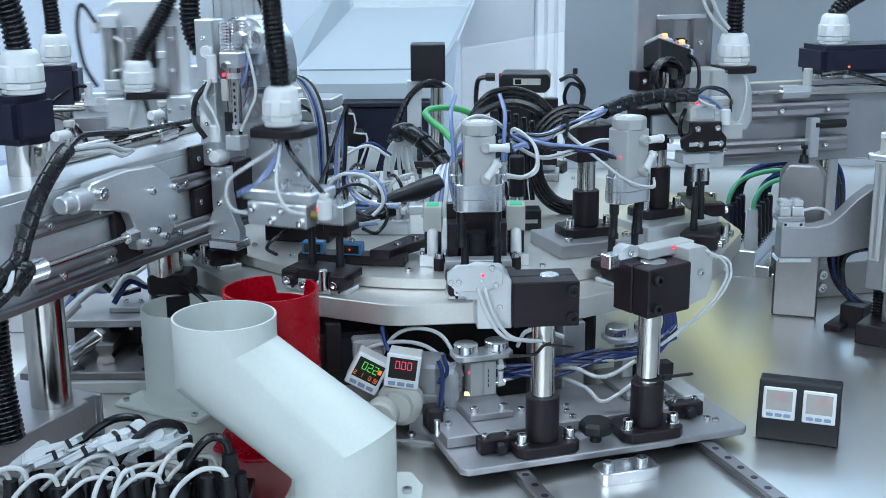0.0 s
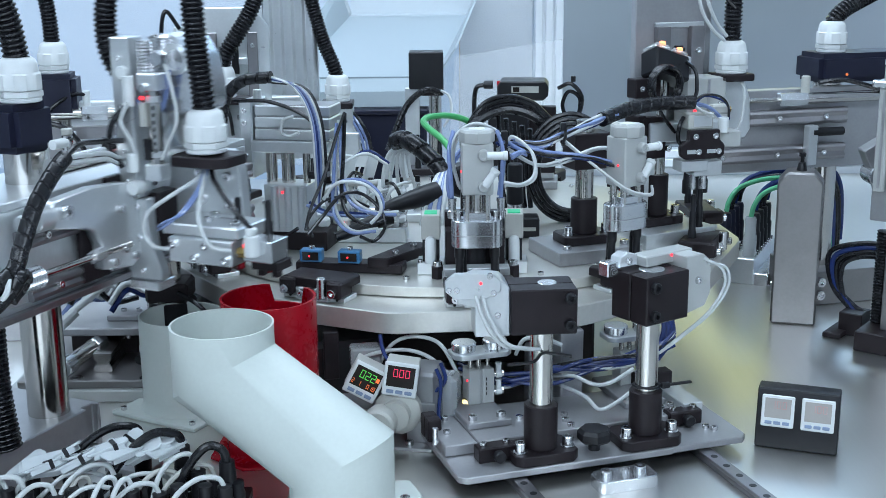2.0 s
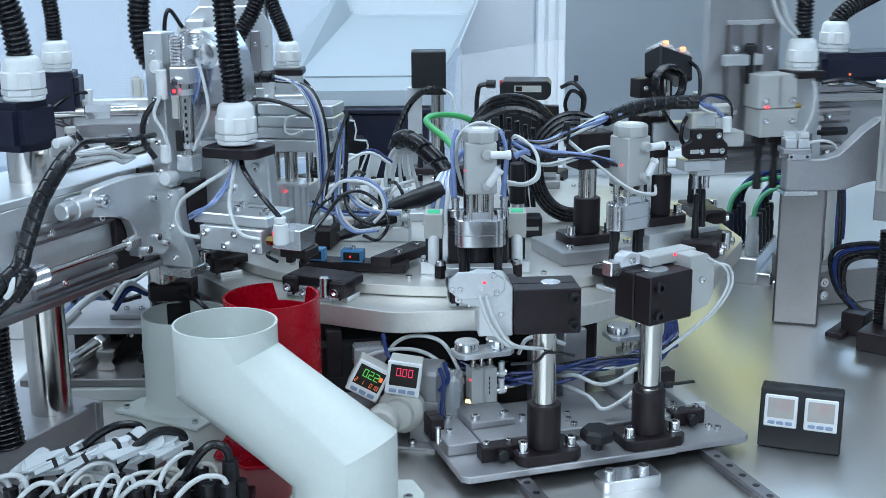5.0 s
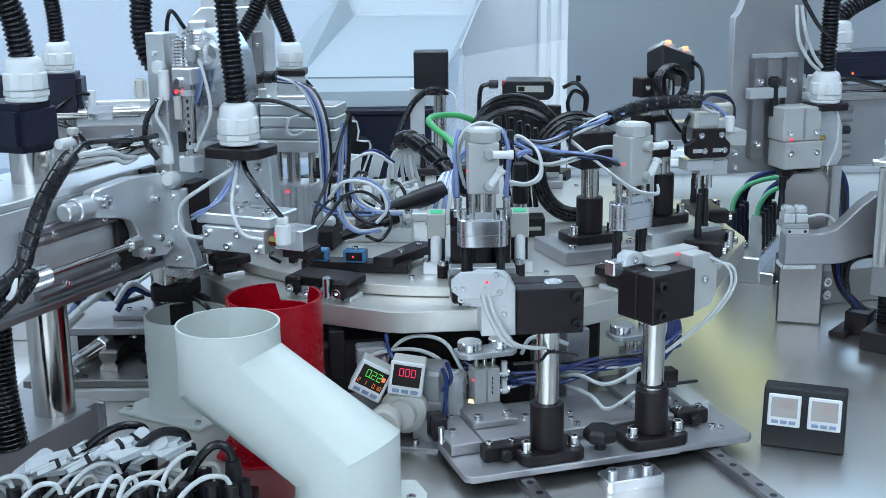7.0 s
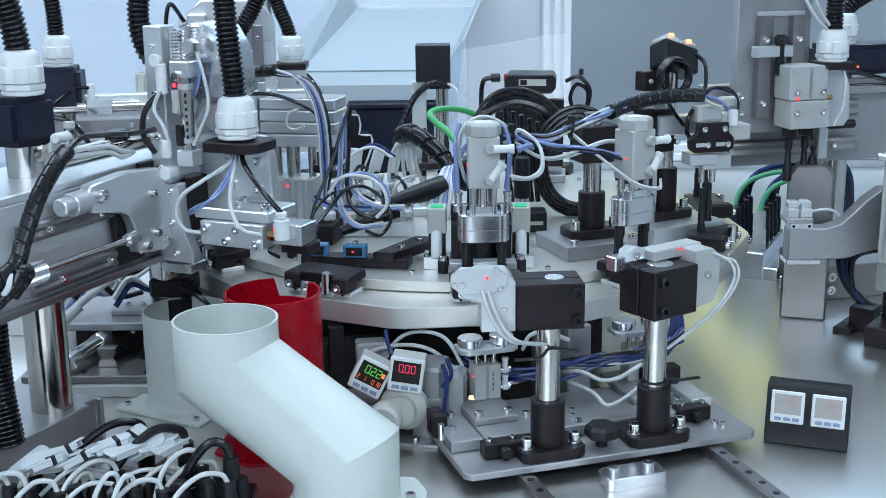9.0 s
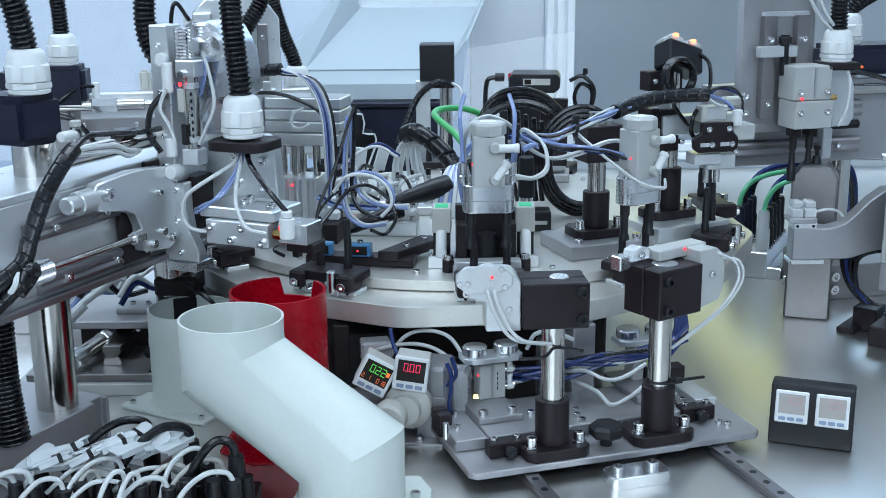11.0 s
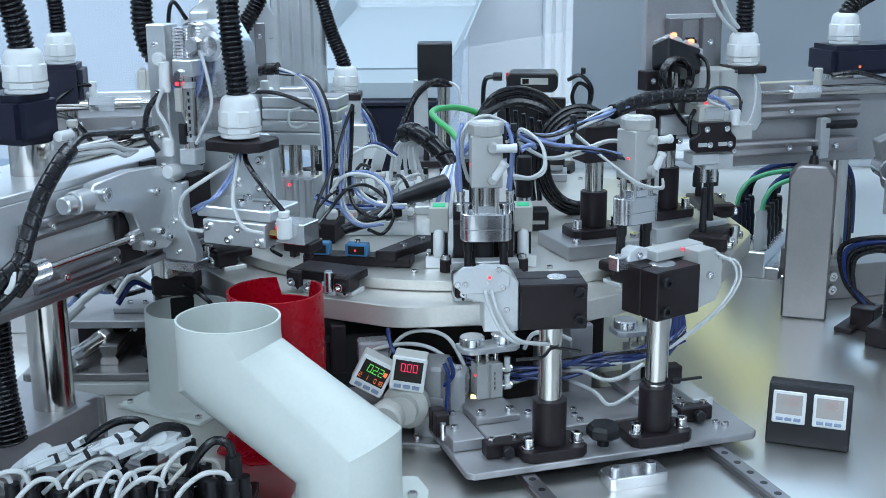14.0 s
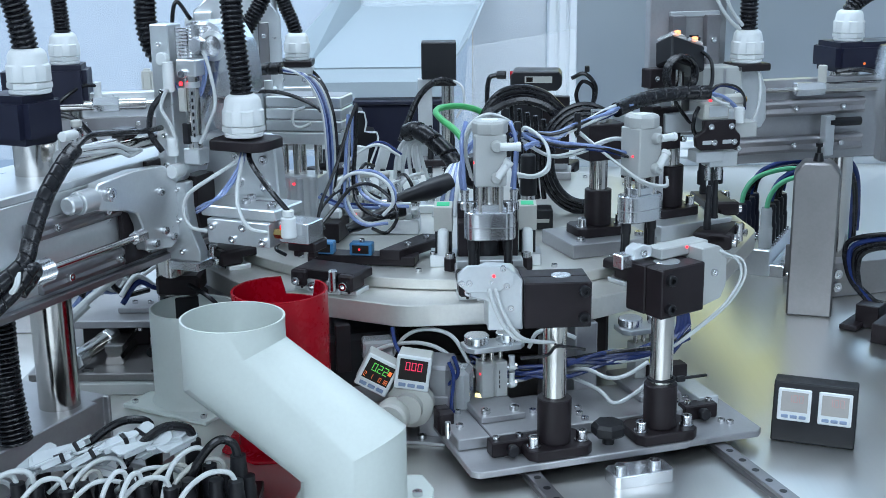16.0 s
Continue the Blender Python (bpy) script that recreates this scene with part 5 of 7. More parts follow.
part("conduit", hose(shape(), [(2, 0, 36), (-4, 0, 56), (-14, 4, 80), (-26, 8, 120), (-34, 10, 160)], 9.5), RUBBER, T3L, "black corrugated conduit")
for k, c in enumerate((TUBEW, TUBEB, TUBEB, RUBBER)):
    part("air_tube", tb(shape(), [(4 + 3 * k, -10, 0), (14 + 5 * k, -16, -14), (26 + 5 * k, -16, -36), (30 + 5 * k, -10, -56)], 2, 6), c, T3L)
part("jaw", bx(shape(), -10, 10, -16, 4, -96, -70, 1), GREYP, T3L)
part("jaw", bx(shape(), 14, 40, -14, 2, -78, -60, 1), WHITEP, T3L)
for x in (-16, 12):
    screw(T3L, x, -22, -16, "-y", 3)


def stacked_cylinder():
    """A guided compact cylinder over the dial, with rods down to its lower body."""
    t = thing("guided_cylinder", at(-142, 1240, 0, -12), "stacked aluminium guided cylinder on rods beside the dial", "cylinder")
    part("base", bx(shape(), -40, 30, -10, 30, 119.5, 140, 1), BLACKA, t)
    b = shape()
    bx(b, -34, 12, -16, 18, 140, 190, 1)
    part("lower_body", b, ALU, t)
    b = shape()
    for x in (-22, -8, 6):
        cy(b, x, -16.5, 142, 4, 46, seg=12)
    part("body_ribs", b, ALU, t)
    for x, r in ((-30, 6), (-12, 7), (8, 4)):
        part("rod", cy(shape(), x, 0, 190, r, 34, seg=18), STEEL, t)
    part("head_plate", bx(shape(), -44, 38, -22, 22, 224, 236, 1), ALU, t)
    for k in range(3):
        part("body_slice", bx(shape(), -40, 40, -20 + k, 22, 237 + 12 * k, 247.5 + 12 * k, 1), ALU, t)
    part("body_core", bx(shape(), -38, 38, -16, 20, 236, 272, 0), ALUD, t)
    part("side_plate", bx(shape(), -56, -42, -20, 26, 196, 276, 1.5), ALU, t)
    for z in (206, 220, 254, 266):
        screw(t, -50, -20, z, "-y", 2.8)
    part("speed_valve", cy(shape(), 12, -10, 273, 4.4, 16, seg=12, bev=0.6), WHITEP, t)
    part("speed_valve", cy(shape(), -38, -12, 273, 4.4, 14, seg=12, bev=0.6), WHITEP, t)
    part("air_tube", tb(shape(), [(4, -24, 262), (-6, -28, 258), (-8, -28, 246), (0, -27, 242), (10, -26, 246)], 1.7, 8), TUBEW, t)
    lamp_dot(t, -14, -16.6, 182, "-y", 1.3)
    part("stop_bolt", cy(shape(), 14, -12, 200, 4, 18, "x", 12), BLACKP, t)
    part("wrapped_cable", wrapped(shape(), [(-66, -30, 200), (-72, -30, 240), (-64, -32, 280), (-44, -34, 298), (-14, -34, 302)], 6, 12), RUBBER, t)
    for k, c in enumerate((TUBEW, TUBEB, TUBED, TUBEB, TUBEW, RUBBER)):
        o = 2.2 * k
        part("air_tube", tb(shape(), [(-14, -34, 302 - k), (10 + o, -36, 292), (26 + o, -38, 262), (30 + o, -40, 214), (32 + o * 0.4, -42, 170 + o)], 1.5, 8), c, t)
    part("cable", tb(shape(), [(-60, -20, 276), (-20, -24, 276), (20, -30, 262), (36, -36, 240)], 2.0, 8), RUBBER, t)


stacked_cylinder()

# ---------------------------------------------------------------- transfer gantry by the grey column
RIGHT = at(392, 1345, 0, 15)


def right_gantry():
    t = thing("gantry_beam", RIGHT, "aluminium linear gantry with twin rails on a steel column", "machine", "gantries")
    b = shape()
    bx(b, -90, 330, 50, 66, 168, 262, 0.8)
    part("beam", b, ALUD, t)
    for z in (180, 222):
        b = shape()
        pri(b, [(38, z), (48, z), (50, z + 2), (50, z + 16), (48, z + 18), (38, z + 18), (36, z + 14), (39, z + 9), (36, z + 4)], -80, 100, "x", 0.3)
        part("guide_rail", b, RAIL, t)
        for x in (-60, 10, 70):
            screw(t, x, 36, z + 9, "-y", 3.2)
    part("stop_bracket", bx(shape(), 44, 56, 26, 38, 176, 222, 1), ALU, t)
    part("stop_bolt", cy(shape(), 50, 30, 214, 5, 40, "x", 14), BLACKP, t)
    part("cylinder_tube", cy(shape(), 20, 40, 252, 6.5, 220, "x", 20), STEEL, t)
    part("cylinder_nut", cy(shape(), 10, 40, 252, 8.4, 36, "x", 6, bev=0.8), ALUB, t)
    part("piston_rod", cy(shape(), -60, 40, 252, 2.6, 90, "x", 12), STEEL, t)
    part("speed_valve", cy(shape(), 44, 40, 258, 5, 20, seg=12, bev=0.8), GREYP, t)
    part("cable", tb(shape(), [(60, 38, 270), (90, 36, 272), (130, 34, 262), (170, 32, 248)], 2.6, 8), RUBBER, t)
    part("column", cy(shape(), 100, 84, 40, 17.5, 226, seg=36), STEEL, t)
    b = shape()
    bx(b, 70, 220, 40, 140, 0, 42, 1)
    part("base", b, GREYS, t)
    for z in (14, 30):
        screw(t, 80, 39.8, z, "-y", 6)
    hose_column(t, 102, 84, 10, 0, [(102, 84, 330), (106, 84, 340), (122, 84, 352), (170, 90, 372)], (72, 320, 54, 114, 266, 300), 17)
    lamp_dot(t, 106, 53.6, 276, "-y", 1.6, LEDO)


right_gantry()

HEADR = thing("transfer_head", RIGHT, "tall aluminium transfer head with rails and a white gland", "robot head", "gantry heads")
b = shape()
pri(b, [(-66, 172), (24, 172), (24, 400), (-40, 400), (-60, 352), (-66, 346)], 24, 36, "y", 1.2)
part("plate", b, ALUD, HEADR)
part("plate_recess", bx(shape(), -44, 14, 21, 24.4, 300, 306, 0.8), ALU, HEADR)
for x in (-36, 4):
    part("slide_rail", bx(shape(), x - 8, x + 8, 14, 24, 190, 302, 0.6), RAIL, HEADR)
    for z in (206, 276):
        screw(HEADR, x, 14, z, "-y", 3.4)
part("stop_bar", bx(shape(), -54, -8, 4, 14, 258, 270, 1), ALU, HEADR)
b = shape()
cy(b, -22, 8, 238, 5, 44, seg=14)
cy(b, -22, 8, 272, 7, 8, seg=6, bev=0.6)
cy(b, -22, 8, 226, 1.6, 14, seg=8)
part("stop_bolt", b, BLACKP, HEADR)
for z in (180, 196, 214):
    screw(HEADR, -58, 24, z, "-y", 4)
b = shape()
bx(b, -24, 22, -20, 13.6, 213, 250, 1)
bx(b, -22, 24, -22, 14, 182, 212.4, 1)
LIFTR = part("gripper_block", b, CYLG, HEADR)
bx_ = shape()
bx(bx_, 0, 3, -20.6, -19.8, 215, 248, 0)
# Dull strip laid on the face; its dark tone stands for groove shade.
part("groove", bx_, ALUD, LIFTR)
for x, z in ((-16, 222), (16, 222), (-16, 200), (16, 200)):
    screw(LIFTR, x, -22 if z < 211 else -20, z, "-y", 3.4)
lamp_dot(LIFTR, -14, -20.6, 215, "-y", 1.6)
part("gland_bracket", pri(shape(), [(24, 180), (56, 180), (62, 190), (60, 224), (52, 244), (24, 244)], -4, 18, "y", 1), ALU, LIFTR)
part("gland_plate", bx(shape(), 16, 56, -20, 14, 244, 252, 1.5), BLACKA, LIFTR)
gland(LIFTR, 36, -2, 252, 16.5)
part("conduit", hose(shape(), [(36, -2, 282), (36, -2, 310), (38, 0, 350), (44, 6, 400), (56, 20, 470)], 9.8), RUBBER, LIFTR, "black corrugated conduit")
part("air_tube", tb(shape(), [(-10, -18, 360), (-4, -20, 330), (10, -16, 306), (26, -8, 292)], 2, 8), TUBEW, LIFTR)
part("air_tube", tb(shape(), [(-16, -18, 360), (-12, -20, 324), (4, -18, 300), (22, -10, 288)], 2, 8), TUBEW, LIFTR)
part("cable", tb(shape(), [(-6, -10, 370), (14, -12, 340), (34, -10, 322)], 2.4, 8), RUBBER, LIFTR)
part("air_tube", tb(shape(), [(40, -6, 250), (44, -18, 236), (40, -24, 206), (30, -24, 184)], 1.6, 8), TUBEW, LIFTR)
part("brass_nut", cy(shape(), 24, -12, 214, 3.4, 8, "x", 6), BRASS, LIFTR)
for x in (-12, 8):
    part("jaw", bx(shape(), x - 5, x + 5, -12, 4, 172, 182, 0.8), BLACKA, LIFTR)
    part("plug_pin_held", lathe(shape(), [(0, 0), (5, 0), (5, 14), (4, 16), (3, 34), (4.2, 36), (4.2, 50), (0, 50)], x, -4, 122, seg=14), BLACKP, LIFTR)

COLUMN = thing("guide_column", at(413, 1352, 0, -17), "grey chamfered steel guide column with a black tip", "column")
b = shape()
pri(b, [(-25, 0), (25, 0), (25, 165), (15, 177), (-15, 177), (-25, 165)], -22, 14, "y", 2.2)
part("post", b, GREYS, COLUMN)
b = shape()
cy(b, 0, -4, 177, 6, 9, seg=16, r2=4)
cy(b, 0, -4, 186, 2.2, 8, seg=10)
cy(b, 0, -4, 193, 4, 4, seg=10)
part("tip", b, BLACKP, COLUMN, "black rubber tip")

SWINGUNIT = thing("swing_unit", at(459, 1262, 0, -38), "ribbed aluminium lift unit with cables on the deck", "machine")
b = shape()
bx(b, 4, 110, -26, 60, 0, 22, 1)
part("base", b, BLACKA, SWINGUNIT)
part("guide_block", bx(shape(), 24, 84, -6, 40, 22, 150, 1), RAIL, SWINGUNIT)
part("bellows", hose(shape(), [(14, 20, 22), (14, 20, 70), (14, 20, 125)], 8.5, 3.6), RUBBER, SWINGUNIT, "black corrugated bellows")
part("bellows", hose(shape(), [(94, 12, 22), (94, 12, 70), (94, 12, 125)], 8.5, 3.6), RUBBER, SWINGUNIT, "black corrugated bellows")
SWINGPOSE = at(459, 1262, 0, -38)
SWINGLIFT = thing("lift_housing", SWINGPOSE, "ribbed ivory lift housing that carries the swing arm", "machine")
for k in range(5):
    part("rib", bx(shape(), 10 + 17 * k, 22 + 17 * k, -24, -18.4, 60 if k else 92, 199, 1.5), CYLG, SWINGLIFT)
    # Darker strip on each rib, coloured in place of a groove's shade.
    part("groove", bx(shape(), 14.6 + 17 * k, 17.4 + 17 * k, -24.6, -23.6, 64 if k else 96, 196, 0), ALUD, SWINGLIFT)
b = shape()
bx(b, 8, 100, -18, -7, 60, 200, 1)
bx(b, 8, 100, 41, 50, 60, 200, 1)
bx(b, 8, 100, -7, 41, 152, 200, 0)
part("body", b, ALUD, SWINGLIFT)
part("top_plate", bx(shape(), 4, 104, -26, 54, 200, 206, 1), ALU, SWINGLIFT)
for x in (16, 40):
    part("fitting", cy(shape(), x, -14, 206, 5, 16, seg=12, bev=0.8), GREYP if x < 20 else SCREW, SWINGLIFT)
    part("fitting_cap", cy(shape(), x, -14, 222, 5.6, 6, seg=12, bev=0.8), WHITEP, SWINGLIFT)
part("fitting_arm", cy(shape(), 20, -14, 214, 4, 16, "x", 12, bev=0.6), WHITEP, SWINGLIFT)
part("conduit", hose(shape(), [(60, -10, 206), (52, 6, 230), (56, 24, 244), (80, 36, 240), (110, 40, 210)], 7, 3.4), RUBBER, SWINGLIFT)
screw(SWINGLIFT, 6, -20, 203, "-x", 4)
for k in range(4):
    o = 5 * k
    part("cable", tb(shape(), [(-8 - o, 40, 24), (-34 - o, 46, 34 + o), (-40 - o, 50, 70 + o), (-20, 54, 84 + o), (10, 52, 86 + o)], 3, 8), (RUBBER, RUBBER, TUBED, RUBBER)[k], SWINGUNIT)
part("wrapped_cable", wrapped(shape(), [(-14, 46, 18), (-50, 62, 40), (-54, 70, 66), (-36, 74, 82), (0, 74, 86)], 5, 9), RUBBER, SWINGUNIT)
part("cable_clamp", bx(shape(), -30, -4, 20, 50, 0, 26, 1), BLACKA, SWINGUNIT)
part("deck_strip", bx(shape(), -40, -20, 0, 90, 0, 6, 1), BLACKA, SWINGUNIT)

# the arm swings about its own origin, the pivot
ARM = thing("flip_gripper", at(478, 1296, 115), "curved aluminium swing arm with a small gripper", "arm")
b = shape()
pri(b, [(-105, -32), (-105, 2), (-65, 2.5), (-50, 7), (-38, 18), (-24, 33), (-8, 45), (6, 46), (14, 36), (14, -18), (-12, -22), (-24, -25), (-40, -31), (-52, -32)], -11, 11, "y", 1.2)
part("arm_body", b, ALUD, ARM)
part("arm_foot", bx(shape(), -107, -70, -13, 13, -37, -32, 0.8), ALUB, ARM)
b = shape()
bx(b, -105, -79, -12, 10, 2, 9, 1)
part("gripper_base", b, ALUB, ARM)
for x in (-101, -84):
    # Black disc drawn for the shade inside each small hole.
    part("hole", cy(shape(), x, -12.4, 5.5, 1.6, 1, "y", 12), BLACKP, ARM)
part("gripper_bar", bx(shape(), -110, -80, -12, 12, 9, 14, 0.8), ALUD, ARM)
for x in (-101, -87):
    b = shape()
    bx(b, x - 6.5, x + 6.5, -9, 9, 14, 24, 1)
    part("jaw", b, ALU, ARM)
    part("clear_jaw", bx(shape(), x - 6, x + 6, -8, 8, 24, 32, 2), CLEAR, ARM, "clear plastic jaw tip")
part("pivot", cy(shape(), 8, -16, 14, 12, 32, "y", 28, bev=1), ALUB, ARM)
part("air_tube", tb(shape(), [(-80, 2, 18), (-64, 6, 20), (-52, 8, 17), (-45, 10, 10)], 1.6, 8), TUBEW, ARM)


# ---------------------------------------------------------------- cables over the dial
def bundle(name, path, spread, colours, r, label, n=6):
    """Several tubes that run side by side and drift apart, each its own tube of one harness."""
    t = thing(name, Matrix(), label, "cable")
    rng = random.Random(len(path) * 7 + len(colours))
    for k, c in enumerate(colours):
        off = [Vector((rng.uniform(-1, 1), rng.uniform(-1, 1), rng.uniform(-1, 1))) * spread * (0.6 if 0 < i < len(path) - 1 else 1) for i in range(len(path))]
        part("air_tube", tb(shape(), [Vector(p) + o for p, o in zip(path, off)], r * rng.uniform(0.85, 1.1), 8, n), c, t)
    return t


hb = bundle("tube_harness", [(58, 1098, 250), (72, 1104, 252), (95, 1112, 248), (120, 1124, 254), (150, 1150, 262), (172, 1180, 266)], 5.0, (TUBEB, TUBED, TUBEB, TUBEW, TUBEW, TUBEB, TUBEW, RUBBER, TUBEW, TUBEB, TUBED), 1.6, "bundle of blue and milky air tubes in a spiral wrap")
part("spiral_wrap", wrapped(shape(), [(160, 1165, 263), (180, 1188, 267), (205, 1208, 270), (232, 1222, 271), (262, 1232, 270)], 7.2, 14), RUBBER, hb, "black spiral wrap")
for k, (x, y, z) in enumerate(((62, 1100, 250), (118, 1122, 254))):
    b = shape()
    tb(b, [(x, y - 7, z - 5), (x + 2, y - 8, z + 4), (x, y, z + 8), (x - 2, y + 7, z + 2), (x, y, z - 8), (x, y - 7, z - 5)], 1.5, 6, 4)
    bx(b, x - 3, x + 3, y - 9, y - 4, z + 6, z + 14, 0.8)
    part("cable_tie", b, BLACKP, hb)
for path, c, r in (
    ([(262, 1232, 270), (276, 1236, 266), (288, 1238, 258), (294, 1240, 250)], TUBEB, 2.2),
    ([(262, 1232, 271), (272, 1230, 278), (288, 1230, 276), (298, 1236, 266), (300, 1240, 254)], RUBBER, 2.0),
    ([(262, 1232, 268), (270, 1228, 262), (282, 1230, 258)], TUBEW, 2.0),
    ([(70, 1104, 252), (98, 1100, 244), (130, 1102, 240), (160, 1112, 232), (182, 1112, 226)], TUBEB, 2.3),
    ([(70, 1104, 250), (100, 1102, 240), (135, 1104, 238), (164, 1110, 228), (190, 1108, 214)], RUBBER, 2.4),
    ([(66, 1102, 246), (92, 1098, 232), (120, 1104, 236), (150, 1116, 244), (176, 1124, 240)], TUBEW, 2.2),
    ([(120, 1122, 250), (150, 1104, 226), (176, 1096, 208), (196, 1094, 204), (198, 1096, 212)], TUBEW, 2.0),
    ([(66, 1066, 246), (74, 1072, 248), (80, 1084, 246), (74, 1096, 248), (66, 1100, 252)], TUBEB, 2.6),
    ([(60, 1066, 222), (76, 1066, 220), (88, 1074, 228), (86, 1088, 246), (70, 1098, 258), (64, 1100, 250)], TUBEW, 2.3),
    ([(20, 1090, 214), (14, 1084, 240), (18, 1082, 262), (34, 1086, 272), (52, 1094, 266), (64, 1100, 254)], TUBEW, 2.2),
    ([(14, 1096, 190), (10, 1100, 214), (14, 1104, 234), (24, 1108, 246)], TUBEB, 2.6),
    ([(62, 1100, 248), (60, 1100, 226), (57, 1094, 204)], TUBEB, 2.8),
    ([(36, 1098, 254), (30, 1120, 246), (28, 1140, 226)], TUBEB, 2.4),
):
    part("air_tube", tb(shape(), path, r * 0.62, 8), c, hb)
    part("air_tube", tb(shape(), [Vector(p) + Vector((1.5, 4, -3.5 + 1.5 * (i % 2))) for i, p in enumerate(path)], r * 0.56, 8), TUBED if c == RUBBER else c, hb)

gc = thing("green_cable", Matrix(), "bright green cable looped over the dial", "cable")
part("sheath", tb(shape(), [(16, 1245, 220), (6, 1262, 230), (-8, 1285, 238), (-14, 1305, 243), (-6, 1325, 245), (14, 1345, 243), (34, 1355, 236), (48, 1360, 222)], 3.5, 10), GREENC, gc)

bh = thing("breakout_cable", Matrix(), "thick black spiral-wrapped breakout cable with pale leads", "cable")
b = wrapped(shape(), [(-46, 1310, 220), (-34, 1300, 224), (-16, 1290, 214), (2, 1280, 198), (12, 1275, 180)], 9.5, 22)
part("wrap", b, RUBBER, bh)
part("collar", cy(shape(), 26, 1250, 186, 17, 30, "y", 24, bev=3), BLACKP, bh)
for k in range(5):
    part("lead", tb(shape(), [(-40 + 4 * k, 1312, 216 - 2 * k), (-52 + 5 * k, 1316, 206), (-58 + 7 * k, 1318, 188), (-60 + 9 * k, 1318, 168)], 2.2, 8), TUBEW, bh)
for k in range(5):
    part("lead", tb(shape(), [(20 - 3 * k, 1262, 200 - 4 * k), (10 - 2 * k, 1240, 196), (8 - 4 * k, 1215, 180), (4 - 5 * k, 1200, 152)], 2.6, 8), (TUBEW, TUBEB)[k % 2], bh)

# plug strip with clear sockets behind the sensors
ps = thing("socket_strip", at(-72, 1366, 119.5, 6), "strip of clear round plug sockets with pale tags", "connector")
part("strip", bx(shape(), -50, 120, -16, 16, 0, 10, 1), ALU, ps)
rng = random.Random(5)
for k in range(7):
    x = -40 + 18 * k
    s = part("socket", lathe(shape(), [(0, 0), (6, 0), (6, 16), (5, 18), (5, 26), (3.4, 28), (3.4, 34), (0, 34)], x, -4 + 6 * (k % 2), 10, seg=14), (CLEAR, SCREW)[k % 2], ps)
    part("cable_boot", cy(shape(), x, -4 + 6 * (k % 2), 43, 3, 8, seg=10), BLACKP, s)
for k in range(4):
    m = Matrix.Translation((-30 + 22 * k, 0, 48)) @ Euler((radians(rng.uniform(-10, 10)), radians(rng.uniform(-18, 18)), radians(20 * k))).to_matrix().to_4x4()
    part("tag", bx(shape(), -7, 7, -2, 2, 0, 30, 1, m), WHITEP, ps, "white cable tag")

vt = thing("valve_terminal", at(-88, 1304, 119.5, -8), "low valve terminal with clear and white fittings", "valve")
part("body", bx(shape(), -80, 40, -18, 26, 0, 26, 2), ALU, vt)
part("module", bx(shape(), -76, -40, -20, 24, 26, 44, 2), BLACKP, vt)
rng = random.Random(9)
for k in range(9):
    x, y = -34 + 8.5 * k, rng.uniform(-10, 14)
    part("valve_fitting", cy(shape(), x, y, 26, 4.2, rng.uniform(10, 24), seg=12, bev=0.8), (WHITEP, CLEAR, GREYP)[k % 3], vt)
for k in range(6):
    x = -30 + 12 * k
    part("valve_elbow", bx(shape(), x - 5, x + 7, -26, -12, 30, 38, 2), (WHITEP, GREYP)[k % 2], vt)
part("valve_arm", tb(shape(), [(-30, -30, 52), (0, -34, 62), (30, -34, 64)], 3.2, 8), GREYP, vt)

lp = thing("looped_cables", Matrix(), "looped black sensor cables and blue air tubes on the dial", "cable")
for path, c, r in (
    ([(-122, 1098, 172), (-118, 1110, 190), (-106, 1130, 218), (-96, 1150, 250), (-88, 1165, 272)], RUBBER, 2.4),
    ([(-120, 1096, 168), (-108, 1120, 180), (-92, 1140, 196), (-74, 1150, 196), (-56, 1148, 182), (-50, 1140, 166), (-60, 1128, 154), (-72, 1112, 162)], RUBBER, 2.6),
    ([(-116, 1100, 166), (-124, 1130, 172), (-110, 1150, 188), (-90, 1160, 190), (-66, 1160, 180)], RUBBER, 2.2),
    ([(-88, 1165, 272), (-90, 1160, 230), (-92, 1152, 196), (-86, 1146, 176), (-66, 1150, 164), (-50, 1160, 168)], RUBBER, 3.0),
    ([(-96, 1165, 262), (-100, 1160, 210), (-100, 1150, 176), (-84, 1140, 160), (-60, 1150, 158)], TUBEB, 2.6),
    ([(-92, 1165, 262), (-92, 1160, 214), (-84, 1150, 188), (-64, 1152, 176), (-40, 1160, 172)], TUBEB, 2.6),
    ([(-110, 1150, 190), (-96, 1150, 206), (-74, 1150, 206), (-58, 1146, 196), (-54, 1142, 180), (-64, 1140, 168)], TUBEW, 2.6),
    ([(-128, 1090, 176), (-150, 1096, 160), (-160, 1090, 150), (-150, 1080, 146)], RUBBER, 2.6),
    ([(-130, 1190, 176), (-112, 1180, 170), (-90, 1176, 168), (-60, 1180, 166)], TUBEB, 2.6),
    ([(-104, 1180, 208), (-90, 1190, 220), (-70, 1200, 226), (-50, 1205, 214)], TUBEW, 2.4),
):
    part("lead", tb(shape(), path, r * 0.66, 8), c, lp)
    if c != RUBBER:
        for j in (1,):
            part("lead", tb(shape(), [Vector(p) + j * Vector((2.2, 3, 2.4 - 1.6 * (i % 2))) for i, p in enumerate(path)], r * 0.56, 8), (TUBEW, TUBEB, TUBED)[(len(path) + j) % 3], lp)
pk = thing("power_plug", Matrix(), "black round cable plugs joined end to end above the dial", "connector")
b = shape()
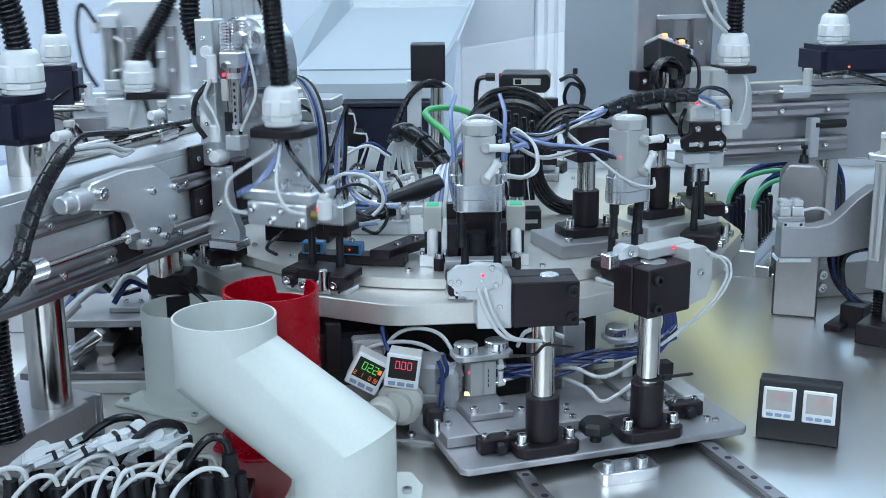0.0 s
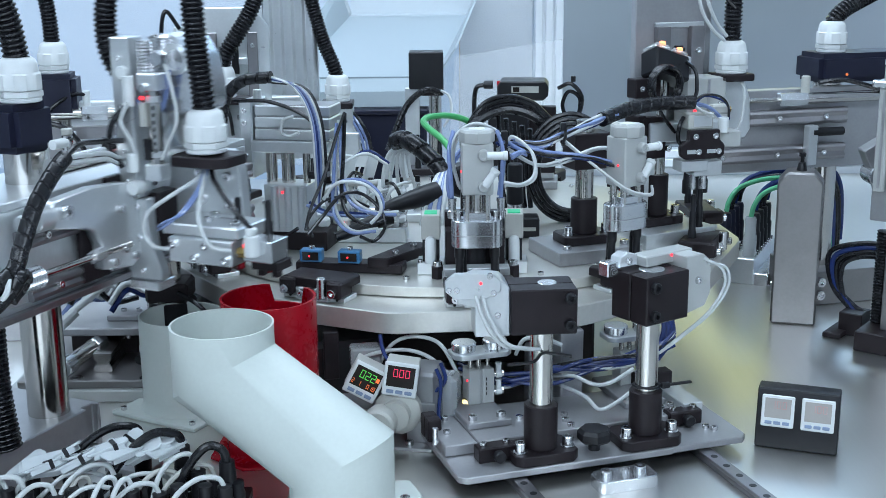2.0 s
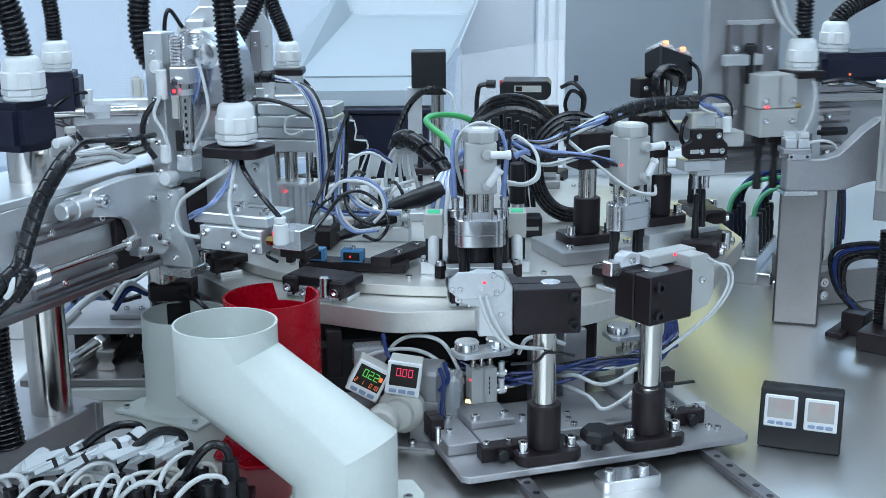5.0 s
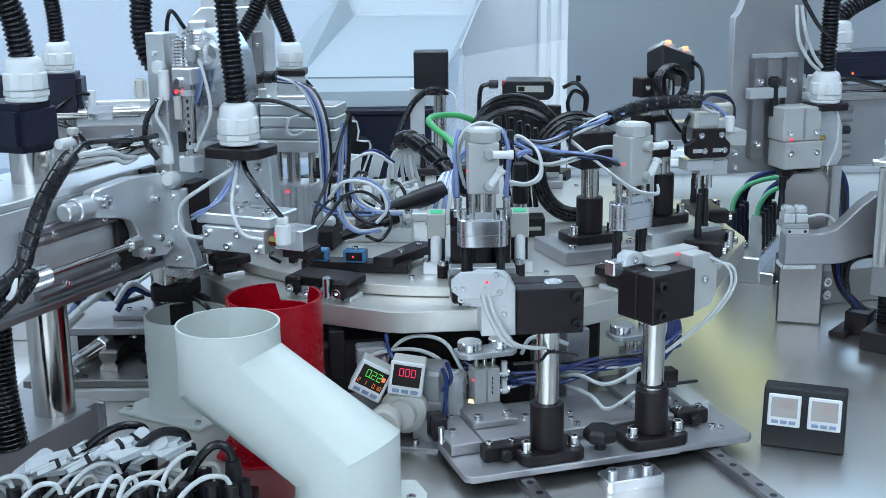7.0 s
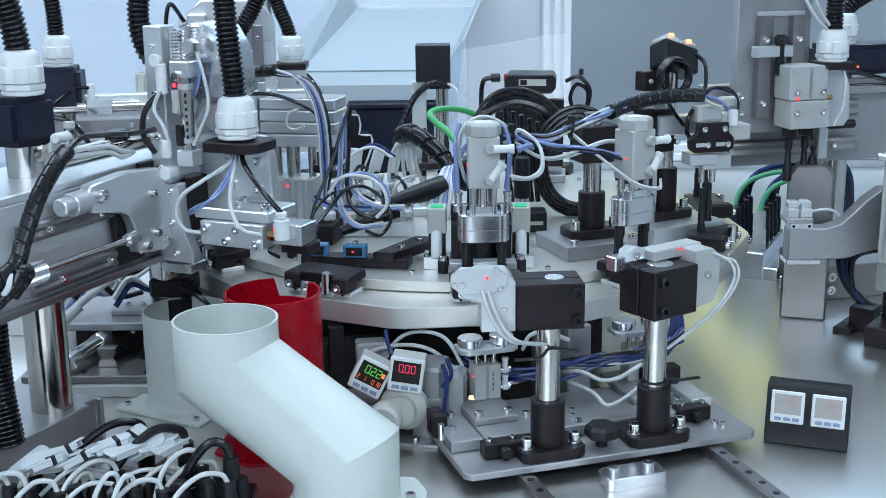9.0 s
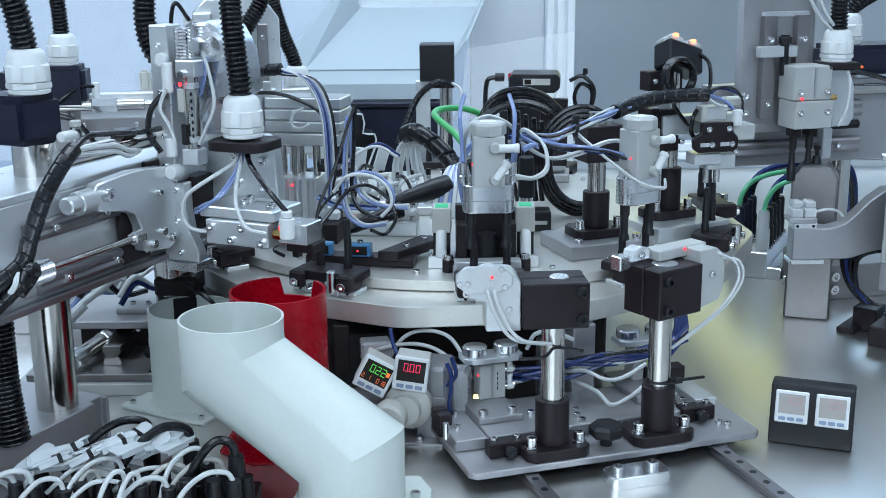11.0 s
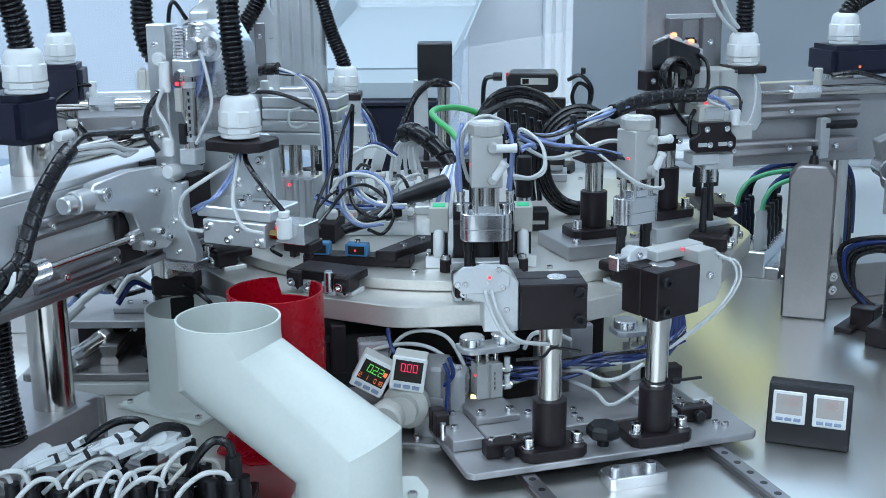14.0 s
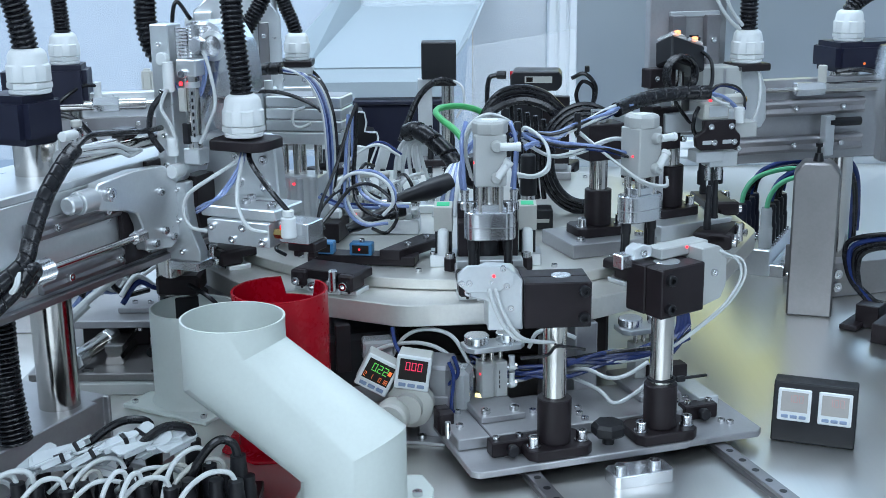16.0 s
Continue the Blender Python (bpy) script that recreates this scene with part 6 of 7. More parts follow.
sweep(b, spline([(-62, 1190, 168), (-40, 1200, 174), (-20, 1210, 178), (0, 1222, 182)], 4), [5, 5, 6, 7, 8, 8, 9, 10, 10, 11, 11, 11, 11], 16)
part("plug", b, BLACKP, pk)
b = shape()
sweep(b, spline([(-100, 1160, 150), (-82, 1165, 156), (-64, 1172, 162), (-46, 1180, 166)], 4), [5, 5, 6, 6, 6.5, 7, 7, 7, 7.5, 8, 8, 8, 8], 14)
part("plug", b, BLACKP, pk)
part("ring", cy(shape(), -70, 1185, 168, 6.6, 8, "x", 14), SCREW, pk)

cl = thing("coiled_cable", Matrix(), "thick black cables coiled behind the gripper post", "cable")
for k in range(4):
    r = 46 + 5 * k
    ring = [(150 + r * 0.8 * math.cos(a), 1335 + 5 * k, 182 + r * math.sin(a)) for a in (radians(60 + 18 * q) for q in range(14))]
    part("coil", tb(shape(), ring, 3.0, 8, 3), RUBBER, cl)
for k in range(4):
    o = 5 * k
    part("cable", tb(shape(), [(30, 1340 + o, 222), (52, 1350, 240 + o), (80, 1356, 248 + o), (108, 1360, 240 + o), (128, 1362, 222 + o)], (5.5, 3, 3, 2.5)[k], 8), RUBBER, cl)
for k in range(5):
    part("hanging_cable", tb(shape(), [(70 + 9 * k, 1370, 240 - 4 * k), (72 + 9 * k, 1372, 200), (74 + 8 * k, 1372, 160), (80 + 7 * k, 1372, 132)], 3, 8), RUBBER, cl)

rp = thing("round_plug", at(84, 1285, 119.5), "black round plug in a small black socket block", "connector")
part("socket_block", bx(shape(), -14, 26, -12, 14, 0, 22, 1), BLACKP, rp)
part("metal_ring", cy(shape(), 0, 0, 22, 8, 16, seg=18), SCREW, rp)
part("plug", cy(shape(), 0, 0, 36, 9.5, 44, seg=18, r2=8, bev=1), BLACKP, rp)
part("marking", bx(shape(), 0, 22, -12.6, -12, 8, 12, 0), GREYP, rp)


# the small gripper over the fourth nest
def small_gripper():
    t = thing("plate_gripper", at(268, 1246, 0, 14), "small gripper behind a black slotted plate on an arm", "gripper", "grippers over the dial")
    part("arm", bx(shape(), -44, -24, 30, 44, 119.5, 262, 1), ALU, t)
    part("bridge", bx(shape(), -44, 40, 14, 30, 226, 246, 1), ALU, t)
    part("bracket", bx(shape(), 4, 46, -12, 14, 222, 238, 1), CYLG, t)
    b = shape()
    pri(b, [(-24, 216), (-18, 212), (20, 212), (25, 216), (25, 226), (19, 232), (19, 242), (-16, 242), (-16, 232), (-25, 226)], -18, -12, "y", 1)
    part("slotted_plate", b, BLACKA, t)
    for x in (-9, 13):
        screw(t, x, -18, 236, "-y", 3.2)
        part("slot", bx(shape(), x - 8, x + 5, -18.4, -17.6, 218, 222, 0), ALU, t)
        screw(t, x + 4, -18, 220, "-y", 3.2)
    part("sensor", bx(shape(), -14, 14, -12, 4, 242, 258, 1), GREYP, t)
    part("sensor_label", bx(shape(), -8, 12, -12.5, -11.8, 245, 256, 0), ALU, t)
    b = shape()
    bx(b, -20, 10, -12, 10, 198, 210, 1)
    bx(b, -4, 28, -8, 12, 192, 208, 1)
    part("jaw_block", b, ALU, t)
    for x in (-2, 10):
        part("jaw", cy(shape(), x, -2, 178, 3.4, 16, seg=12), SCREW, t)
    part("fitting", cy(shape(), 24, -14, 238, 5.4, 16, seg=14, bev=0.8), WHITEP, t)
    part("fitting", bx(shape(), 12, 34, -10, 2, 256, 266, 2), GREYP, t)
    part("lead", tb(shape(), [(-16, -4, 254), (-22, -8, 246), (-22, -6, 232), (-16, -4, 224)], 2.2, 8), RUBBER, t)


small_gripper()


# ---------------------------------------------------------------- under the dial
ud = thing("air_tubes_below", Matrix(), "dark blue and milky air tubes under the dial", "tube")
rng = random.Random(3)
for k in range(9):
    o = lambda s: rng.uniform(-s, s)
    part("air_tube", tb(shape(), [(20 + o(6), 1050 + o(10), 50 + o(8)), (60 + o(4), 1040, 42 + o(8)), (100, 1035 + o(8), 52 + o(8)), (140 + o(5), 1030, 62 + o(6)), (180 + o(6), 1034, 66 + o(6)), (215, 1050, 78 + o(8))], 2.0, 8), (TUBED, TUBED, TUBED, TUBED, RUBBER, TUBED, TUBED, TUBEW, TUBED)[k], ud)
for k in range(4):
    part("air_tube", tb(shape(), [(190 + 3 * k, 1046, 60), (204 + 3 * k, 1050, 80), (206 + 2 * k, 1056, 100)], 2.6, 8), TUBED, ud)
for path, c in (
    ([(-52, 1030, 92), (-48, 1024, 76), (-38, 1018, 64), (-26, 1014, 54)], TUBED),
    ([(-84, 1066, 30), (-70, 1050, 62), (-40, 1046, 72), (-14, 1040, 70), (6, 1034, 56), (14, 1030, 40)], TUBEW),
    ([(-60, 1066, 40), (-44, 1050, 74), (-24, 1048, 84), (0, 1042, 80), (14, 1034, 60), (20, 1030, 44)], TUBEW),
    ([(-2, 1000, 70), (2, 996, 58), (0, 994, 30), (4, 998, 14)], TUBED),
    ([(2, 1004, 74), (6, 1000, 60), (-2, 1000, 50), (-14, 1008, 46), (10, 1026, 36)], TUBED),
    ([(104, 1044, 46), (120, 1016, 56), (136, 1000, 54), (150, 990, 60), (170, 1000, 68)], TUBEW),
    ([(104, 1046, 40), (128, 1004, 42), (140, 992, 34), (156, 994, 40), (176, 1004, 52)], TUBEW),
):
    part("air_tube", tb(shape(), path, 1.8, 8), c, ud)

br = thing("dial_bracket", at(112, 1046, 0, 17), "grey upright plate carrying the dial drive", "bracket")
part("upright", bx(shape(), 0, 22, 0, 90, 0, 88, 1.5), ALUD, br)
part("gusset", bx(shape(), -24, 0, 20, 32, 0, 70, 1), ALUD, br)

mt = thing("drive_motor", at(-110, 1085, 0, 10), "black drive motor in the shade under the dial", "motor")
part("body", bx(shape(), -36, 60, -20, 90, 20, 72, 5), BLACKP, mt)
part("end_cap", bx(shape(), -44, -36, -14, 84, 24, 68, 3), BLACKA, mt)
part("foot", bx(shape(), -30, 50, -10, 80, 0, 20, 1), ALUD, mt)
part("clear_cover", bx(shape(), 24, 52, -42, -22, 52, 72, 2), CLEAR, mt)
lamp_dot(mt, 40, -42.4, 58, "-y", 2)
part("bracket", bx(shape(), 0, 14, -30, -20.5, 40, 86, 1), BLACKA, mt)


# ---------------------------------------------------------------- rear slide by the gantry column
def rear_slide():
    t = thing("rear_slide", at(-360, 1108, 0, 0), "low aluminium slide base with a small cylinder and rail carriage", "machine")
    part("base_plate", bx(shape(), -60, 200, 0, 190, 0, 12, 1), CYLG, t)
    part("dark_bed", bx(shape(), -50, 150, 6, 180, 12, 20, 1), GREYS, t)
    part("back_plate", bx(shape(), -20, 120, 90, 104, 20, 48, 1), BLACKA, t)
    for x, z in ((8, 40), (22, 34), (40, 38), (56, 42)):
        screw(t, x, 90, z, "-y", 2.6)
    part("table", bx(shape(), -40, 96, 60, 170, 48, 56, 1), ALUD, t)
    part("table_block", bx(shape(), 20, 96, 84, 160, 56, 62, 1), ALUD, t)
    for x in (34, 50, 66):
        screw(t, x, 100, 62, "z", 3)
    b = shape()
    pri(b, [(-9, 20), (9, 20), (9, 25), (6, 30), (9, 34), (9, 40), (-9, 40), (-9, 34), (-6, 30), (-9, 25)], 30, 86, "y", 0.5, Matrix.Translation((28, 0, 0)))
    part("carriage_rail", b, STEEL, t)
    for x, y in ((6, 14), (74, 12)):
        part("countersunk_screw", cy(shape(), x, y, 20, 6, 1.2, seg=18), SCREW, t)
    b = shape()
    m = Matrix.Translation((-4, 14, 32)) @ Euler((radians(-82), 0, radians(-22))).to_matrix().to_4x4()
    cy(b, 0, 0, 0, 8, 60, seg=20, m=m)
    part("air_cylinder", b, STEEL, t)
    part("cylinder_end", cy(shape(), 0, 0, -4, 10, 14, seg=16, bev=1, m=m), ALUB, t)
    part("cylinder_end", cy(shape(), 0, 0, 44, 9.5, 16, seg=6, bev=1, m=m), ALUB, t)
    part("elbow", cy(shape(), -8, 6, 22, 6, 18, seg=14, bev=1), WHITEP, t)
    part("sensor_holder", bx(shape(), 62, 90, 40, 66, 30, 46, 2), WHITEP, t)
    part("stop_bolt", cy(shape(), 66, 26, 34, 5, 26, "y", 12), BLACKP, t)
    part("grey_rod", sweep(shape(), [Vector((-30, 12, 58)), Vector((20, 40, 96)), Vector((66, 60, 132))], [3.6] * 3, 10), TUBEW, t, "pale grey tube led up to the beam")
    part("rod_sleeve", sweep(shape(), [Vector((-14, 20, 66)), Vector((6, 30, 84))], [5.4] * 2, 10), TUBEW, t)
    rng = random.Random(12)
    for k in range(10):
        x, z = rng.uniform(-50, 30), rng.uniform(56, 90)
        part("lead", tb(shape(), [(x, 70, z), (x + 14, 84, z + rng.uniform(10, 30)), (x + 34, 100, z + rng.uniform(-10, 20)), (x + 56, 120, 70 + rng.uniform(0, 50))], rng.choice((2.2, 3)), 8), rng.choice((TUBEW, TUBEW, RUBBER, RUBBER, TUBED, TUBEB)), t)


rear_slide()
bp = thing("bushing_post", at(-262, 1150, 0), "black round bushing under a black block beside the dial", "post")
part("post", cy(shape(), 0, 0, 0, 24, 92, seg=32, bev=1), BLACKP, bp)
part("block", bx(shape(), -22, 20, -20, 20, 92, 112, 3), BLACKA, bp)
part("lead", tb(shape(), [(10, -20, 104), (28, -28, 96), (40, -28, 84), (44, -20, 70)], 2.2, 8), RUBBER, bp)
sl = thing("side_ledge", at(-255, 1230, 0, -36), "stepped aluminium ledge behind the outlet pipe", "block")
part("ledge", pri(shape(), [(-40, 0), (60, 0), (60, 70), (30, 70), (30, 84), (-40, 84)], -30, 60, "y", 1), ALU, sl)
cb = thing("cross_member", at(-460, 1300, 0, 4), "pale horizontal members behind the slide", "frame")
part("member", bx(shape(), -200, 200, 0, 40, 0, 34, 1), ALUD, cb)
part("upper_member", bx(shape(), -200, 110, 60, 90, 90, 120, 1), ALU, cb)

# ---------------------------------------------------------------- socket row by the guide column
sr = thing("socket_row", at(394, 1518, 0, 64), "aluminium socket row with green and dark cables", "connector")
part("rail_block", bx(shape(), -16, 250, -18, 18, 0, 34, 1), ALU, sr)
part("step", bx(shape(), -16, 250, -36, -18.4, 0, 16, 1), ALUB, sr)
for k in range(9):
    x, y = 24 * (k // 2) + (0 if k % 2 == 0 else 10), -8 if k % 2 == 0 else 26
    if y > 0:
        part("socket_foot", bx(shape(), x - 9, x + 9, y - 7.6, y + 9, 0, 34, 0.6), ALU, sr)
    s = part("socket", lathe(shape(), [(0, 0), (8.6, 0), (8.6, 26), (7.2, 29), (7.2, 48), (6, 52), (0, 52)], x, y, 34, seg=20), CLEAR if k == 0 else (BLACKP, NAVY)[k % 2], sr)
    screw(sr, x + 12, -14, 34, "z", 4)
    screw(sr, x + 12, 12, 34, "z", 4)
    way = [(0, 86), (3, 100), (12, 114), (28, 123), (56, 129), (84, 126), (98, 104), (102, 60), (102, 30)]
    part("cable", tb(shape(), [(x + 0.438 * d, y - 0.9 * d, z + 2 * (k % 3)) for d, z in way], 3.2 if k < 2 else 3.8, 10), GREENP if k < 2 else (RUBBER, RUBBER, TUBED)[k % 3], s)
af = thing("angle_foot", at(440, 1480, 0, 58), "small aluminium angle foot on the deck", "block")
part("plate", bx(shape(), -20, 60, -14, 14, 0, 12, 1), ALUB, af)
screw(af, 0, 0, 12, "z", 5)
tl = thing("teal_sheet", at(182, 1820, 0), "teal plastic sheet behind the posts", "sheet")
part("sheet", bx(shape(), -50, 50, 0, 4, 0, 62, 0.5), TEAL, tl)


# ---------------------------------------------------------------- plug field beside the gantry base
def plug_field():
    t = thing("plug_field", at(0, 0, 0), "crowded plug field with clear tags, pale leads and black plugs", "connector")
    part("socket_plate", bx(shape(), -330, -150, 790, 900, 0, 8, 1), BLACKA, t)
    rng = random.Random(21)
    for k in range(22):
        row = k % 2
        x, y = -322 + 8 * k + rng.uniform(-3, 3), 838 + 22 * row + rng.uniform(-5, 5)
        top = 22 + rng.uniform(0, 9)
        s = part("plug", lathe(shape(), [(0, 0), (6.5, 0), (6.5, top * 0.6), (5.6, top * 0.7), (5.6, top), (2.4, top + 1), (0, top + 1)], x, y, 8, seg=14), BLACKP, t)
        reach, rise = rng.uniform(-46, -14), rng.uniform(5, 13)
        if k % 5 in (1, 3):
            continue
        part("lead", tb(shape(), [(x, y, top + 7), (x + reach * 0.12, y - 1, top + 8 + rise), (x + reach * 0.45, y - 6, top + 9 + rise), (x + reach * 0.8, y - 16, top + rise - 2), (x + reach, y - 30, 14)], 2.0, 8), (TUBEW, TUBEW, TUBEW, GREYP)[k % 4], s)
        if k % 3 == 0:
            part("lead", tb(shape(), [(x - 4, y + 8, 20), (x - 12, y + 6, 34), (x - 34, y - 4, 36 + rise * 0.5), (x - 56, y - 14, 24)], 1.8, 8), TUBEW, s)
    for k in range(19):
        u = k / 18
        x, y, z = -322 + 112 * u + rng.uniform(-6, 6), 858 + 22 * u + rng.uniform(-12, 8), 42 + 13 * min(1, u * 1.6) + rng.uniform(-4, 4)
        m = Matrix.Translation((x, y, z)) @ Euler((radians(rng.uniform(-25, 35)), radians(rng.uniform(-32, 8)), radians(rng.uniform(5, 50)))).to_matrix().to_4x4()
        b = shape()
        pri(b, [(-16, -6), (-12, -7), (14, -7), (17, -4), (17, 4), (14, 7), (-12, 7), (-16, 6)], -1, 1, "z", 0.4, m)
        bx(b, -12, 13, -6.8, -5.8, -5, -1, 0.3, m)
        bx(b, -12, 13, 5.8, 6.8, -5, -1, 0.3, m)
        g = part("tag", b, TAGM, t, "clear plastic cable tag")
        part("tag_card", bx(shape(), -10, 8, -4.4, 4.4, -3.2, -2.4, 0, m), WHITEP, g)
        if k % 2:
            part("tag_tie", bx(shape(), 4, 7.5, -7.6, 7.6, -5.6, 2, 0.6, m), BLACKP, t)
    for (x0, y0, z0), (x1, y1, z1), r in (((-300, 878, 26), (-238, 905, 44), 3.3), ((-262, 860, 22), (-200, 880, 48), 3.5), ((-204, 852, 20), (-162, 860, 44), 3.5)):
        top = max(z0, z1) + 17
        part("cable", tb(shape(), [(x0, y0, z0), ((x0 * 2 + x1) / 3, (y0 * 2 + y1) / 3, (z0 + top) / 2 + 6), ((x0 + 2 * x1) / 3, (y0 + 2 * y1) / 3, top), (x1 - 3, y1, top - 4), (x1, y1, z1)], r, 10), RUBBER, t)
        p = part("cable_plug", lathe(shape(), [(0, 0), (6, 0), (6.4, -8), (7.2, -20), (6.6, -30), (6.6, -38), (0, -38)], x1, y1, z1 + 4, seg=18), BLACKP, t)
        part("plug_ring", cy(shape(), x1, y1, max(z1 - 50, 0), 7, 16, seg=18, bev=0.6), SCREW, p)


plug_field()
cp = thing("corner_plate", at(-262, 955, 0, -24), "small steel corner plate with a screw on the deck", "plate")
part("plate", bx(shape(), -16, 24, -14, 14, 0, 5, 0.6), ALUD, cp)
screw(cp, 2, 0, 5, "z", 4)


# ---------------------------------------------------------------- fittings crowd behind the sensors
def fitting_crowd():
    t = thing("fitting_manifold", at(-62, 1272, 119.5, -4), "air manifold crowded with white fittings and pale tubes", "valve")
    part("manifold", bx(shape(), -70, 30, -14, 14, 0, 16, 1), ALU, t)
    rng = random.Random(33)
    for k in range(11):
        x, y, h = -64 + 9 * k, rng.uniform(-8, 8), rng.uniform(12, 22)
        part("fitting", lathe(shape(), [(0, 0), (4.6, 0), (4.6, h * 0.5), (3.8, h * 0.55), (3.8, h), (4.4, h), (4.4, h + 3), (0, h + 3)], x, y, 16, seg=12), (WHITEP, SCREW, GREYP)[k % 3], t)
        if k % 2 == 0:
            part("fitting_arm", bx(shape(), x - 3.5, x + 3.5, y - 16, y - 2, 16 + h * 0.5, 16 + h * 0.5 + 7, 1.6), WHITEP, t)
        dx, up = rng.uniform(-18, 18), rng.uniform(14, 34)
        part("air_tube", tb(shape(), [(x, y, 18 + h), (x + dx * 0.3, y - 4, 22 + h + up * 0.6), (x + dx, y + 6, 20 + h + up), (x + dx * 1.8, y + 24, 30 + h + up * 0.5)], 1.9, 8), rng.choice((TUBEW, TUBEW, TUBEB, RUBBER)), t)
    for k in range(4):
        b = shape()
        bx(b, -62 + 22 * k, -50 + 22 * k, -30, -18, 20, 30, 2)
        part("solenoid", b, (WHITEP, GREYP)[k % 2], t)
        lamp_dot(t, -56 + 22 * k, -30.4, 26, "-y", 0.9) if k in (1, 3) else None


fitting_crowd()


# ---------------------------------------------------------------- motion
def slid(base, rows):
    """Rows of (seconds, dx, dy, dz) in millimetres, along the axes of a pose."""
    return [(t, base @ at(x, y, z)) for t, x, y, z in rows]


def motions():
    walk(CARRIAGE, slid(LEFT, ((0, 0, 0, 0), (1.8, 0, 0, 0), (2.0, 0, -40, 0), (2.3, 0, -95, 0), (3.0, 0, -95, 0), (3.15, 0, -88, 0), (3.5, 0, -28, 0), (3.8, 0, -2, 0), (4.0, 0, 0, 0), (14.1, 0, 0, 0), (14.25, 0, -40, 0), (14.45, 0, -95, 0), (15.2, 0, -95, 0), (15.5, 0, -48, 0), (15.8, 0, -4, 0), (16, 0, 0, 0))))
    walk(HEAD, slid(LEFT, ((0, 0, 77, 0), (1.0, 0, 77, 0), (1.2, 0, 60, 0), (1.5, 0, 16, 0), (1.7, 0, 0, 0), (1.8, 0, 0, 0), (2.0, 0, -40, 0), (2.3, 0, -95, 0), (3.0, 0, -95, 0), (3.15, 0, -88, 0), (3.5, 0, -28, 0), (3.8, 0, -2, 0), (4.0, 0, 0, 0), (11.1, 0, 0, 0), (11.3, 0, 42, 0), (11.45, 0, 77, 0), (12.55, 0, 77, 0), (12.75, 0, 50, 0), (13.0, 0, 10, 0), (13.2, 0, 0, 0), (14.1, 0, 0, 0), (14.25, 0, -40, 0), (14.45, 0, -95, 0), (15.2, 0, -95, 0), (15.5, 0, -48, 0), (15.8, 0, -4, 0), (16, 0, 0, 0))))
    none = Matrix()
    walk(LIFT, slid(none, ((0, 0, 0, -1), (0.05, 0, 0, -14), (0.2, 0, 0, -48), (0.72, 0, 0, -48), (0.8, 0, 0, -36), (0.98, 0, 0, 0), (2.3, 0, 0, 0), (2.45, 0, 0, -47), (2.7, 0, 0, -48), (2.8, 0, 0, -25), (2.95, 0, 0, 0), (11.55, 0, 0, 0), (11.7, 0, 0, -44), (11.8, 0, 0, -48), (12.2, 0, 0, -48), (12.45, 0, 0, 0), (13.25, 0, 0, 0), (13.45, 0, 0, -49), (13.6, 0, 0, -48), (13.8, 0, 0, 0), (14.48, 0, 0, 0), (14.62, 0, 0, -48), (14.89, 0, 0, -48), (15.0, 0, 0, -2), (15.1, 0, 0, 0), (16, 0, 0, 0))))
    for hd, up in ((HEAD_B, 0), (HEAD_C, 7)):
        walk(hd, slid(none, ((0, 0, 0, 26), (0.12, 0, 0, 26), (0.35, 0, 0, up), (9.4, 0, 0, up), (9.6, 0, 0, 26), (11.75, 0, 0, 26), (11.98, 0, 0, up), (16, 0, 0, up))))
    base = at(-372, 1395, 262, 8)
    walk(HEAD2, slid(base, ((0, 28, 0, 0), (0.1, 4, 0, 0), (0.2, 0, 0, 0), (1.12, 0, 0, 0), (1.2, 24, 0, 0), (1.3, 90, 0, 0), (1.4, 122, 0, 0), (11.3, 122, 0, 0), (11.4, 100, 0, 0), (11.5, 52, 0, 0), (11.65, 0, 0, 0), (12.58, 0, 0, 0), (12.7, 32, 0, 0), (12.85, 122, 0, 0), (16, 122, 0, 0))))
    walk(LIFT2, slid(none, ((0, 0, 0, 0), (0.25, 0, 0, 0), (0.4, 0, 0, -38), (0.8, 0, 0, -38), (0.95, 0, 0, 0), (11.8, 0, 0, 0), (11.95, 0, 0, -38), (12.2, 0, 0, -38), (12.35, 0, 0, 0), (16, 0, 0, 0))))
    base = at(-196, 1585, 265)
    walk(T3, slid(base, ((0, 0, 0, 0), (0.65, 0, 0, 0), (0.85, 66, 0, 0), (3.15, 66, 0, 0), (3.5, 4, 0, 0), (3.7, 0, 0, 0), (12.15, 0, 0, 0), (12.4, 66, 0, 0), (14.75, 66, 0, 0), (15.0, 20, 0, 0), (15.3, 0, 0, 0), (16, 0, 0, 0))))
    walk(T3L, slid(none, ((0, 0, 0, -40), (0.15, 0, 0, -36), (0.35, 0, 0, 0), (1.05, 0, 0, 0), (1.25, 0, 0, -42), (2.3, 0, 0, -42), (2.6, 0, 0, 0), (9.7, 0, 0, 0), (10.0, 0, 0, -40), (11.6, 0, 0, -40), (11.8, 0, 0, 0), (12.65, 0, 0, 0), (12.85, 0, 0, -42), (14.1, 0, 0, -42), (14.4, 0, 0, 0), (16, 0, 0, 0))))
    walk(HEADR, slid(RIGHT, ((0, -111, 0, 38), (4.6, -111, 0, 38), (5.2, 0, 0, 38), (5.7, 0, 0, 38), (6.0, 0, 0, 0), (7.7, 0, 0, 0), (7.95, 0, 0, 38), (11.1, 0, 0, 38), (11.3, -36, 0, 38), (11.5, -104, 0, 38), (11.65, -111, 0, 38), (16, -111, 0, 38))))
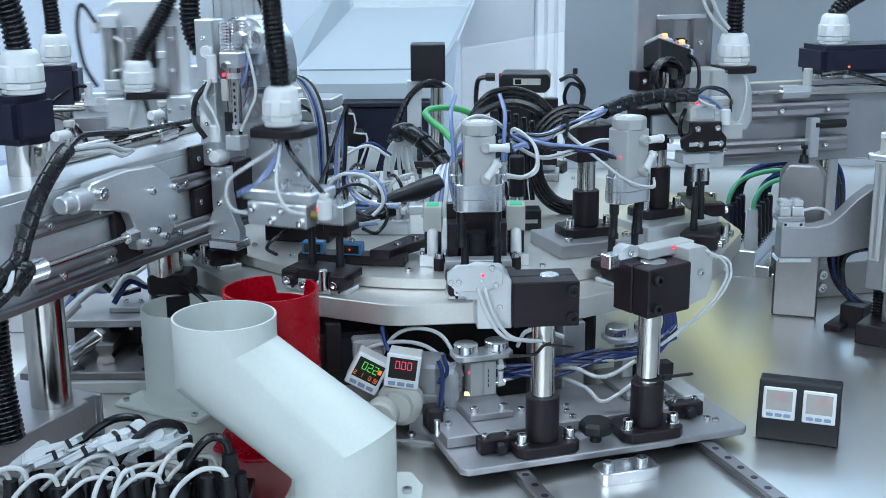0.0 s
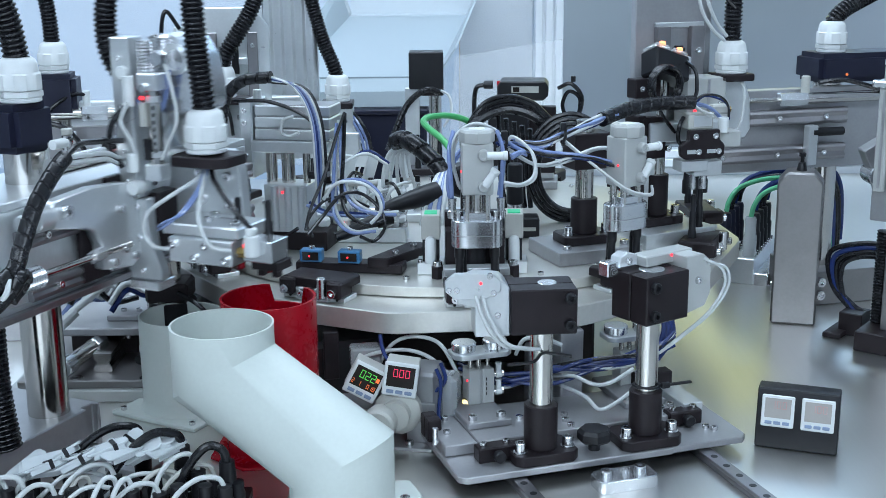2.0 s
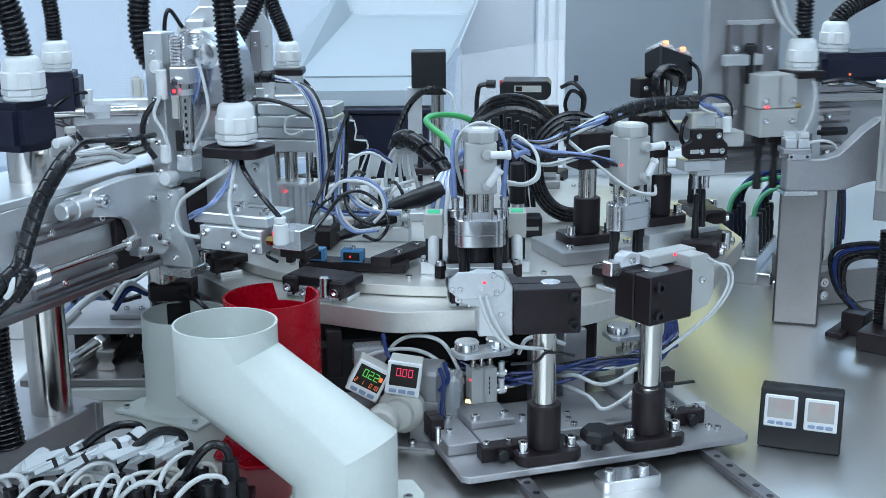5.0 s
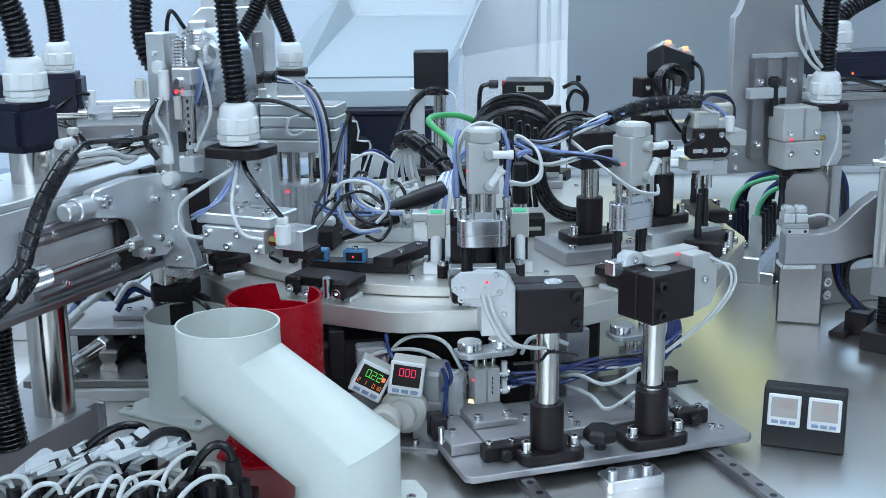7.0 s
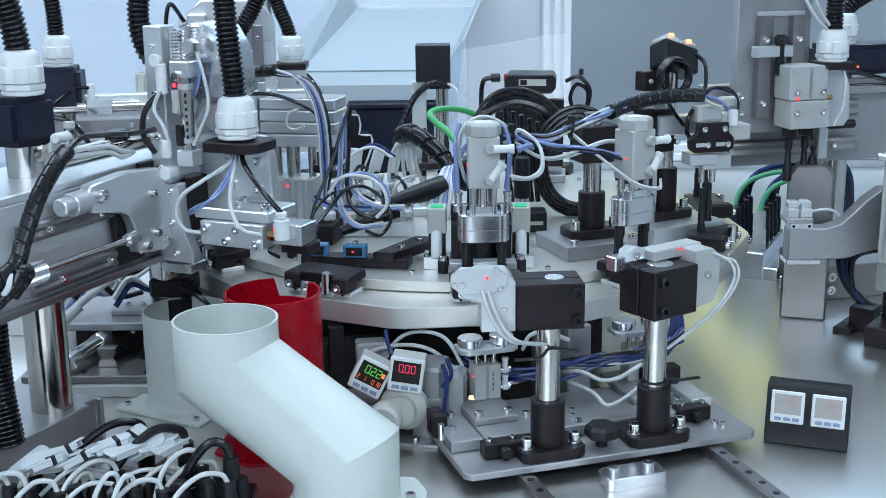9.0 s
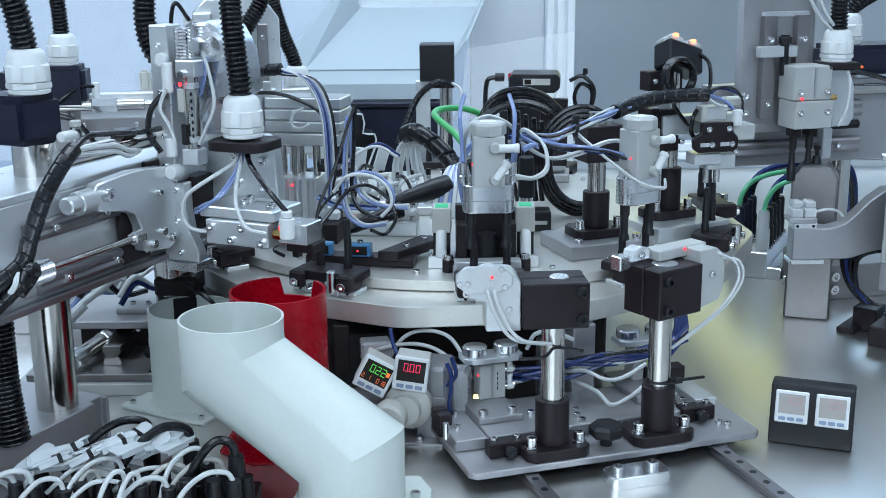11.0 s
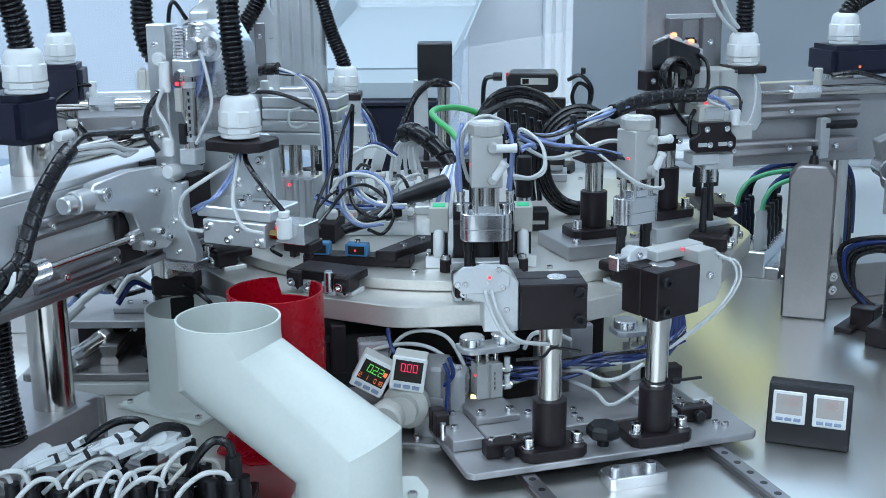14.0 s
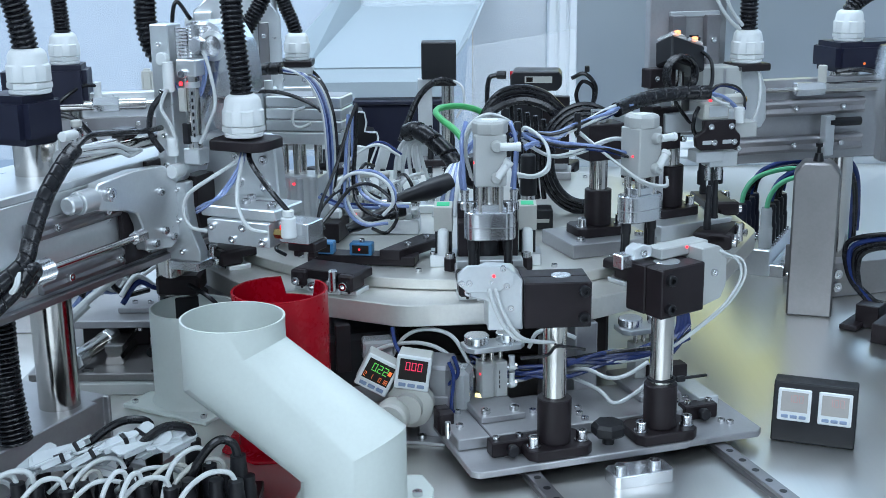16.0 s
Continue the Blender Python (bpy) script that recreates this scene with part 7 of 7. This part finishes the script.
    for hd in LIFT_HEADS:
        walk(hd, slid(none, ((0, 0, 0, -9), (0.22, 0, 0, -9), (0.5, 0, 0, -3.5), (0.7, 0, 0, -1), (0.9, 0, 0, 0), (9.4, 0, 0, 0), (9.7, 0, 0, -9), (11.7, 0, 0, -9), (12.0, 0, 0, -3), (12.2, 0, 0, -0.8), (12.4, 0, 0, 0), (16, 0, 0, 0))))
    arm = []
    for s, dz, turn in ((0, 0, 0), (0.4, 4, 0), (0.6, 36, 0), (0.9, 72, 0), (1.22, 74, 0), (1.3, 74, 10), (1.4, 74, 26), (1.5, 74, 48), (1.6, 74, 70), (1.7, 74, 94), (1.9, 74, 138), (2.1, 74, 165), (4.2, 74, 165), (4.4, 74, 110), (4.6, 74, 45), (4.85, 74, 0), (5.2, 74, 0), (5.8, 0, 0), (11.9, 0, 0), (12.1, 20, 0), (12.3, 54, 0), (12.55, 74, 0), (12.74, 74, 0), (12.85, 74, 16), (13.0, 74, 48), (13.2, 74, 94), (13.4, 74, 138), (13.6, 74, 165), (15.75, 74, 165), (16.0, 74, 100)):
        arm.append((s, at(478, 1296, 115 + dz * 1.12, 0, 0, turn)))
    walk(ARM, arm)
    # the housing rises with the arm but does not turn
    walk(SWINGLIFT, slid(SWINGPOSE, ((0, 0, 0, 0), (0.4, 0, 0, 4.5), (0.6, 0, 0, 40), (0.9, 0, 0, 81), (1.22, 0, 0, 83), (5.2, 0, 0, 83), (5.8, 0, 0, 0), (11.9, 0, 0, 0), (12.1, 0, 0, 22), (12.3, 0, 0, 60), (12.55, 0, 0, 83), (16, 0, 0, 83))))
    # the dial turns by one nest in the second gap, and its pins with it
    walk(dial, [(0, at(DX, DY)), (9.9, at(DX, DY)), (10.2, at(DX, DY, 0, -10)), (10.5, at(DX, DY, 0, -23)), (10.8, at(DX, DY, 0, -STEP)), (16, at(DX, DY, 0, -STEP))])

    def seat(k, x, turn):
        return at(DX, DY) @ Matrix.Rotation(radians(FIRST + STEP * k + turn), 4, "Z") @ at(x, -284, 123)
    hold = {11: ((0, 77, 0), (0.74, 77, 0), (0.8, 77, 12), (0.98, 77, 48), (1.0, 77, 48), (1.2, 60, 48), (1.5, 16, 48), (1.7, 0, 48), (1.8, 0, 48), (2.0, -40, 48), (2.3, -95, 48), (2.45, -95, 1)), 0: ((12.2, 77, 0), (12.45, 77, 48), (12.55, 77, 48), (12.75, 50, 48), (13.0, 10, 48), (13.2, 0, 48), (13.25, 0, 48), (13.45, 0, 1))}
    for k, x, o in PINS:
        rows = [(0, seat(k, x, 0))]
        if k == 11:
            rows = []
            start = seat(k, x, 0)
        else:
            rows += [(9.9, seat(k, x, 0)), (10.2, seat(k, x, -10)), (10.5, seat(k, x, -23)), (10.8, seat(k, x, -STEP))]
            start = seat(k, x, -STEP)
        if k in hold:
            way = LEFT.to_3x3() @ Vector((0, 1, 0)) / 1000
            last = None
            for s, y, z in hold[k]:
                m = start.copy()
                m.translation += way * (y - 77) + Vector((0, 0, z / 1000))
                rows.append((s, m))
                last = (s, m)
            # let go into the pipe or the reject tube below
            fall = last[1].copy()
            fall.translation = Vector((-0.125 + x / 2000, 0.888, 0.05)) if k else Vector((-0.145 + x / 2000, 0.997, 0.013))
            mid = last[1].copy()
            mid.translation = (fall.translation + last[1].translation) / 2
            rows += [(last[0] + 0.1, mid), (last[0] + 0.25, fall), (16, fall)]
        else:
            rows.append((16, rows[-1][1]))
        walk(o, rows)


motions()
